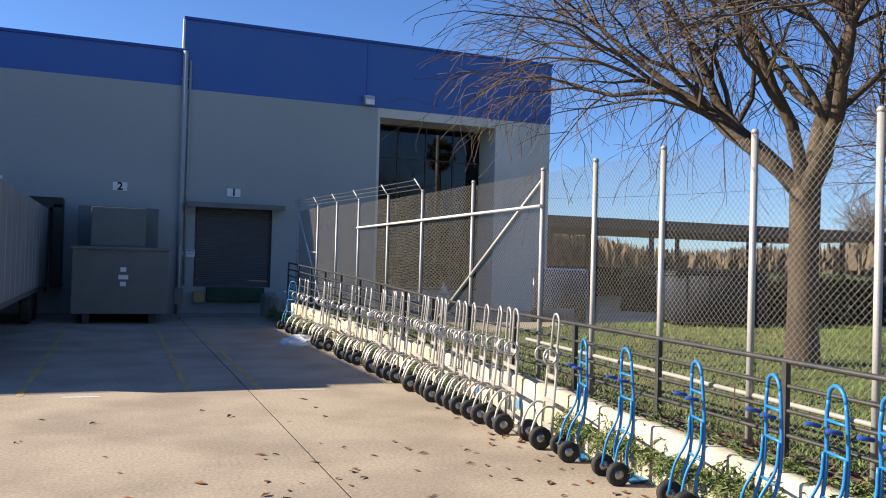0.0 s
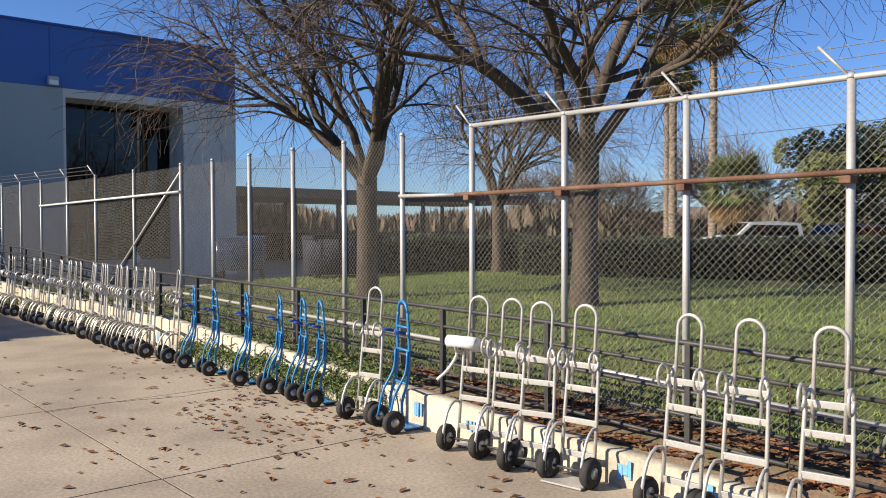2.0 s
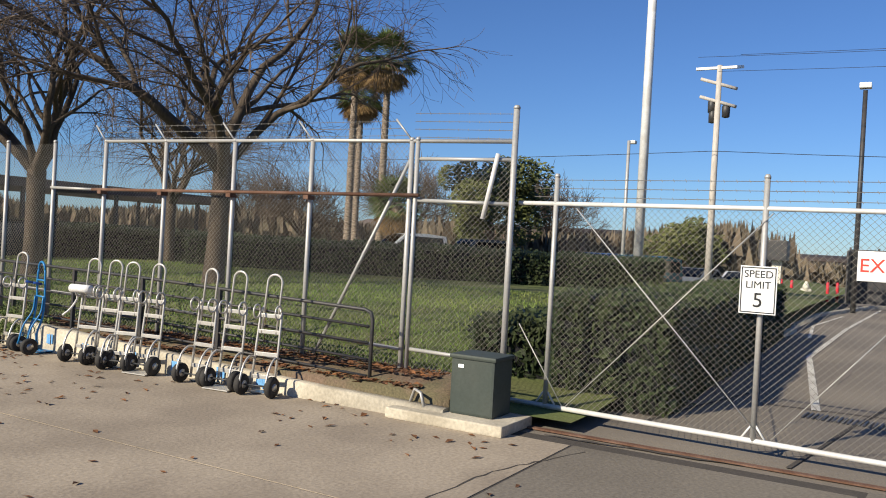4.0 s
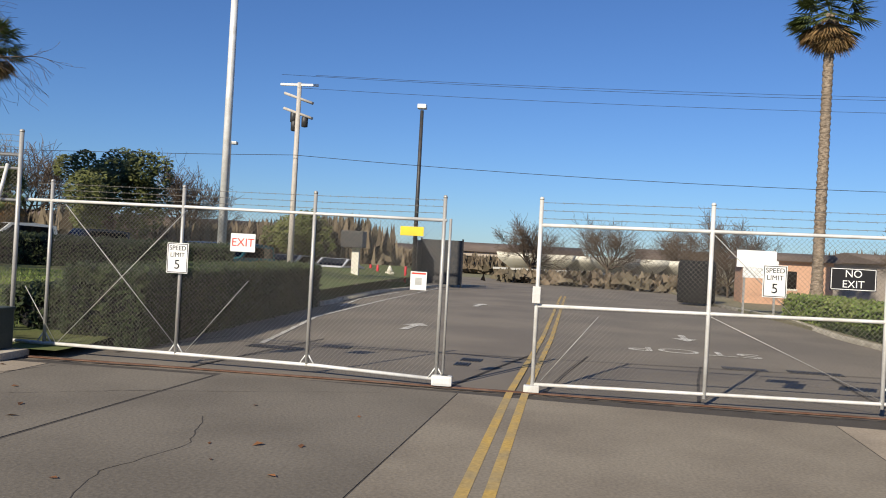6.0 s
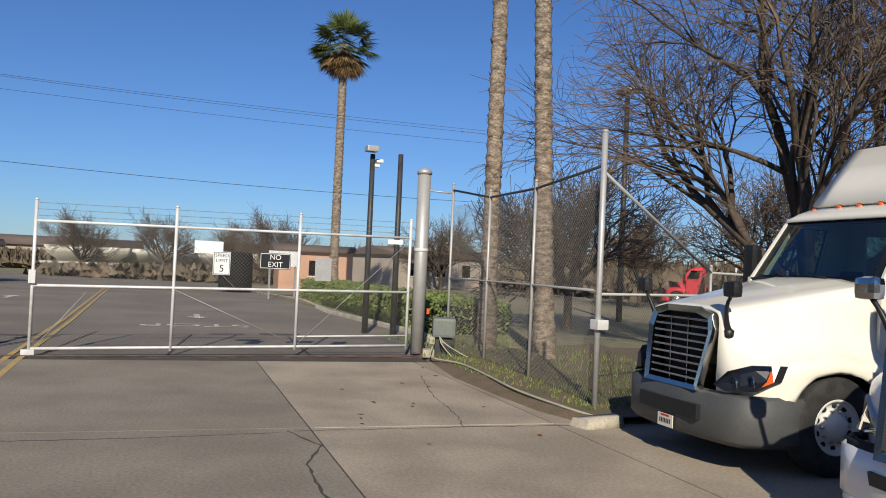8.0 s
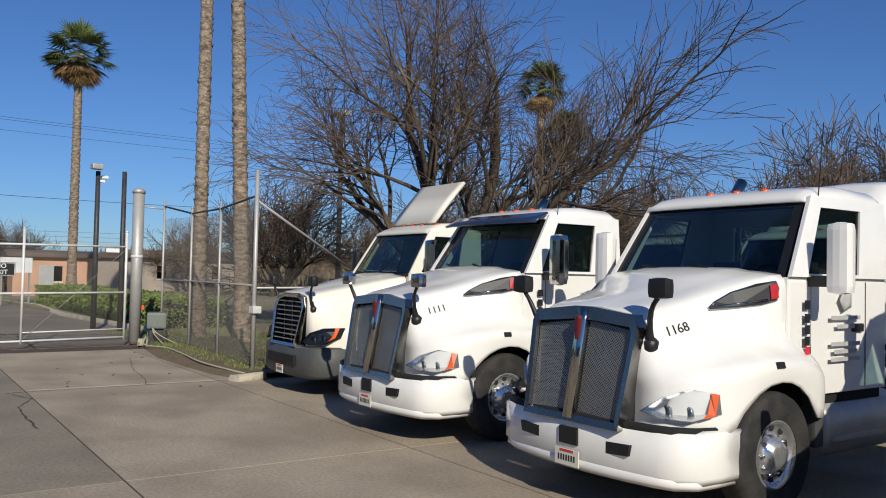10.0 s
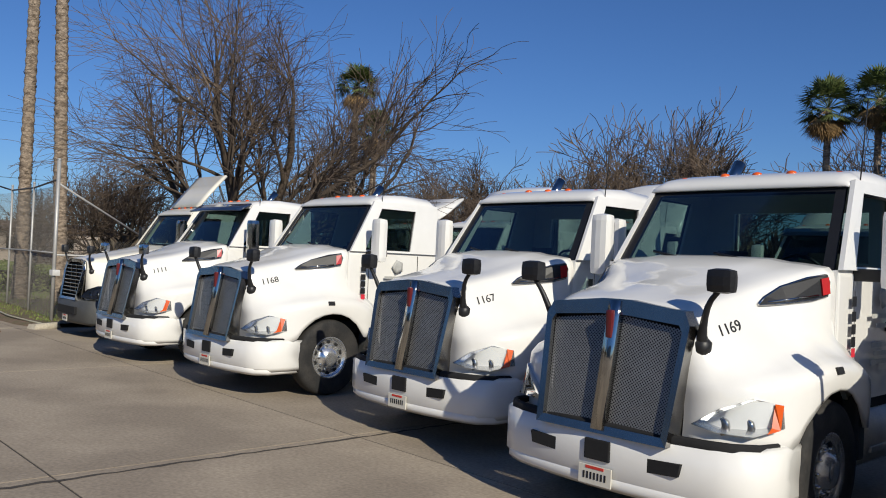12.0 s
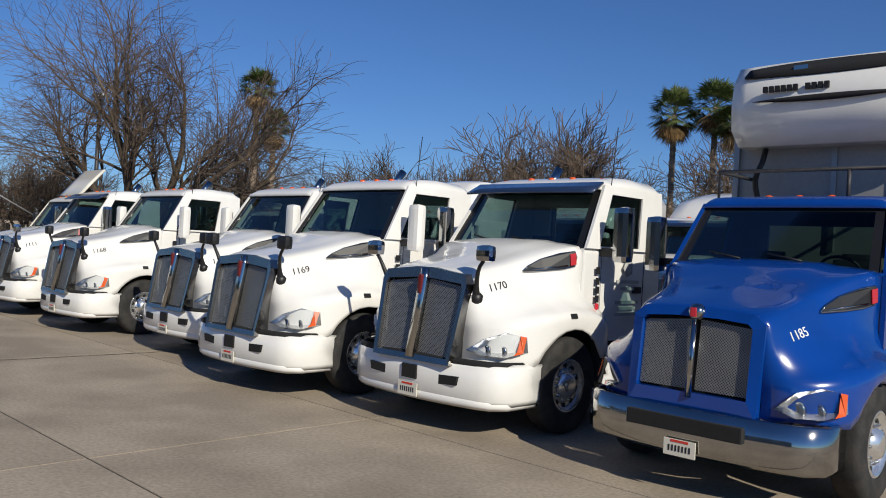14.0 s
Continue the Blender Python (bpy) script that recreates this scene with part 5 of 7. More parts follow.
def cab(t, paint, glass_mat, roof_paint=None, high=2.88, door_z=.95, back=-3.3, front=-1.58, visor=False, zb=2.02, zt=2.69):
    """Cab shell with glazed openings, seats and dashboard."""
    ff, ft = front, front - .52
    frame = bmesh.new()
    ws = quad_frame(frame, (-1.0, ff - .06, zb - .04), (1.0, ff - .06, zb - .04), (.90, ft, zt + .02), (-.90, ft, zt + .02), .045, .955, .07, .93)
    thick(frame, -.03)
    part("windshield_frame", frame, BLACK, t)
    bm = bmesh.new()
    rows = []
    for v in np.linspace(0, 1, 5):
        rows.append([Vector(ws[0]).lerp(ws[3], v).lerp(Vector(ws[1]).lerp(ws[2], v), u) + Vector((0, .10 * (1 - (2 * u - 1) ** 2) + .0, 0)) for u in np.linspace(-.02, 1.02, 11)])
    add_loft(bm, rows)
    part("windshield", bm, glass_mat, t)
    # side walls with their windows
    for s in (-1, 1):
        low = bmesh.new()
        vs = [low.verts.new(p) for p in ((s * 1.04, ff - .36, door_z), (s * 1.04, back, door_z), (s * 1.04, back, zb - .02), (s * 1.04, ff - .04, zb - .02), (s * 1.04, ff - .02, 1.32))]
        low.faces.new(vs)
        thick(low, .04 * s)
        part("door_panel", low, paint, t)
        up = bmesh.new()
        hole = quad_frame(up, (s * 1.04, ff - .04, zb - .02), (s * 1.04, back, zb - .02), (s * .985, back, zt + .06), (s * .93, ft, zt + .06), .15, .66, .04, .86)
        thick(up, .04 * s)
        part("side_frame", up, paint, t)
        pn = bmesh.new()
        pn.faces.new([pn.verts.new(p - Vector((s * .012, 0, 0))) for p in hole])
        part("side_window", pn, glass_mat, t)
        seal = bmesh.new()
        for p, q in zip(hole, hole[1:] + hole[:1]):
            add_tube(seal, [p + Vector((s * .004, 0, 0)), q + Vector((s * .004, 0, 0))], .016, 6)
        part("window_seal", seal, BLACK, t)
        for y in (ff - .40, back + .38):
            part("door_gap", box_bm(min(s * 1.04, s * 1.044), y - .006, door_z + .03, max(s * 1.04, s * 1.044), y + .006, zb - .05), DARK, t)
        part("door_handle", box_bm(min(s * 1.04, s * 1.07), back + .45, 1.50, max(s * 1.04, s * 1.07), back + .63, 1.58, .012), BLACK, t)
    # back wall
    bw = bmesh.new()
    bh = quad_frame(bw, (-1.04, back, door_z), (1.04, back, door_z), (.985, back, zt + .06), (-.985, back, zt + .06), .16, .84, .63, .9)
    thick(bw, .04)
    part("back_wall", bw, paint, t)
    pn = bmesh.new()
    pn.faces.new([pn.verts.new(p) for p in bh])
    part("rear_window", pn, glass_mat, t)
    # roof
    rp = roof_paint or paint
    rows = []
    for y, zc, wd in ((ft + .03, zt + .0, .90), (ft + .0, zt + .06, .915), (ft - .1, zt + .12, .93), (ft - .32, high - .02, .95), (ft - .6, high, .97), (back + .12, high - .02, .985), (back, high - .1, .985), (back - .01, zt + .05, .985)):
        e = max(zc - zt, .005)
        rows.append([(-wd - .01, y, zt + .0), (-wd, y, zt + e * .45), (-wd * .93, y, zt + e * .8), (-wd * .78, y, zt + e * .95), (0, y, zt + e), (wd * .78, y, zt + e * .95), (wd * .93, y, zt + e * .8), (wd, y, zt + e * .45), (wd + .01, y, zt + .0)])
    bm = bmesh.new()
    add_loft(bm, [smooth_row(r, 25) for r in rows])
    thick(bm, -.02)
    part("roof", bm, rp, t)
    if visor:
        bm = bmesh.new()
        add_loft(bm, [[(x, ft + .36 - .10 * (x / .95) ** 2, zt - .03) for x in np.linspace(-.97, .97, 13)], [(x, ft + .02, zt + .10) for x in np.linspace(-.95, .95, 13)]])
        part("sun_visor", thick(bm, .025), NAVY_PAINT, t, "dark blue outside sun visor")
    # inside
    part("dashboard", add_box(add_box(bmesh.new(), -.93, ff - .62, 1.5, .93, ff - .12, 1.98, .06), -.95, ff - .12, 1.2, .95, ff + .0, 1.86), BLACK, t)
    part("floor_pan", box_bm(-1.0, back + .03, door_z - .1, 1.0, ff, door_z + .05), DARK, t)
    bm = tube_bm([(-.45 + .21 * math.cos(a), ff - .75 + .09 * math.sin(a), 1.95 + .17 * math.sin(a)) for a in np.linspace(0, 2 * math.pi, 21)], .016, 6)
    part("steering_wheel", bm, BLACK, t)
    seat(t, -.45, back + .75)
    seat(t, .45, back + .75)
    for x in (-.32, 0, .32):
        part("marker_lamp", add_lathe(bmesh.new(), [(.045, 0), (.05, .012), (.04, .032), (.015, .042)], (x, ft - .26, high - .035), sides=10), AMBER, t, "amber roof marker lamp")
    for x in (-.74, .74):
        part("marker_lamp", add_lathe(bmesh.new(), [(.045, 0), (.05, .012), (.04, .032), (.015, .042)], (x, ft - .26, high - .06), sides=10), AMBER, t, "amber roof marker lamp")
    for x in (-.35, .25):
        part("wiper", tube_bm([(x, ff + .02, 2.05), (x + .35, ff - .04, 2.11)], .012, 6), BLACK, t)


def side_mirror(t, s, mat, y=-1.92, z=2.02):
    m = part("side_mirror", box_bm(s * 1.37 - .10, y - .05, z - .16, s * 1.37 + .10, y + .11, z + .46, .07), mat, t, "tall side mirror")
    part("mirror_glass", box_bm(s * 1.37 - .08, y - .056, z - .08, s * 1.37 + .08, y - .051, z + .38), CHROME, m)
    part("mirror_arm", box_bm(min(s * 1.0, s * 1.32), y - .06, z - .10, max(s * 1.0, s * 1.32), y + .0, z + .0, .015), BLACK, t)


def hood_mirror(t, s, mat, x=.64, y=-.27, z=1.42, out=.19):
    bm = tube_bm(smooth_row([(s * x, y - .05, z), (s * (x + .03), y, z + .12), (s * (x + out * .5), y + .05, z + .3), (s * (x + out), y + .06, z + .42)], 9), [.05, .045, .035, .028, .024, .022, .02, .02, .02], 8)
    arm_ = part("hood_mirror_arm", bm, BLACK, t)
    part("hood_mirror", box_bm(s * (x + out) - .095, y + .0, z + .38, s * (x + out) + .095, y + .12, z + .55, .055), mat, arm_)
    part("arm_foot", lathe_bm([(.05, -.06), (.07, -.03), (.07, .03), (.04, .06)], (s * x, y - .05, z), "z", 12), BLACK, arm_)


def headlamp(t, s, outline, zs, amber_side=True, dark=False):
    """A lamp set in the fender's corner: bowl, projector, clear lens and amber end. outline: points (x, y, z)."""
    pts = [Vector((s * (p[0] - .07), p[1] + .085, p[2])) for p in outline]
    c = sum(pts, Vector()) / len(pts)
    bm = bmesh.new()
    n = len(pts)
    back = [bm.verts.new(p * .985 + c * .015 + Vector((0, -.10, 0))) for p in pts]
    frontv = [bm.verts.new(p) for p in pts]
    for k in range(n):
        bm.faces.new((back[k], back[(k + 1) % n], frontv[(k + 1) % n], frontv[k]))
    rim_ = [bm.verts.new(p * .99 + c * .01 + Vector((0, -.012, 0))) for p in pts]
    mid_ = [bm.verts.new(p * .6 + c * .4 + Vector((0, -.075, 0))) for p in pts]
    for k in range(n):
        bm.faces.new((rim_[k], rim_[(k + 1) % n], mid_[(k + 1) % n], mid_[k]))
    bm.faces.new(mid_)
    body = part("headlamp", bm, BLACK if dark else RIM, t, "clear headlamp with an amber end")
    bm = bmesh.new()
    for f in (.30, .58):
        q = pts[0].lerp(pts[n // 2], f) + Vector((0, -.035, .0))
        add_lathe(bm, [(.02, .012), (.05, .018), (.07, .012), (.075, -.012)], (q.x, q.y + .005, q.z), "y", 14)
    part("reflector", bm, CHROME, body)
    bm = bmesh.new()
    cv = bm.verts.new(c + Vector((s * .015, .03, 0)))
    fv = [bm.verts.new(p + Vector((0, .004, 0))) for p in pts]
    for k in range(n):
        f = bm.faces.new((cv, fv[k], fv[(k + 1) % n]))
        f.smooth = True
    part("lens", bm, LENS, body)
    bm = bmesh.new()
    q = [pts[2].lerp(pts[3], .5), pts[3], pts[4], pts[4].lerp(pts[5], .3), pts[4].lerp(c, .24), pts[3].lerp(c, .24)]
    bm.faces.new([bm.verts.new(p + Vector((s * .012, .014, 0))) for p in q])
    part("amber_end", bm, AMBER, body)


def chassis(t, fifth=True, length=7.4, rim=RIM):
    for s in (-1, 1):
        part("frame_rail", box_bm(s * .43 - .04, -length, .62, s * .43 + .04, -.6, .9), DARK_STEEL, t)
        part("fuel_tank", lathe_bm([(.05, -3.6), (.27, -3.59), (.29, -3.55), (.29, -2.25), (.27, -2.21), (.05, -2.2)], (s * .82, 0, .62), "y", 24), ALU, t)
        part("step", box_bm(min(s * .85, s * 1.12), -3.1, .52, max(s * .85, s * 1.12), -2.25, .57, .01), ALU, t)
        part("mud_flap", box_bm(min(s * .75, s * 1.22), -length - .05, .25, max(s * .75, s * 1.22), -length - .02, .95), RUBBER, t)
        part("quarter_fender", box_bm(min(s * .95, s * 1.13), -2.06, .50, max(s * .95, s * 1.17), -1.92, 1.0, .03), GREY_PLASTIC, t)
        for y in (-length + 1.75, -length + .45):
            wheel(t, s * .93, y, s, rear=True)
    part("front_axle", tube_bm([(-.95, -1.28, .5), (.95, -1.28, .5)], .06), DARK_STEEL, t)
    part("engine", box_bm(-.55, -2.2, .55, .55, -.45, 1.45, .08), DARK, t)
    if fifth:
        part("deck_plate", box_bm(-.45, -5.4, .9, .45, -4.2, .93), ALU, t)
        part("fifth_wheel", lathe_bm([(.1, .98), (.45, .98), (.47, 1.02), (.45, 1.06), (.1, 1.06)], (0, -length + 1.15, 0), sides=24), DARK_STEEL, t)
    for s in (-1, 1):
        wheel(t, s * 1.05, -1.28, s, rim=rim)


def plate(t, y=.02, z=.40, x=0):
    p = part("plate_holder", box_bm(x - .145, y - .01, z - .07, x + .145, y, z + .07, .004), WALL_CREAM, t, "white licence plate")
    for k in range(7):
        part("plate_bar", box_bm(x - .10 + k * .031, y, z - .03, x - .086 + k * .031, y + .003, z + .02), INK, p)
    bm = add_box(bmesh.new(), x - .08, y, z + .045, x + .08, y + .003, z + .065)
    part("plate_bar", bm, RED_INK, p)


def press_on(me, m, under):
    """Lays thin lettering on the surface below it."""
    tree = BVHTree.FromPolygons([v.co.copy() for v in under.vertices], [list(p.vertices) for p in under.polygons])
    n = m.to_3x3() @ Vector((0, 0, 1))
    back = m.inverted()
    for v in me.vertices:
        spot = tree.ray_cast(m @ v.co + n * .25, -n)[0]
        if spot is not None:
            v.co = back @ (spot + n * (.006 if v.co.z > 0 else .003))


def lay_on(under, s, spots, lift):
    """Points (y, z) carried from the side on to a surface, a little proud of it."""
    tree = BVHTree.FromPolygons([v.co.copy() for v in under.vertices], [list(p.vertices) for p in under.polygons])
    out = []
    for y, z in spots:
        hit = tree.ray_cast(Vector((s * 2.0, y, z)), Vector((-s, 0, 0)))[0]
        out.append((hit if hit is not None else Vector((s * 1.0, y, z))) + Vector((s * lift, 0, 0)))
    return out


def hood_vent(t, s, bonnet, drop=0.0):
    """The dark leaf-shaped side vent with its bright rim and red end."""
    rim = [(-.92, 1.715), (-1.15, 1.735), (-1.36, 1.765), (-1.50, 1.80), (-1.53, 1.90), (-1.52, 1.955), (-1.36, 1.925), (-1.15, 1.85), (-1.0, 1.77)]
    pts = lay_on(bonnet.data, s, [(y, z + drop) for y, z in rim], .012)
    ve = bmesh.new()
    ve.faces.new([ve.verts.new(p) for p in pts])
    vent = part("hood_vent", thick(ve, .02), BLACK, t, "dark hood side vent")
    part("vent_trim", tube_bm(pts + pts[:1], .013, 6), CHROME, vent)
    bar = lay_on(bonnet.data, s, [(y, z + drop) for y, z in ((-.99, 1.735), (-1.40, 1.80))], .03)
    part("vent_slat", tube_bm(bar, .010, 6), CHROME, vent)
    bm = bmesh.new()
    end = lay_on(bonnet.data, s, [(y, z + drop) for y, z in ((-1.43, 1.80), (-1.50, 1.815), (-1.51, 1.94), (-1.44, 1.925))], .03)
    bm.faces.new([bm.verts.new(p) for p in end])
    part("vent_badge", thick(bm, .015), RED, vent)


def decals(t, number, hood, ink=INK, door=True, low=0.0):
    """Fleet number on the bonnet's side and the door's lettering as plain shapes."""
    if number:
        for s in (-1, 1):
            m = pose(s * (.80 + low * .3), -.56, 1.59 - low, 60, 0, s * 80)
            ob = writing("fleet_number", number, .115, ink, t, m)
            press_on(ob.data, m, hood.data)
    if door:
        for z, a, b in ((1.62, -2.75, -2.25), (1.54, -2.65, -2.35), (1.38, -2.75, -2.25), (1.31, -2.7, -2.3), (1.24, -2.75, -2.25)):
            part("door_lettering", box_bm(-1.086, a, z, -1.083, b, z + .038), GREY_INK, t)
        part("door_logo", lathe_bm([(.05, -1.083), (.11, -1.083), (.11, -1.086), (.05, -1.086)], (0, -2.5, 1.80), "x", 5), GREY_INK, t)
    for z in (1.80, 1.68, 1.58, 1.48):
        part("door_sticker", box_bm(-1.086, -1.90, z - .08, -1.083, -1.82, z), INK, t)
    part("door_sticker", box_bm(-1.086, -1.90, 1.32, -1.083, -1.83, 1.39), RED_PAINT, t)


def tractor(name, label, m, number, paint=WHITE_PAINT, visor=False, roof_paint=None, hood_mat=BLACK, mirror_mat=None, sleeper=0.0, door=True, fairing=False, group="parked trucks"):
    """A conventional road tractor with a wide twin mesh grille."""
    t = thing(name, label, "truck", m, group)
    bm = bmesh.new()
    add_loft(bm, hood_half(KW))
    mirror_x(bm)
    bmesh.ops.recalc_face_normals(bm, faces=bm.faces[:])
    bonnet = part("hood", thick(bm, -.02), paint, t)
    # grille: bright surround, centre bar, two woven halves over a black sheet for the shade inside
    A = lambda x, z: (x, -.075 - .17 * (z - .8) / .92, z)
    su = bmesh.new()
    zb, zt, wb, wt = .73, 1.68, .57, .63
    outer = [A(-wb, zb), A(wb, zb), A(wt, zt - .12), A(wt - .05, zt - .02), A(.12, zt + .03), A(-.12, zt + .03), A(-wt + .05, zt - .02), A(-wt, zt - .12)]
    inner = [A(-wb + .05, zb + .06), A(wb - .05, zb + .06), A(wt - .055, zt - .17), A(wt - .085, zt - .12), A(.12, zt - .085), A(-.12, zt - .085), A(-wt + .085, zt - .12), A(-wt + .055, zt - .17)]
    fwd = Vector((0, .05, 0))
    o0 = [su.verts.new(Vector(p) - Vector((0, .2, 0))) for p in outer]
    o1 = [su.verts.new(Vector(p) + fwd) for p in outer]
    i1 = [su.verts.new(Vector(p) + fwd * .9) for p in inner]
    i0 = [su.verts.new(Vector(p) - fwd * .6) for p in inner]
    for k in range(8):
        j = (k + 1) % 8
        for ra, rb in ((o0, o1), (o1, i1), (i1, i0)):
            su.faces.new((ra[k], ra[j], rb[j], rb[k]))
    bmesh.ops.recalc_face_normals(su, faces=su.faces[:])
    grille = part("grille_surround", su, DARK_CHROME, t, "chrome grille surround")
    cb_ = bmesh.new()
    add_loft(cb_, [[(-.055, A(0, z)[1], z), (-.045, A(0, z)[1] + .07, z), (.045, A(0, z)[1] + .07, z), (.055, A(0, z)[1], z)] for z in (zb + .03, zt - .3, zt - .1, zt + .02)], closed=True, caps=True)
    part("grille_bar", cb_, CHROME, grille)
    part("badge", box_bm(-.026, A(0, 1.5)[1] + .05, 1.42, .026, A(0, 1.5)[1] + .10, 1.63, .02), MAROON, grille, "dark red upright badge")
    for s in (-1, 1):
        g = bmesh.new()
        q = [A(s * .055, zb + .06), A(s * (wb - .05), zb + .06), A(s * (wt - .06), zt - .15), A(s * .055, zt - .09)]
        mesh_grille(g, *q)
        part("grille_mesh", g, MESHWIRE, grille)
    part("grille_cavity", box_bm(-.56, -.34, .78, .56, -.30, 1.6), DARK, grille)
    # bumper
    b = part("bumper", bumper_bm(.38, .76), paint, t)
    part("bumper_seam", bumper_bm(.75, .785, 1.08, .69, .01), DARK, b)
    part("bumper_base", bumper_bm(.34, .42, 1.10, .70, .03), GREY_PLASTIC if paint is not WHITE_PAINT else paint, b)
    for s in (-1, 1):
        # solid black block in place of the shade inside the tow hole
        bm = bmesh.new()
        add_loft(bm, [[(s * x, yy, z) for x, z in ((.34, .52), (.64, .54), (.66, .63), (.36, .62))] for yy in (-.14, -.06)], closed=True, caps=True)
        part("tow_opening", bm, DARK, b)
        headlamp(t, s, [(.74, -.245, .90), (.90, -.30, .86), (1.10, -.42, .85), (1.20, -.60, .90), (1.19, -.66, 1.06), (1.07, -.47, 1.10), (.90, -.32, 1.02)], None)
        hood_mirror(t, s, hood_mat)
        side_mirror(t, s, mirror_mat or paint)
        hood_vent(t, s, bonnet)
        lamp = lay_on(bonnet.data, s, [(-1.27, 1.25), (-1.17, 1.25), (-1.17, 1.30), (-1.27, 1.30)], .018)
        bm = bmesh.new()
        bm.faces.new([bm.verts.new(p) for p in lamp])
        part("side_lamp", thick(bm, .03), BLACK, t)
        part("cowl_side", box_bm(min(s * .95, s * 1.05), -1.98, 1.36, max(s * .95, s * 1.05), -1.62, 1.98, .03), paint, t)
    part("bumper_centre", box_bm(-.11, -.12, .53, .11, -.022, .68, .01), DARK, b)
    plate(t, -.012, .42)
    part("cowl", box_bm(-.98, -1.74, 1.86, .98, -1.60, 2.0, .02), BLACK, t)
    cab(t, paint, GLASS, roof_paint, visor=visor)
    chassis(t)
    decals(t, number, bonnet, door=door)
    if sleeper:
        bm = bmesh.new()
        rows = []
        for y, z in ((-2.6, 2.9), (-3.0, 3.25), (-3.5, sleeper - .1), (-3.95, sleeper), (-5.15, sleeper)):
            rows.append([(-1.02, y, 2.6), (-1.02, y, z - .2), (-.9, y, z - .04), (-.6, y, z), (0, y, z + .02), (.6, y, z), (.9, y, z - .04), (1.02, y, z - .2), (1.02, y, 2.6)])
        add_loft(bm, rows, caps=True)
        part("roof_fairing", bm, paint, t, "tall white sleeper roof fairing")
        part("sleeper", box_bm(-1.04, -5.15, .95, 1.04, -3.51, 2.75, .05), paint, t)
    if fairing:
        bm = bmesh.new()
        add_loft(bm, [[(x, y, z) for x in (-.85, 0, .85)] for y, z in ((-2.45, 2.98), (-2.9, 3.25), (-3.4, 3.62))])
        part("roof_fairing", thick(bm, .05), paint, t, "raised white roof air deflector")
        part("fairing_strut", add_tube(tube_bm([(-.7, -3.2, 2.9), (-.7, -3.3, 3.5)], .02), [(.7, -3.2, 2.9), (.7, -3.3, 3.5)], .02), DARK_STEEL, t)
    part("exhaust", tube_bm([(.85, -3.55, 1.0), (.85, -3.55, 3.0), (.85, -3.67, 3.15)], .07, 12), CHROME, t)
    part("antenna", tube_bm([(-.95, -2.25, 2.75), (-.97, -2.3, 3.45)], .006, 5), BLACK, t)
    return t


def truck_pose(x, y, yaw=-3.4, k=1.04):
    return pose(x, y, 0, 0, 0, yaw) @ Matrix.Diagonal((k, k, k, 1))


WHITE_LABEL = "white day-cab tractor truck with a chrome mesh grille"
tractor("truck", "white day-cab truck with a dark blue visor and chrome mirrors", truck_pose(-8.29, -21.04), "1111", visor=True, hood_mat=CHROME, mirror_mat=CHROME, door=False)
tractor("truck", WHITE_LABEL + " and white mirrors", truck_pose(-11.98, -20.77), "1168")
tractor("truck", "white day-cab truck with its door in shade", truck_pose(-15.93, -20.82), "1167")
tractor("truck", "white day-cab truck with an orange door sticker", truck_pose(-19.08, -19.9), "1169")
tractor("truck", "white day-cab truck with a navy visor and chrome mirrors", truck_pose(-22.08, -20.15), "1170", visor=True, hood_mat=CHROME, mirror_mat=CHROME)
# the second row behind
BACK = [(-5.9, -28.2, 0), (-9.35, -27.2, 1), (-13.2, -27.4, 1), (-17.4, -28.0, 2), (-20.8, -28.1, 2)]
for x, y, k in BACK:
    tractor("truck", ("white truck with a raised air deflector in the row behind", "white truck with a tall sleeper roof in the row behind", "white truck with a rounded roof cap in the row behind")[k], truck_pose(x, y), "", sleeper=(0, 3.8, 3.5)[k], fairing=k == 0, door=False, visor=k == 2)


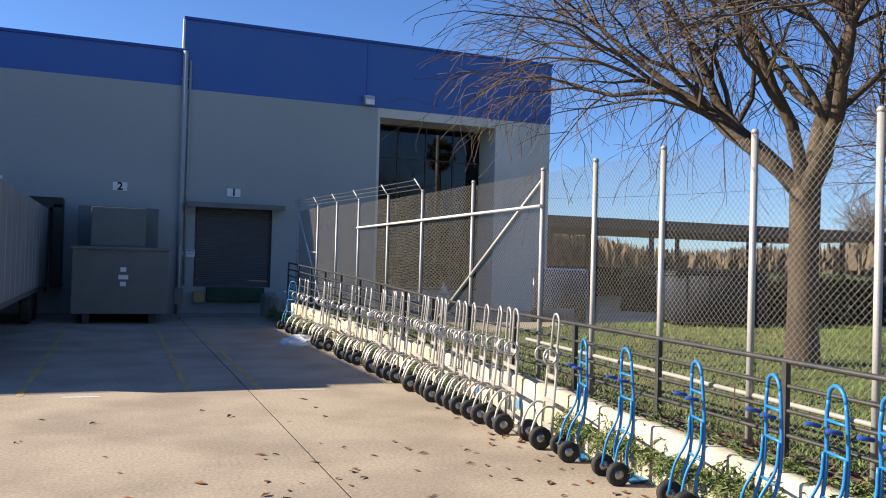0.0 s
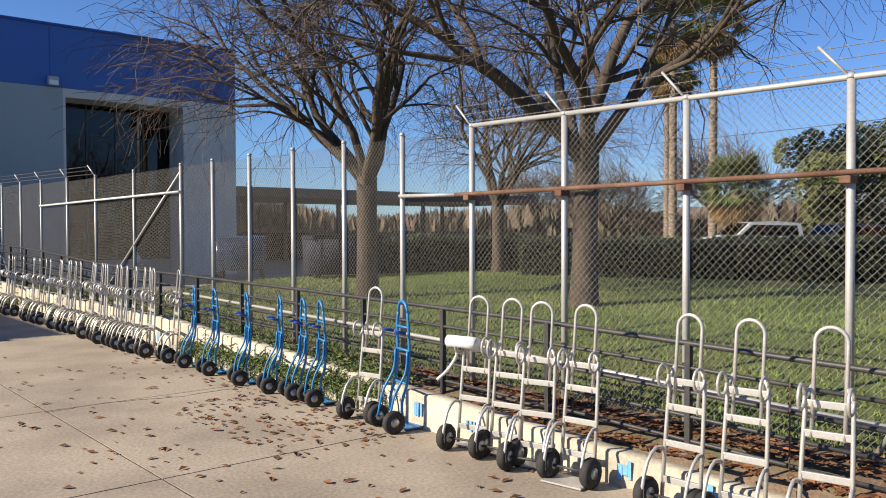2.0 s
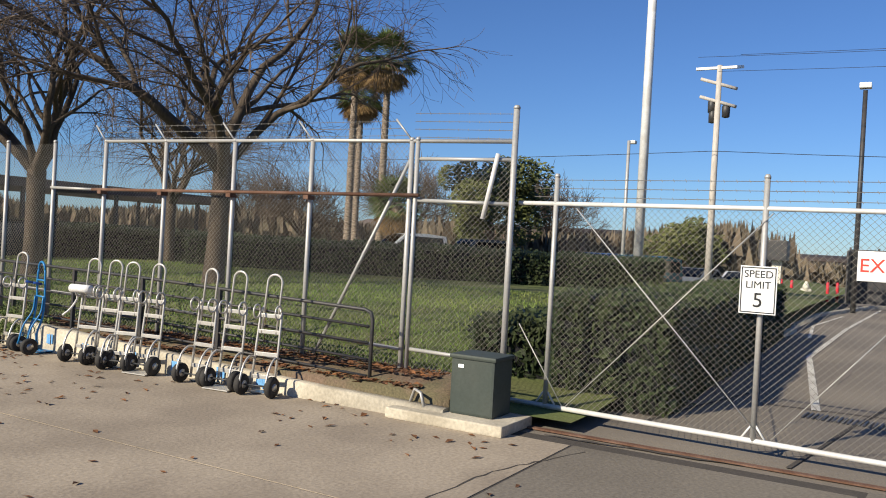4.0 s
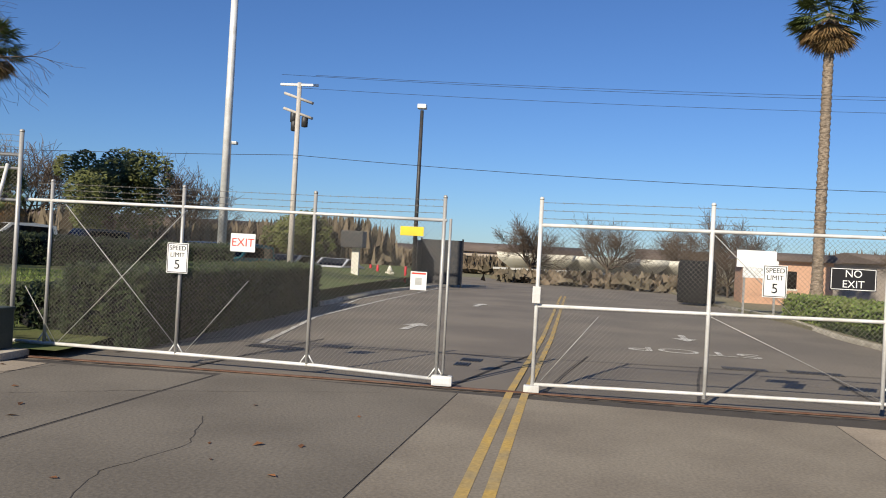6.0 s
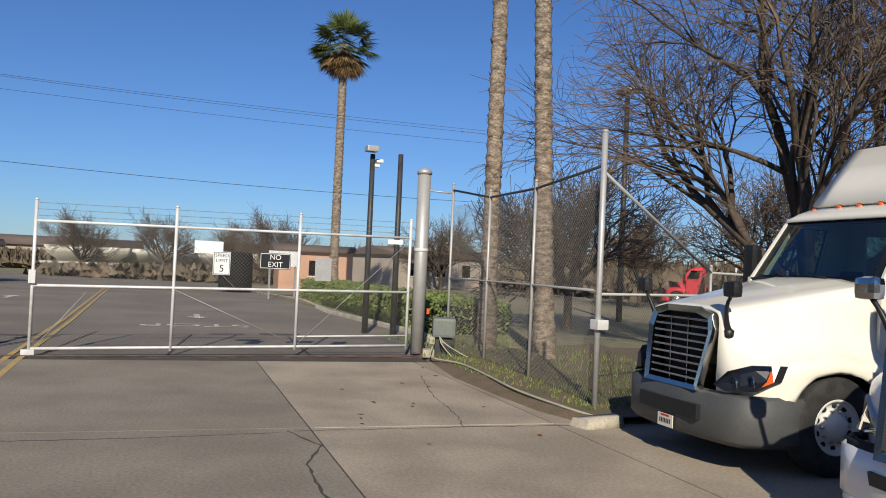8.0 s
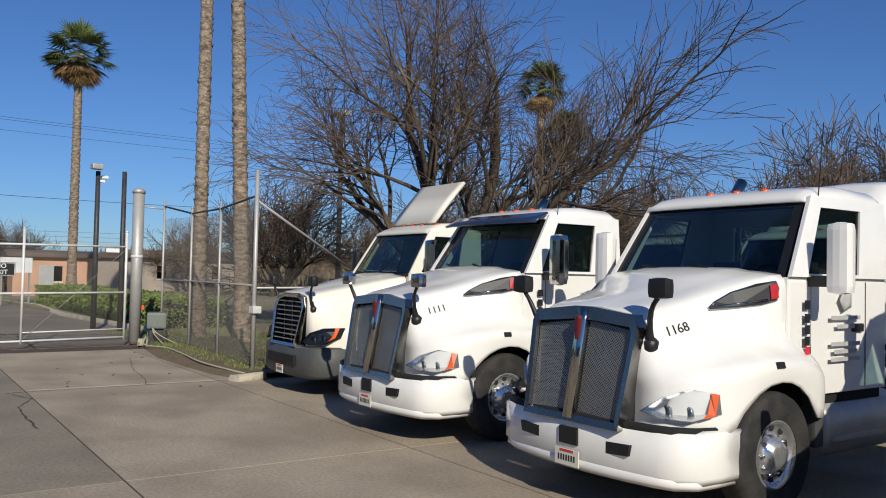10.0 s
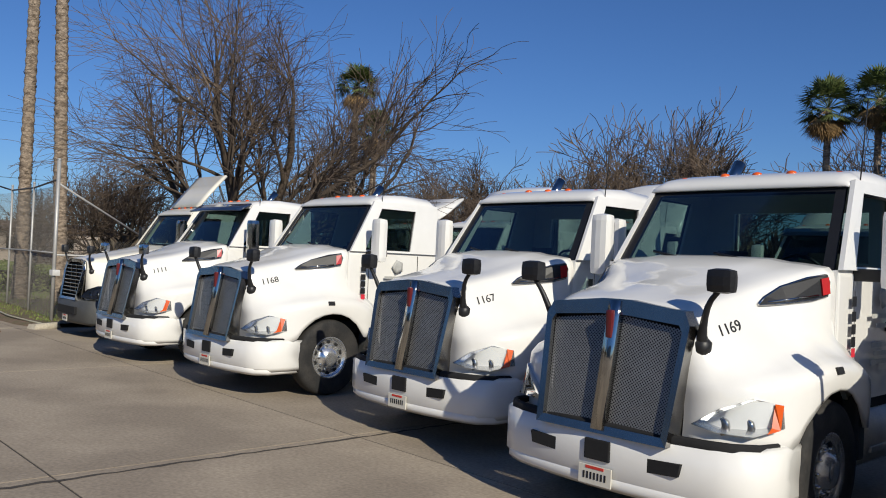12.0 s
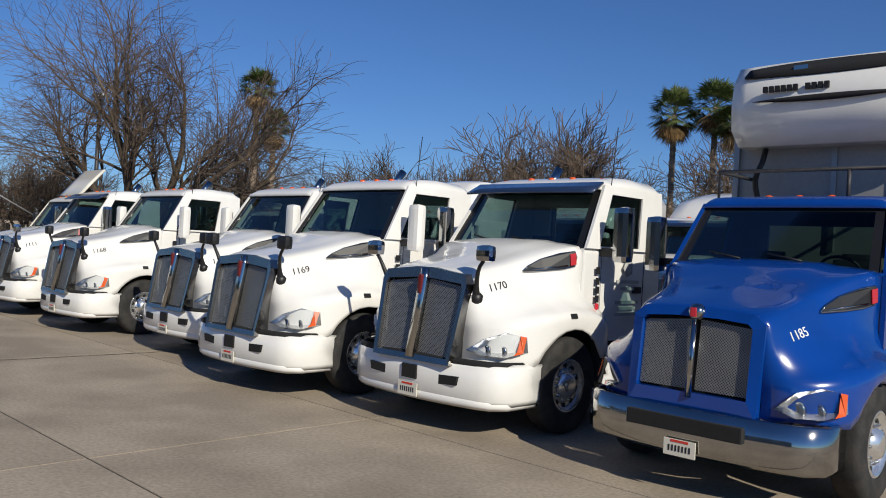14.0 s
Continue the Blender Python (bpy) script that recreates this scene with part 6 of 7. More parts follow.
def slatted_truck(m):
    """An ivory tractor with a slatted chrome grille, grey lower bumper and a tilted roof deflector."""
    t = thing("truck", "ivory day-cab truck with a slatted grille and grey bumper", "truck", m, "parked trucks")
    shape = dict(T3, short=.26, top=[(.2, 1.66), (.35, 1.70), (1.0, 1.83), (2.14, 2.02)], shoulder=[(.2, .60), (.4, .66), (1.0, .76), (1.7, .88), (2.14, 1.0)])
    bm = bmesh.new()
    add_loft(bm, hood_half(shape))
    mirror_x(bm)
    part("hood", thick(bm, -.02), IVORY_PAINT, t)
    A = lambda x, z: (x, -.10 - .15 * (z - .8) / .9, z)
    su = bmesh.new()
    outer = [A(-.50, .80), A(.50, .80), A(.60, 1.45), A(.55, 1.62), A(.3, 1.68), A(-.3, 1.68), A(-.55, 1.62), A(-.60, 1.45)]
    inner = [A(x * .87, .80 + (z - .80) * .86 + .05) for x, _, z in outer]
    fwd = Vector((0, .06, 0))
    rings = [[su.verts.new(Vector(p) + o) for p in r] for r, o in ((outer, -fwd * 5), (outer, fwd), (inner, fwd * .8), (inner, -fwd))]
    for ra, rb in zip(rings, rings[1:]):
        for k in range(8):
            su.faces.new((ra[k], ra[(k + 1) % 8], rb[(k + 1) % 8], rb[k]))
    bmesh.ops.recalc_face_normals(su, faces=su.faces[:])
    g = part("grille_surround", su, CHROME, t, "chrome grille surround")
    for k in range(9):
        z = .90 + k * .078
        w = .43 + .08 * (z - .9) / .6
        part("grille_slat", box_bm(-w, A(0, z)[1] - .01, z, w, A(0, z)[1] + .035, z + .022, .006), CHROME, g)
    for x in (-.16, .16):
        part("grille_slat", box_bm(x - .008, A(0, 1.2)[1] - .02, .86, x + .008, A(0, 1.2)[1] + .01, 1.56), CHROME, g)
    # black sheet painting the shade behind the slats
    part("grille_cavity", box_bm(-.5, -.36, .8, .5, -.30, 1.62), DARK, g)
    b = part("bumper", bumper_bm(.32, .80, 1.14, .9, .05), GREY_PLASTIC, t, "dark grey plastic bumper")
    for s in (-1, 1):
        part("fog_lamp", lathe_bm([(.02, .02), (.06, .02), (.07, 0), (.07, -.05)], (s * .74, -.135, .50), "y", 14), LENS, b)
        headlamp(t, s, [(.80, -.17, .90), (.94, -.22, .85), (1.14, -.35, .87), (1.24, -.56, .98), (1.22, -.65, 1.14), (1.09, -.41, 1.13), (.92, -.25, 1.05)], None, dark=True)
        hood_mirror(t, s, BLACK)
        side_mirror(t, s, BLACK, -2.22)
        part("cowl_side", box_bm(min(s * .95, s * 1.05), -2.26, 1.36, max(s * .95, s * 1.05), -1.90, 2.0, .03), IVORY_PAINT, t)
    # black box set in the bumper for the shade of its opening
    part("bumper_opening", box_bm(-.55, -.14, .50, .55, -.02, .66, .01), DARK, b)
    plate(t, -.012, .40)
    part("cowl", box_bm(-.98, -2.02, 1.88, .98, -1.88, 2.04, .02), BLACK, t)
    cab(t, IVORY_PAINT, GLASS, high=2.98, front=-1.86, back=-3.45, zb=2.06, zt=2.76)
    chassis(t, rim=WHITE_STEEL)
    bm = bmesh.new()
    add_loft(bm, [[(x, y, z) for x in np.linspace(-.74, .74, 9)] for y, z in ((-2.60, 3.0), (-2.86, 3.32), (-3.26, 3.78))])
    part("air_deflector", thick(bm, .05), IVORY_PAINT, t, "tilted ivory roof air deflector")
    for x in (-.6, .6):
        part("deflector_strut", tube_bm([(x, -3.4, 2.95), (x, -3.14, 3.6)], .025), DARK_STEEL, t)
    sp = box_bm(-1.086, -2.26, 1.66, -1.083, -2.10, 1.82)
    part("door_plate", sp, GREY_INK, t)
    return t


slatted_truck(truck_pose(-4.39, -21.86, -4.5, 1.0))


def blue_truck(m):
    """A blue box truck with a chrome bumper and a refrigeration unit over the cab."""
    t = thing("box_truck", "bright blue refrigerated box truck with a chrome bumper", "truck", m, "parked trucks")
    shape = dict(KW, top=[(.2, 1.56), (.35, 1.62), (1.0, 1.80), (2.14, 2.02)], crest=[(.22, 1.05), (.5, 1.12), (.9, 1.2), (1.3, 1.24), (1.8, 1.18), (2.14, 1.08)])
    bm = bmesh.new()
    add_loft(bm, hood_half(shape))
    mirror_x(bm)
    bonnet = part("hood", thick(bm, -.02), BLUE_PAINT, t)
    A = lambda x, z: (x, -.16 - .10 * (z - .8) / .9, z)
    su = bmesh.new()
    outer = [A(-.58, .72), A(.58, .72), A(.60, 1.5), A(.5, 1.58), A(.2, 1.6), A(-.2, 1.6), A(-.5, 1.58), A(-.60, 1.5)]
    inner = [A(-.5, .88), A(.5, .88), A(.5, 1.46), A(.46, 1.5), A(.2, 1.52), A(-.2, 1.52), A(-.46, 1.5), A(-.5, 1.46)]
    fwd = Vector((0, .05, 0))
    rings = [[su.verts.new(Vector(p) + o) for p in r] for r, o in ((outer, -fwd * 3), (outer, fwd * .6), (inner, fwd), (inner, -fwd * .6))]
    for ra, rb in zip(rings, rings[1:]):
        for k in range(8):
            su.faces.new((ra[k], ra[(k + 1) % 8], rb[(k + 1) % 8], rb[k]))
    bmesh.ops.recalc_face_normals(su, faces=su.faces[:])
    g = part("grille_surround", su, BLUE_PAINT, t)
    for s in (-1, 1):
        gm = bmesh.new()
        mesh_grille(gm, A(s * .03, .9), A(s * .49, .9), A(s * .49, 1.46), A(s * .03, 1.5))
        part("grille_mesh", gm, MESHWIRE, g)
    part("grille_bar", tube_bm([(0, A(0, .86)[1] + .05, .84), (0, A(0, 1.5)[1] + .06, 1.5)], [.03, .022], 8), CHROME, g)
    part("badge", lathe_bm([(.01, .10), (.05, .09), (.075, .05), (.07, 0)], (0, A(0, 1.55)[1], 1.56), "y", 16), CHROME, g, "chrome shield badge")
    part("badge_face", box_bm(-.028, A(0, 1.5)[1] + .09, 1.52, .028, A(0, 1.5)[1] + .102, 1.60, .01), RED_PAINT, g)
    # black sheet painting the shade behind the mesh
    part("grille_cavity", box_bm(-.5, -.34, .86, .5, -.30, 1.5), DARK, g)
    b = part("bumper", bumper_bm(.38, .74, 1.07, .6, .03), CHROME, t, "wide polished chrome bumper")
    # the opening's shade is a black box, not a hole
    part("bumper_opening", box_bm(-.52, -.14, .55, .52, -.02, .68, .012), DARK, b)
    for s in (-1, 1):
        headlamp(t, s, [(.78, -.25, .86), (.92, -.30, .80), (1.10, -.42, .80), (1.20, -.60, .84), (1.19, -.66, 1.0), (1.07, -.46, 1.04), (.92, -.32, 1.0)], None)
        side_mirror(t, s, CHROME)
        hood_vent(t, s, bonnet, -.10)
        part("cowl_side", box_bm(min(s * .95, s * 1.05), -1.98, 1.36, max(s * .95, s * 1.05), -1.62, 1.98, .03), BLUE_PAINT, t)
    plate(t, -.012, .42)
    part("cowl", box_bm(-.98, -1.74, 1.86, .98, -1.60, 2.0, .02), BLACK, t)
    cab(t, BLUE_PAINT, GLASS, high=2.74, zb=1.97, zt=2.58)
    chassis(t, fifth=False, length=9.5)
    decals(t, "1185", bonnet, SIGN_WHITE, door=False, low=.10)
    part("door_sticker", box_bm(-1.086, -1.92, 1.62, -1.083, -1.80, 1.72), AMBER, t)
    box = part("cargo_box", box_bm(-1.28, -10.4, 1.1, 1.28, -3.65, 4.0, .04), REEFER_GREY, t, "grey insulated cargo box")
    for x in (-1.27, 1.27):
        part("corner_post", box_bm(x - .035, -3.67, 1.1, x + .035, -3.60, 4.03), BRUSHED, box)
    for x in (-.55, .1):
        part("box_rib", box_bm(x - .03, -3.65, 2.2, x + .03, -3.62, 3.5), BRUSHED, box)
    # refrigeration unit
    bm = bmesh.new()
    rows = []
    for x in np.linspace(-1.15, 1.15, 13):
        k = 1 - .22 * abs(x / 1.15) ** 3
        rows.append([(x, -3.64, 3.42), (x, -3.64 + .35 * k, 3.43), (x, -3.64 + .62 * k, 3.60), (x, -3.64 + .66 * k, 3.90), (x, -3.64 + .60 * k, 4.17), (x, -3.64 + .40 * k, 4.38), (x, -3.64, 4.46)])
    add_loft(bm, rows, closed=True, caps=True)
    unit = part("cooling_unit", bm, WHITE_PAINT, t, "white refrigeration unit on the box front")
    def grille_row(z0, z1, half, y0, y1):
        bm = bmesh.new()
        add_loft(bm, [[(x, -3.64 + (y0 + .012) * (1 - .22 * abs(x / 1.15) ** 3), z0 + .05 * abs(x / half) ** 2), (x, -3.64 + (y1 + .012) * (1 - .22 * abs(x / 1.15) ** 3), z1 - .02 * abs(x / half) ** 2)] for x in np.linspace(-half, half, 15)])
        return thick(bm, .02)
    part("unit_grille", grille_row(4.17, 4.36, 1.0, .605, .43), DARK, unit)
    part("unit_slot", grille_row(3.85, 3.92, .85, .66, .66), DARK, unit)
    bm = bmesh.new()
    for k in range(11):
        if k != 6:
            add_box(bm, .66 - k * .068, -3.0, 3.99, .71 - k * .068, -2.965, 4.06)
    part("unit_lettering", bm, INK, unit)
    part("unit_logo", box_bm(.26, -3.2, 4.19, .42, -3.1, 4.30), CHROME, unit)
    for p in ([(-1.0, -2.6, 2.6), (-1.0, -2.6, 3.04), (1.0, -2.6, 3.04), (1.0, -2.6, 2.6)], [(-1.0, -3.5, 3.04), (-1.0, -2.6, 3.04)], [(1.0, -3.5, 3.04), (1.0, -2.6, 3.04)], [(-.4, -2.6, 2.7), (-.4, -2.6, 3.04)]):
        part("roof_rack", tube_bm(p, .022, 6), DARK_STEEL, t)
    part("hose", tube_bm(smooth_row([(.9, -3.6, 3.45), (.85, -3.4, 3.25), (.95, -3.45, 3.0), (.9, -3.6, 2.6)], 12), .035, 8), BLACK, t)
    return t


blue_truck(truck_pose(-25.28, -20.06, -3.4, 1.0))

# ---- trees ----
def grow(seed, height, trunk_r, trunk_h, spread=.9, levels=5, split=(2, 3), rise=.25, limb_r=.5, lean=(0, 0), forks=5, thin=.0045, extra=2, wob=.2, droop=.10, low=.45):
    """A bare broad-leaved tree: trunk and limbs in one mesh, fine twigs in another."""
    rnd_ = random.Random(seed)
    wood, twig = bmesh.new(), bmesh.new()
    tips = []

    def branch(p, d, length, r, level):
        n = 6 if level < 2 else 4
        pts, rs = [p.copy()], [r]
        q, e = p.copy(), d.copy()
        for k in range(n):
            lift = rise * .18 if level < 3 else rise * .10 - droop * (k + 1) / n
            e = (e + Vector((rnd_.gauss(0, wob), rnd_.gauss(0, wob), rnd_.gauss(0, wob * .7) + lift))).normalized()
            q = q + e * (length / n)
            pts.append(q.copy())
            rs.append(max(r * (1 - .55 * (k + 1) / n), thin))
        if level <= 2:
            add_tube(wood, pts, rs, 8 if level == 0 else 6, False)
        else:
            add_tube(twig, pts, rs, 4 if level == 3 else 3, False)
        if level >= levels:
            return
        kids = rnd_.randint(*split) + (extra if level in (1, 2, 3) else 0)
        for k in range(kids):
            f = rnd_.uniform(.3, 1.0) if level else rnd_.uniform(.55, 1)
            i = min(int(f * n), n - 1)
            base = pts[i].lerp(pts[i + 1], f * n - i)
            ax = e.orthogonal()
            ax.rotate(Matrix.Rotation(rnd_.uniform(0, 2 * math.pi), 3, e))
            nd = (e * math.cos(a := rnd_.uniform(.35, .85) * spread) + ax.normalized() * math.sin(a)).normalized()
            branch(base, nd, length * rnd_.uniform(.52, .78), max(rs[i] * rnd_.uniform(.45, .65), .004), level + 1)
        branch(pts[-1], e, length * rnd_.uniform(.55, .75), rs[-1], level + 1)

    base = Vector((0, 0, -.2))
    top = Vector((lean[0], lean[1], trunk_h))
    pts = [base, base.lerp(top, .08), base.lerp(top, .35), base.lerp(top, .7), top]
    add_tube(wood, pts, [trunk_r * 1.25, trunk_r * 1.02, trunk_r * .84, trunk_r * .8, trunk_r * .85], 12, True)
    for k in range(forks):
        a = 2 * math.pi * (k + rnd_.uniform(-.25, .25)) / forks
        el = rnd_.uniform(low, 1.1) if k else 1.3
        d = Vector((math.cos(a) * math.cos(el), math.sin(a) * math.cos(el), math.sin(el)))
        branch(base.lerp(top, rnd_.uniform(.88, 1)), d, (height - trunk_h) * rnd_.uniform(.42, .55), trunk_r * limb_r * rnd_.uniform(.8, 1.15), 1)
    return wood, twig


def tree_kind(seed, label, **kw):
    wood, twig = grow(seed, **kw)
    t = thing("tree", label, "tree")
    part("trunk", wood, BARK, t)
    tagged(part("crown", twig, TWIG, t, "crown of fine bare twigs"), kind="stuff")
    return t


def place(ob, x, y, z, yaw, s=1.0, label=""):
    c = copy_thing(ob, pose(x, y, z, 0, 0, yaw) @ Matrix.Diagonal((s, s, s, 1)))
    c.scale = (s, s, s)
    c.location, c.rotation_euler = (x, y, z), (0, 0, radians(yaw))
    if label:
        tagged(c, label)
    return c


BARE = "bare winter tree with a broad twiggy crown"
tree_a = tree_kind(3, BARE + " on the lawn", height=9.6, trunk_r=.25, trunk_h=2.5, spread=1.05, levels=5, forks=6, rise=.22, limb_r=.52, extra=2, droop=.16, low=.5)
tree_a.location = (8.62, 7.75, .72)
tree_b = tree_kind(11, "tall bare tree with a thick leaning trunk on the lawn", height=10.6, trunk_r=.27, trunk_h=2.8, spread=1.0, levels=5, forks=5, rise=.26, limb_r=.58, lean=(.45, .3), extra=2, droop=.14, low=.55)
tree_b.location = (10.15, 3.4, .7)
place(tree_a, 16.3, 11.8, .8, 140, .85, "slender bare tree farther back on the lawn")
tree_c = tree_kind(21, "large bare tree with a wide dome of branches behind the trucks", height=10.9, trunk_r=.38, trunk_h=1.6, spread=.86, levels=5, forks=6, rise=.3, limb_r=.56, thin=.007, extra=3, wob=.17, droop=.1, low=.42)
tree_c.location = (.75, -29.7, 0)
tree_d = tree_kind(31, "small bare tree among the far trees", height=6.5, trunk_r=.17, trunk_h=1.4, spread=1.05, levels=4, forks=8, rise=.3, limb_r=.5, thin=.011, extra=3, wob=.2, droop=.0, low=.4)
tree_d.location = (12.0, -30.5, 0)
FAR = [(30, -48, 1.3), (22, -50, 1.2), (14, -56, 1.25), (4, -60, 1.35), (-3, -58, 1.3), (-10, -62, 1.4), (-18, -60, 1.5), (-26, -64, 1.5), (-6, -48, .8), (-16, -50, .9), (40, -45, 1.2), (52, -42, 1.1), (60, -30, 1.0), (72, -22, 1.0), (66, -14, .9), (85, -30, 1.2), (50, -27, .7)]
r_ = random.Random(2)
for x, y, s in FAR:
    place(tree_d, x + r_.uniform(-1, 1), y + r_.uniform(-1, 1), 0, r_.uniform(0, 360), s * (1.3 if x < 28 else .95) * r_.uniform(.85, 1.1), "bare tree in the far row behind the yard")
for x, y, s in ((9.9, -46, 1.0), (6.9, -47, 1.05), (-0.5, -46, 1.15), (-2.5, -48, 1.0)):
    place(tree_d, x, y, 0, r_.uniform(0, 360), s, "bare tree in the row behind the trucks")
for x, y, s in ((50, 40, 1.0), (60, 30, 1.3), (70, 20, 1.2), (45, 30, .9)):
    place(tree_d, x, y, .5, r_.uniform(0, 360), s * 1.25, "bare tree beyond the lawn")


def palm(name, x, y, h, r, crown, seed, label, z=0, skirt=1.0, lean=(0, 0)):
    """A fan palm: ringed trunk, green fans and a skirt of dead ones."""
    rr = random.Random(seed)
    t = thing(name, label, "palm", pose(x, y, z), "fan palms")
    bm = bmesh.new()
    n = max(14, int(h / .16))
    pts, rs = [], []
    for k in range(n + 1):
        f = k / n
        pts.append((lean[0] * f, lean[1] * f, h * f))
        rs.append(r * (1.35 - .35 * min(f * 8, 1)) * (1 - .2 * f) * (1.10 if k % 2 else .94))
    add_tube(bm, pts, rs, 12)
    for k in range(int(h * 16)):
        f = rr.random()
        a = rr.uniform(0, 6.28)
        R = r * (1.0 - .2 * f) * 1.0
        c = Vector((lean[0] * f + math.cos(a) * R, lean[1] * f + math.sin(a) * R, h * f))
        o, tn = Vector((math.cos(a), math.sin(a), 0)), Vector((-math.sin(a), math.cos(a), 0))
        bm.faces.new([bm.verts.new(v) for v in (c - tn * .07, c + tn * .07, c + o * .05 + Vector((0, 0, .10)))])
    part("trunk", bm, PALM_BARK, t)
    top = Vector((lean[0], lean[1], h))
    for nm, mat, count, lo, hi, ln in (("fronds", PALM_GREEN, 56, -.45, 1.4, .95), ("dead_skirt", PALM_DEAD, int(34 * skirt), -1.45, -.65, .8)):
        bm = bmesh.new()
        for k in range(count):
            a, el = rr.uniform(0, 6.28), rr.uniform(lo, hi)
            d = Vector((math.cos(a) * math.cos(el), math.sin(a) * math.cos(el), math.sin(el)))
            l = crown * ln * rr.uniform(.45, .65)
            hub = top + d * l
            add_tube(bm, [top, hub], .012, 3, False)
            s = d.cross(Vector((0, 0, 1)))
            s = s.normalized() if s.length > .05 else Vector((1, 0, 0))
            u = s.cross(d)
            for j in range(17):
                b = (j / 16 - .5) * 2.8
                e = (d * math.cos(b) + s * math.sin(b)).normalized()
                q = hub + e * crown * .5 * rr.uniform(.8, 1.1) + Vector((0, 0, -.16 * crown * abs(math.sin(b)) - .1))
                w = e.cross(u).normalized() * .022 * crown
                mid = hub.lerp(q, .55) + Vector((0, 0, .05))
                bm.faces.new([bm.verts.new(v) for v in (hub, mid + w, q, mid - w)])
        tagged(part(nm, bm, mat, t), kind="stuff")
    return t


palm("palm_tree", 5.73, -24.5, 13.0, .2, 1.6, 1, "tall fan palm with a rough trunk behind the fence")
palm("palm_tree", 3.9, -25.05, 13.0, .21, 1.6, 2, "tall fan palm with a rough trunk behind the fence", lean=(.8, .2))
palm("palm_tree", 35.1, -28.5, 14.9, .28, 2.15, 3, "tall fan palm with a shaggy crown beyond the drive", skirt=1.3)
for k, (x, y, h) in enumerate(((6.2, -38.7, 9.7), (5.5, -39.3, 7.7), (-9.6, -53, 9.6), (-11.6, -53.4, 9.9), (-13.4, -52, 8.8))):
    palm("palm_tree", x, y, h, .17, 1.2 if k < 2 else 1.6, 10 + k, "fan palm standing behind the truck park", skirt=.6)
for k, (x, y, h) in enumerate(((35.3, 18.4, 12.6), (35.1, 16.0, 12.2), (43, 23.5, 12.0), (46, 26, 12.5))):
    palm("palm_tree", x, y, h, .22, 2.0, 20 + k, "tall fan palm beyond the lawn")
palm("palm_tree", 33.9, 14.1, 3.6, .34, 1.9, 30, "short fan palm with a shaggy dead skirt", skirt=2.4, z=.5)


def leafy(name, x, y, z, rx, ry, rz, n, mat, label, seed, leaf=.16, category="tree", trunk=0.0):
    """A leaf mass of many small leaves round uneven clumps."""
    rr = random.Random(seed)
    t = thing(name, label, category, pose(x, y, z))
    clumps = [(Vector((rr.gauss(0, .42) * rx, rr.gauss(0, .42) * ry, rr.uniform(-.7, .8) * rz)), rr.uniform(.25, .45)) for _ in range(26)]
    bm = bmesh.new()
    for k in range(n):
        c, s = clumps[k % len(clumps)]
        d = Vector((rr.gauss(0, 1), rr.gauss(0, 1), rr.gauss(0, 1))).normalized() * rr.uniform(.75, 1.05)
        p = c + Vector((d.x * rx, d.y * ry, d.z * rz)) * s
        a = Vector((rr.gauss(0, 1), rr.gauss(0, 1), rr.gauss(0, .6))).normalized() * leaf
        b = a.orthogonal().normalized() * leaf * .5
        bm.faces.new([bm.verts.new(v) for v in (p - a, p + b, p + a, p - b)])
    tagged(part("leaves", bm, mat, t), kind="stuff")
    if trunk:
        part("trunk", tube_bm([(0, 0, -z), (0.1, 0, -rz * .4), (0, .1, 0)], [trunk, trunk * .8, trunk * .5], 8), BARK, t)
    return t


leafy("evergreen_tree", 43.5, 13.2, 4.3, 3.4, 3.4, 3.3, 14000, LEAF, "dense round evergreen tree beyond the car park", 1, .15, trunk=.3)
leafy("evergreen_tree", 52, 3, 2.6, 2.4, 2.4, 2.0, 2500, LEAF, "small evergreen tree beyond the car park", 2, .2, trunk=.15)
for k, (x, y, s) in enumerate(((-1, -46, 1.6), (-14, -55, 2.0), (-20, -52, 1.8), (8, -50, 1.8), (16, -48, 1.6))):
    leafy("evergreen_shrub", x, y, s * 1.3, s * 1.3, s * 1.3, s * 1.2, 1600, LEAF, "dull green tree among the bare ones", 5 + k, .2, trunk=.1)


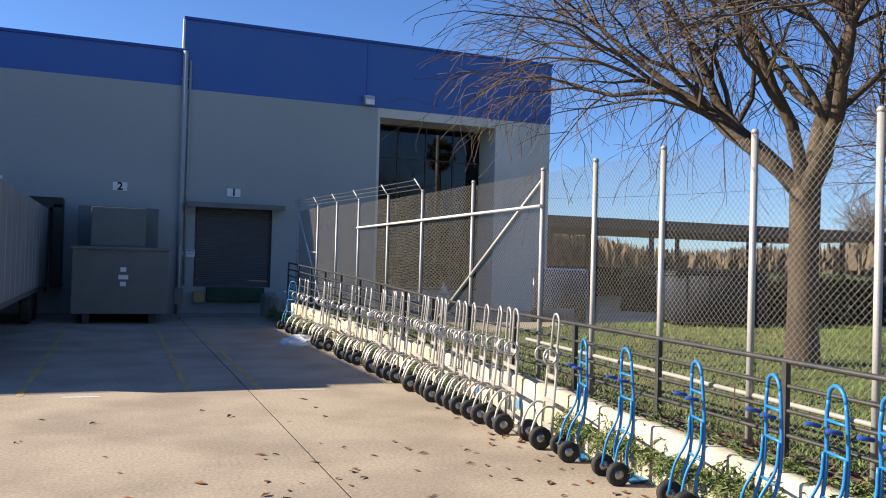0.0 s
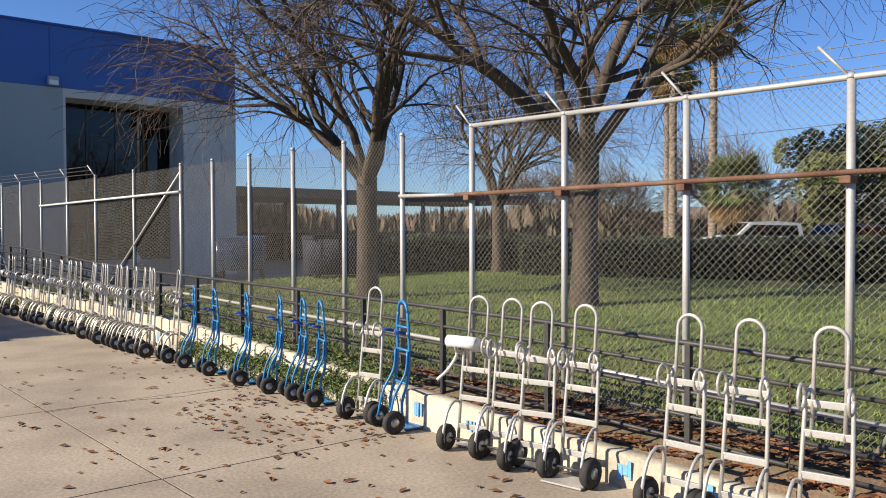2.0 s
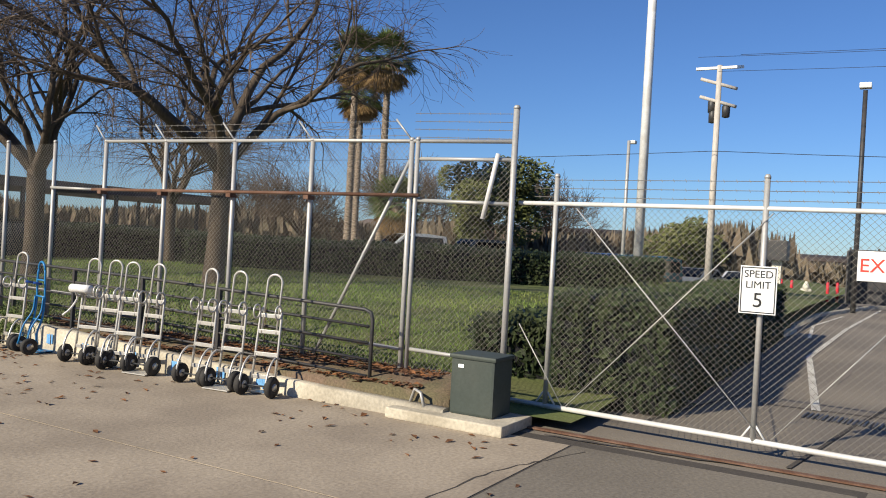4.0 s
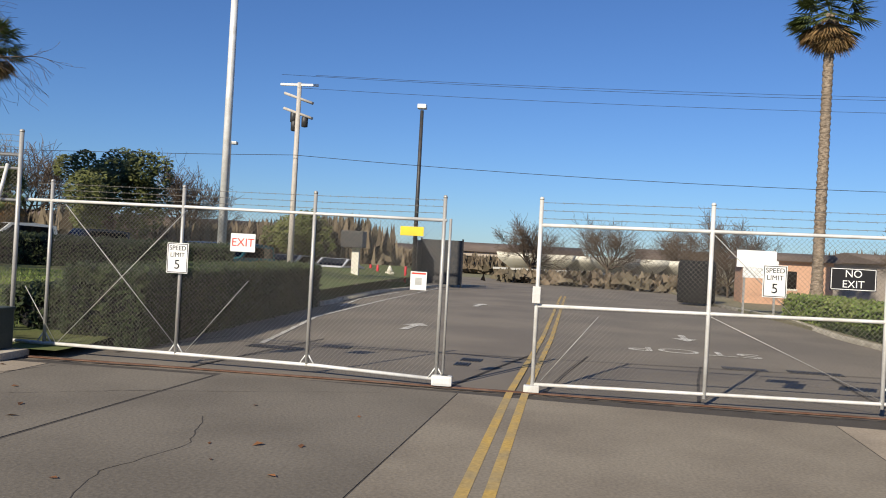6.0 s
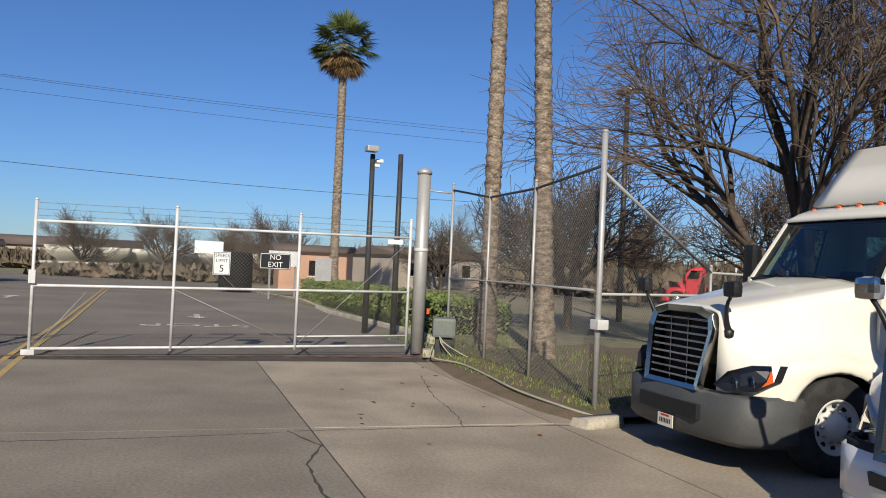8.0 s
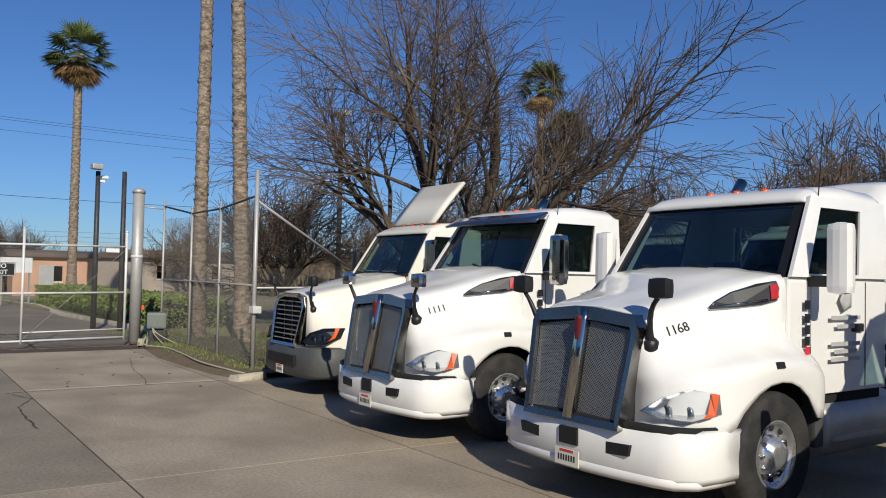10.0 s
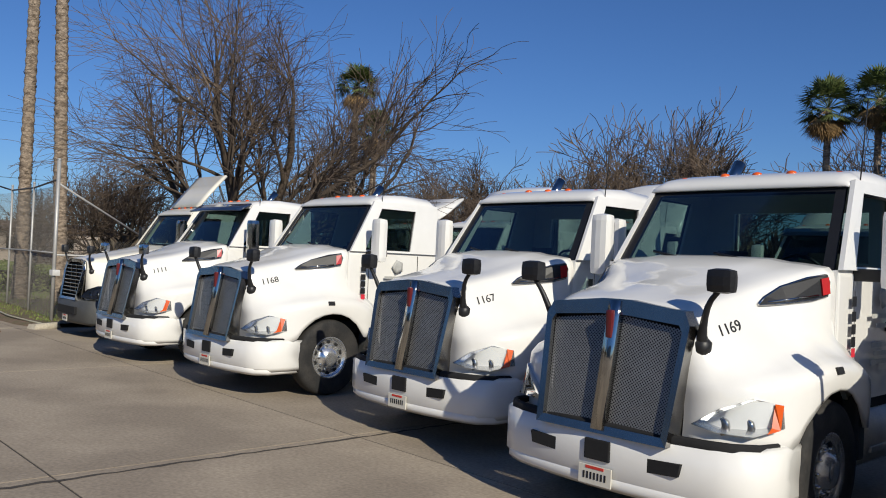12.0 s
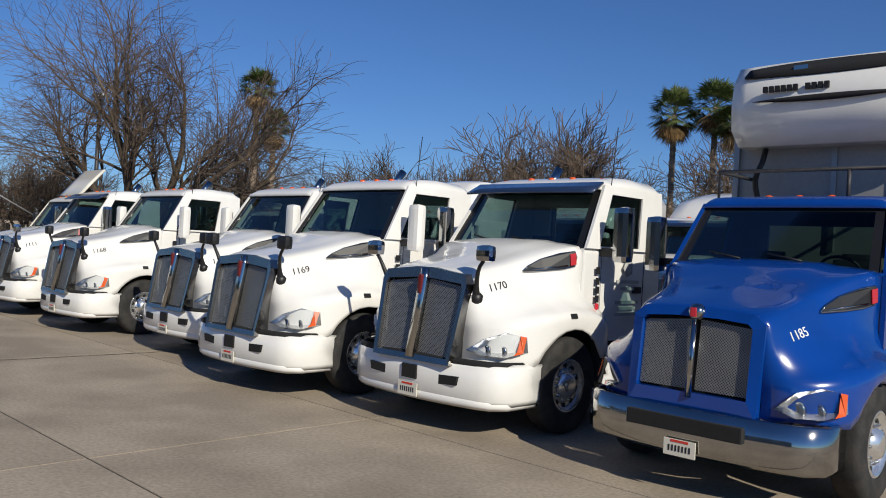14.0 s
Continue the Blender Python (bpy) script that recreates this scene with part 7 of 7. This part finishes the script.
def hedge(x0, y0, x1, y1, h, w, seed, label, n, mat=HEDGE, z=0.0):
    """A clipped hedge: a near-black core that paints the inner shade, under a coat of small leaves."""
    rr = random.Random(seed)
    d = Vector((x1 - x0, y1 - y0, 0))
    L = d.length
    d.normalize()
    s = Vector((-d.y, d.x, 0))
    t = thing("hedge", label, "hedge", pose(0, 0, 0))
    bm = bmesh.new()
    rows = []
    for k in range(int(L / .5) + 1):
        c = Vector((x0, y0, z)) + d * min(k * .5, L)
        hh = h * (.9 + .06 * noise.noise((c.x * .7, c.y * .7, 1)))
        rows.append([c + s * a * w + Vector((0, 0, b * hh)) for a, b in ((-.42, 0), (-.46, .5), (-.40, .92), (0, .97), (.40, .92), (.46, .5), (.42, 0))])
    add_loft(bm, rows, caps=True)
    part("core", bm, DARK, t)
    bm = bmesh.new()
    for k in range(n):
        f, q = rr.random(), rr.random()
        c = Vector((x0, y0, z)) + d * f * L
        hh = h * (1 + .08 * noise.noise((c.x * .7, c.y * .7, 1)))
        if q > .92:
            e = Vector((x0, y0, z)) if rr.random() < .5 else Vector((x1, y1, z))
            p = e + d * rr.gauss(0, .05) + s * w * rr.uniform(-.5, .5) + Vector((0, 0, hh * rr.random()))
        elif q < .42:
            p = c + s * w * rr.uniform(-.5, .5) + Vector((0, 0, hh + rr.gauss(-.03, .05)))
        else:
            p = c + s * w * (.5 if rr.random() < .5 else -.5) * rr.gauss(1, .06) + Vector((0, 0, hh * rr.random()))
        a = Vector((rr.gauss(0, 1), rr.gauss(0, 1), rr.gauss(0, 1))).normalized() * rr.uniform(.045, .085)
        b = a.orthogonal().normalized() * a.length * .55
        bm.faces.new([bm.verts.new(v) for v in (p - a, p + b, p + a, p - b)])
    tagged(part("leaves", bm, mat, t), kind="stuff")
    return t


hedge(6.9, -7.0, 20.3, -6.6, 1.38, 1.5, 1, "dark clipped hedge beside the drive", 45000)
hedge(7.2, -5.9, 24, -4.6, .95, 2.0, 2, "dark clipped hedge beside the drive", 40000)
hedge(16.5, 10.5, 22, -3.5, 1.05, 2.2, 3, "dark hedge closing the lawn", 30000, z=.82)
hedge(20.5, 29.5, 26, 24, 1.9, 1.6, 4, "dark hedge closing the lawn", 9000, z=.1)
hedge(13.3, 14.3, 18.6, 12.1, 1.12, 1.3, 7, "dark hedge closing the lawn", 14000, z=.8)
hedge(9.5, -25.9, 30, -26.6, 1.05, 2.2, 5, "low green shrubs beyond the drive kerb", 20000, JUNIPER)
hedge(13, -24.9, 24, -25.4, .35, .6, 6, "low shrubs along the drive kerb", 3000)

# ---- beyond the gate ----
def kerb(pts, label, h=.13, w=.18, z=0):
    bm = bmesh.new()
    rows = []
    for i, p in enumerate(pts):
        q, r = pts[min(i + 1, len(pts) - 1)], pts[max(i - 1, 0)]
        a = math.atan2(q[1] - r[1], q[0] - r[0])
        nx, ny = -math.sin(a), math.cos(a)
        rows.append([(p[0] + nx * s, p[1] + ny * s, z + e) for s, e in ((0, -.05), (0, h - .02), (.02, h), (w, h), (w, -.05))])
    add_loft(bm, rows, caps=True)
    tagged(bm_object("kerb", bm, KERB_CREAM), label, "kerb", kind="structure")


kerb([(20.3, -7.4), (22.5, -7.5), (24.4, -7.3)], "pale concrete kerb at the hedge end")
kerb([(24.2, -7.3), (31.5, -7.3), (41.5, -8.6), (45, -9.9), (46, -11.5)], "pale concrete kerb along the drive")
kerb([(45, -23.6), (29, -25.3), (20, -24.3), (10.3, -24.5), (8, -24.0)], "pale concrete kerb along the drive")
sheet("verge", 20.5, -7.2, 44, 6, .1, LAWN, "grass verge at the kerb", "verge")


def lamp_post(x, y, h, r, mat, label, heads, z=0):
    t = thing("lamp_post", label, "lamp post", pose(x, y, z))
    part("pole", tube_bm([(0, 0, 0), (0, 0, h)], [r, r * .8], 10), mat, t)
    for hx, hy, hz, w, m2 in heads:
        part("lamp_head", box_bm(hx - w, hy - w, hz - w * .5, hx + w, hy + w, hz + w * .5, w * .2), m2, t)
    return t


lamp_post(36.5, -8.15, 9.7, .12, DARK_STEEL, "tall black lamp post with a white head", [(0, 0, 9.9, .24, WHITE_STEEL)])
lamp_post(16.4, -35.6, 9.4, .13, DARK_STEEL, "tall black lamp post with twin heads", [(-.3, 0, 9.6, .22, STEEL), (.3, 0, 9.6, .22, DARK_STEEL)])
lamp_post(10.95, -23.1, 5.2, .09, DARK_STEEL, "black post with a flood lamp and cameras", [(-.2, .1, 5.32, .17, STEEL), (.05, -.22, 5.02, .1, SIGN_WHITE), (.05, -.14, 4.88, .08, SIGN_WHITE)])
lamp_post(10.42, -23.78, 5.2, .09, DARK_STEEL, "plain black steel post by the drive", [])
lamp_post(33.2, 1.2, 7.2, .09, STEEL, "grey street lamp with a short arm", [(.6, 0, 7.2, .15, STEEL)])
lamp_post(24.6, -2.07, 16.0, .17, WHITE_STEEL, "very tall white steel flag pole", [])
up = thing("utility_pole", "wooden utility pole with cross arms and transformers", "utility pole", pose(29.7, -3.38, -.3))
part("pole", tube_bm([(0, 0, 0), (0, 0, 9.9)], [.15, .1], 10), WOOD_POLE, up)
part("cross_arm", box_bm(-.06, -.9, 9.75, .06, .9, 9.85), WHITE_STEEL, up)
for z in (9.2, 8.5):
    part("cross_arm", tube_bm([(0, -.7, z - .25), (0, .7, z + .2)], .07, 6), WOOD_POLE, up)
for z, y in ((8.3, .25), (8.1, -.3), (7.9, .2)):
    part("transformer", lathe_bm([(.05, -.25), (.15, -.22), (.16, .2), (.08, .28)], (.12, y, z), "z", 12), DARK_STEEL, up)
wires = thing("power_line", "thin overhead power lines across the sky", "power line")
for a, b, sag, r in (((29.4, -3.36, 6.2), (30, 60, 7.5), .8, .012), ((29.4, -3.36, 6.2), (30, -60, 7.0), .9, .012), ((29.4, -4.2, 9.9), (28, -70, 11), .8, .008), ((29.4, -2.6, 9.9), (28, -69, 10.6), .8, .008), ((29.4, -3.4, 9.3), (28, -68, 10.2), .8, .008)):
    pts = []
    for k in range(17):
        f = k / 16
        p = Vector(a).lerp(Vector(b), f)
        p.z -= sag * 4 * f * (1 - f)
        pts.append(p)
    part("wire", tube_bm(pts, r, 4), DARK_STEEL, wires)

# hydrant and red guard posts
hy = thing("fire_hydrant", "cream fire hydrant between red guard posts", "hydrant", pose(44.5, -5.4, 0))
part("body", lathe_bm([(.2, 0), (.2, .06), (.13, .1), (.13, .7), (.18, .74), (.18, .8), (.12, .95), (.05, 1.1)], sides=14), WALL_CREAM, hy)
part("outlet", lathe_bm([(.05, -.28), (.09, -.27), (.09, .27), (.05, .28)], (0, 0, .62), "y", 12), WALL_CREAM, hy)
for k, (x, y) in enumerate(((44.2, -4.2), (43.5, -4.8), (44.0, -6.5), (44.8, -6.9))):
    b = thing("guard_post", "red painted steel guard post", "bollard", pose(x, y, 0), "red guard posts")
    part("shaft", lathe_bm([(.08, 0), (.08, 1.05), (.05, 1.12), (.01, 1.13)], sides=12), RED_PAINT, b)
kk = thing("card_reader", "dark card reader kiosk on a pale pillar", "kiosk", pose(36.2, -5.0, 0))
part("pillar", box_bm(-.12, -.2, 0, .12, .2, 2.1, .02), WALL_CREAM, kk)
part("housing", box_bm(-.5, -.45, 2.1, .5, .75, 3.0, .03), DARK_STEEL, kk)
# dark mesh enclosure standing open by the drive
en = thing("screened_gate", "dark screened steel gate standing open by the drive", "gate", pose(43.5, -8.8, 0))
part("screen", box_bm(-.06, -1.3, .15, 0, 1.3, 2.9), DARK_STEEL, en)
part("screen", box_bm(-2.0, 1.25, .15, .0, 1.31, 2.8), DARK_STEEL, en)
for y in (-1.3, 0, 1.3):
    part("post", box_bm(-.05, y - .05, 0, .05, y + .05, 3.0), DARK_STEEL, en)
en2 = thing("screened_gate", "round dark screened bin by the drive kerb", "bin", pose(38.7, -23.4, 0))
part("drum", lathe_bm([(.9, .1), (1.0, .2), (1.0, 2.2), (.9, 2.4)], sides=20), DARK, en2)
board = thing("sign_board", "blank white sign board on two posts", "sign", pose(30.5, -24.6, 0, 0, 0, -80))
part("panel", box_bm(-.8, -.03, 1.7, .8, .03, 2.5, .01), SIGN_WHITE, board)
for x in (-.7, .7):
    part("leg", box_bm(x - .04, .03, 0, x + .04, .1, 2.4), STEEL, board)


def building(name, x, y, w, d, h, roof_h, yaw, wall, label, n_win=5):
    """A far low house or shed: walls, roof, windows and a door."""
    t = thing(name, label, "building", pose(x, y, 0, 0, 0, yaw))
    part("wall", box_bm(-w / 2, -d / 2, 0, w / 2, d / 2, h), wall, t)
    bm = bmesh.new()
    add_loft(bm, [[(-w / 2 - .4, -d / 2 - .4, h), (-w / 2 - .4, 0, h + roof_h), (-w / 2 - .4, d / 2 + .4, h)], [(w / 2 + .4, -d / 2 - .4, h), (w / 2 + .4, 0, h + roof_h), (w / 2 + .4, d / 2 + .4, h)]], caps=True)
    bmesh.ops.contextual_create(bm, geom=[e for e in bm.edges if e.is_boundary])
    part("roof", thick(bm, .12), ROOF_BROWN, t)
    for k in range(n_win):
        xx = -w / 2 + w * (k + .5) / n_win
        for sy in (-1, 1):
            wdw = part("window", box_bm(xx - .5, sy * d / 2 - .04, h * .4, xx + .5, sy * d / 2 + .04, h * .78), DARK_GLASS, t)
            part("window_frame", box_bm(xx - .56, sy * d / 2 - .05, h * .36, xx + .56, sy * d / 2 + .05, h * .4), WALL_CREAM, wdw)
    return t


building("house", 95, -34, 14, 8, 2.6, 1.4, 80, STUCCO, "pale stucco house far beyond the drive")
building("house", 98, -52, 14, 8, 2.6, 1.4, 85, STUCCO, "pale stucco house far beyond the drive")
building("house", 102, -12, 16, 8, 2.6, 1.2, 95, STUCCO, "pale low house far beyond the drive")
building("shed", 44.5, -29.5, 5, 3.2, 2.7, .5, 85, PINK_STUCCO, "small pink stucco shed near the drive", 1)
building("shed", 92, 8, 26, 10, 2.4, .7, 100, STUCCO, "long pale shed beyond the car park", 6)
building("shed", 78, 30, 30, 10, 3.6, .9, 100, STUCCO, "long pale shed beyond the car park", 7)
building("shed", 62, -46, 16, 8, 3.0, .8, 110, STUCCO, "low pale building behind the trees")

# shade shelter behind the lawn
sh = thing("shade_shelter", "long open shelter with a dark flat roof", "shelter", pose(0, 0, 0))
part("roof", box_bm(12.5, 34.8, 4.0, 43, 44, 4.55, .05), ROOF_BROWN, sh)
for x in (13, 19.5, 26, 32.5, 39.5):
    for y in (35.2, 41.5):
        part("post", box_bm(x - .1, y - .1, 0, x + .1, y + .1, 4.0), DARK_STEEL, sh)
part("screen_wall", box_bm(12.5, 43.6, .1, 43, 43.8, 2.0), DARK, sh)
part("slab", box_bm(9.3, 16.8, -.1, 43, 44, .16, .02), PAVING, sh)
tb = thing("picnic_table", "red picnic table under the shelter", "picnic table", pose(16.8, 36.5, .16))
part("tabletop", box_bm(-1.2, -.4, .72, 1.2, .4, .78, .01), RED_PAINT, tb)
for y in (-.7, .7):
    part("bench", box_bm(-1.2, y - .14, .43, 1.2, y + .14, .48, .01), RED_PAINT, tb)
for x in (-.8, .8):
    part("leg", box_bm(x - .04, -.7, 0, x + .04, .7, .06), DARK_STEEL, tb)
    part("leg", box_bm(x - .04, -.05, 0, x + .04, .05, .72), DARK_STEEL, tb)
for x, y, h in ((11.6, 28.6, 1.1), (12.96, 39.43, 1.11), (12.22, 32.98, 1.08)):
    b = thing("standpipe", "pale painted water standpipe with capped outlets beyond the fence", "standpipe", pose(x, y, .16, 0, 0, 25), "water standpipes")
    part("barrel", lathe_bm([(.20, 0), (.20, .05), (.12, .06), (.12, h * .62), (.17, h * .63), (.17, h * .68), (.13, h * .70), (.12, h * .82), (.06, h * .9)], sides=16), WALL_CREAM, b)
    part("bonnet_nut", lathe_bm([(.035, h * .88), (.035, h), (.01, h)], sides=6), WALL_CREAM, b)
    for sx in (-1, 1):
        part("outlet", lathe_bm([(.06, .1), (.06, .2), (.085, .2), (.085, .25), (.03, .27)] if sx > 0 else [(.03, -.27), (.085, -.25), (.085, -.2), (.06, -.2), (.06, -.1)], (0, 0, h * .5), "x", 12), WALL_CREAM, b)
dm = thing("dumpster", "dark blue steel dumpster at the far edge of the lawn", "dumpster", pose(11.9, 13.6, .84, 0, 0, -18))
bm = bmesh.new()
add_loft(bm, [[(-.98, -.62, z), (.98, -.62, z), (.98, .62 + b, z), (-.98, .62 + b, z)] for z, b in ((.1, 0), (.7, .06), (1.12, .1))], closed=True, caps=True)
part("body", bm, BIN_BLUE, dm)
for x in (-.75, -.25, .25, .75):
    part("rib", box_bm(x - .03, -.66, .12, x + .03, -.62, 1.1, .006), BIN_BLUE, dm)
part("rim", box_bm(-1.02, -.67, 1.08, 1.02, .74, 1.13, .01), BIN_BLUE, dm)
for x in (-.5, .5):
    part("lid", box_bm(x - .49, -.68, 1.14, x + .49, .74, 1.18, .015), DARK, dm)
for x in (-.8, .8):
    for y in (-.45, .45):
        part("castor", lathe_bm([(.02, -.03), (.08, -.03), (.08, .03), (.02, .03)], (x, y, .08), "y", 12), RUBBER, dm)
wb = thing("waste_bin", "grey waste bin at the lawn edge", "bin", pose(20.5, 24.5, .16))
part("drum", lathe_bm([(.24, 0), (.28, .05), (.3, .85), (.25, .9)], sides=14), STEEL, wb)


def car(x, y, z, yaw, paint, label, kind="suv"):
    """A parked car in its main parts, a long way off."""
    t = thing("car", label, "car", pose(x, y, z, 0, 0, yaw), "parked cars")
    prof = {"suv": [(-2.4, .5), (-2.4, 1.05), (-2.25, 1.7), (-1.0, 1.8), (.25, 1.75), (.95, 1.15), (2.2, 1.0), (2.4, .75), (2.4, .5)],
            "sedan": [(-2.3, .45), (-2.3, .95), (-1.6, 1.05), (-.9, 1.42), (.2, 1.44), (1.0, 1.0), (2.1, .85), (2.3, .65), (2.3, .45)]}[kind]
    bm = bmesh.new()
    add_loft(bm, [[(a * sx, b * 0 + w, c) for a, c in prof] for w, sx in ((-.9, .97), (-.82, 1), (.82, 1), (.9, .97)) for b in (0,)], caps=True)
    body = part("body", bm, paint, t)
    for s in (-1, 1):
        q = [(-2.1, 1.12), (-2.0, 1.6), (.15, 1.64), (.75, 1.15)] if kind == "suv" else [(-1.4, 1.05), (-.85, 1.36), (.15, 1.37), (.8, 1.03)]
        bm = bmesh.new()
        bm.faces.new([bm.verts.new((a, s * .905, c)) for a, c in q])
        part("side_glass", thick(bm, .01), DARK_GLASS, body)
        for wx in (-1.45, 1.45):
            part("wheel", lathe_bm([(.1, -.1), (.32, -.1), (.34, 0), (.32, .1), (.1, .1)], (wx, s * .8, .34), "y", 16), RUBBER, t)
    bm = bmesh.new()
    q = [(.3, 1.72), (.93, 1.2)] if kind == "suv" else [(.25, 1.42), (.97, 1.03)]
    bm.faces.new([bm.verts.new(p) for p in ((q[0][0], -.75, q[0][1]), (q[0][0], .75, q[0][1]), (q[1][0] + .02, .8, q[1][1]), (q[1][0] + .02, -.8, q[1][1]))])
    part("windscreen", thick(bm, .015), DARK_GLASS, body)
    part("bumper", box_bm(2.3, -.85, .45, 2.45, .85, .65, .03), DARK_STEEL, t)
    return t


car(33.5, 13.4, .7, 150, CAR_WHITE, "white station wagon parked beyond the lawn")
car(14.3, 24.5, .16, 62, CAR_DARK, "dark car parked on the paving by the shelter")
car(37.0, 11.0, .6, 150, CAR_DARK, "dark blue pickup parked beyond the lawn")
car(34.0, 6.8, .4, 160, CAR_WHITE, "white car parked behind the hedge", "sedan")
car(33.6, 2.6, .2, 170, CAR_DARK, "dark minivan parked behind the hedge")
car(30.5, -.4, .2, 170, CAR_TEAL, "dark teal van parked behind the hedge")
car(36.5, -1.2, .1, 170, CAR_GREY, "grey car parked behind the hedge", "sedan")
car(40.0, -3.0, .0, 170, CAR_WHITE, "white car parked beyond the hedge", "sedan")
car(46.0, 6.0, .2, 160, CAR_DARK, "dark car parked in the far row", "sedan")
tractor("truck", "red day-cab truck parked far behind the fence", pose(38.0, -54.0, 0, 0, 0, -40), "", paint=RED_PAINT, door=False, group="far trucks")
far_box = thing("box_trailer", "white box trailer behind the far red truck", "trailer", pose(38.0, -54.0, 0, 0, 0, -40))
part("body", box_bm(-1.28, -15.5, 1.1, 1.28, -5.2, 3.0, .03), WHITE_PAINT, far_box)
part("rail", box_bm(-1.29, -15.5, 1.0, 1.29, -5.2, 1.12), BRUSHED, far_box)
for x in (-.95, .95):
    for y in (-14.2, -13.0):
        part("wheel", lathe_bm([(.1, -.13), (.48, -.13), (.52, 0), (.48, .13), (.1, .13)], (x, y, .52), "x", 16), RUBBER, far_box)
    part("landing_leg", box_bm(x - .05, -8.0, 0, x + .05, -7.9, 1.0), DARK_STEEL, far_box)

# pale farm machines in the far yard
for k in range(9):
    x, y = 78 + (k % 3) * 2.2, -13 - k * 3.2
    mch = thing("farm_trailer", "pale farm hopper trailer in the far yard", "trailer", pose(x, y, 0, 0, 0, 90 + r_.uniform(-20, 20)), "far trailers")
    bm = bmesh.new()
    add_loft(bm, [[(-2.4, -1.1, 2.6), (2.4, -1.1, 2.6), (2.4, 1.1, 2.6), (-2.4, 1.1, 2.6)], [(-2.2, -.9, 1.9), (2.2, -.9, 1.9), (2.2, .9, 1.9), (-2.2, .9, 1.9)], [(-1.0, -.5, 1.0), (1.0, -.5, 1.0), (1.0, .5, 1.0), (-1.0, .5, 1.0)]], closed=True, caps=True)
    part("hopper", bm, WALL_CREAM, mch)
    part("frame", box_bm(-2.6, -.6, .8, 2.8, .6, 1.0), STEEL, mch)
    for s in (-1, 1):
        part("wheel", lathe_bm([(.1, -.12), (.45, -.12), (.48, 0), (.45, .12), (.1, .12)], (-1.2, s * .8, .48), "y", 14), RUBBER, mch)


def brush_belt(pts, h, depth, n, seed, label, mat=FAR_BRUSH):
    """A far belt of bare scrub: many thin upright twigs of uneven height."""
    rr = random.Random(seed)
    bm = bmesh.new()
    for (xa, ya), (xb, yb) in zip(pts, pts[1:]):
        for k in range(n):
            f = rr.random()
            x, y = xa + (xb - xa) * f + rr.gauss(0, depth), ya + (yb - ya) * f + rr.gauss(0, depth)
            hh = h * (.55 + .45 * noise.noise((x * .06, y * .06, 3)) + .25 * rr.random())
            a = rr.uniform(0, 6.28)
            w = rr.uniform(.2, .55)
            dx, dy = math.cos(a) * w, math.sin(a) * w
            z0 = hh * rr.uniform(0, .6)
            bm.faces.new([bm.verts.new(v) for v in ((x - dx, y - dy, z0), (x + dx, y + dy, z0 + rr.uniform(-.2, .2)), (x + dx * .3 + rr.gauss(0, .3), y + dy * .3, z0 + hh * .45))])
    tagged(bm_object("far_scrub", bm, mat), label, "scrub", kind="stuff")


brush_belt([(50, 60), (52, 22), (58, 0)], 5.2, 1.5, 14000, 1, "brown belt of bare scrub beyond the car park")
brush_belt([(110, 10), (115, -20), (110, -60)], 4.2, 2.0, 3500, 2, "brown belt of bare scrub on the skyline")
brush_belt([(90, -50), (50, -58), (10, -66), (-40, -70)], 5.5, 2.5, 11000, 3, "brown belt of bare scrub behind the truck park")
brush_belt([(16, 50), (34, 48), (52, 50)], 4.7, 1.2, 14000, 4, "brown belt of bare scrub behind the shelter")
brush_belt([(56, -30), (62, -12)], 1.6, 1.0, 1200, 5, "low brown scrub along the street")

brush_belt([(86, 2), (88, -25), (84, -50)], 3.0, .8, 5000, 6, "low brown scrub behind the far trailers")
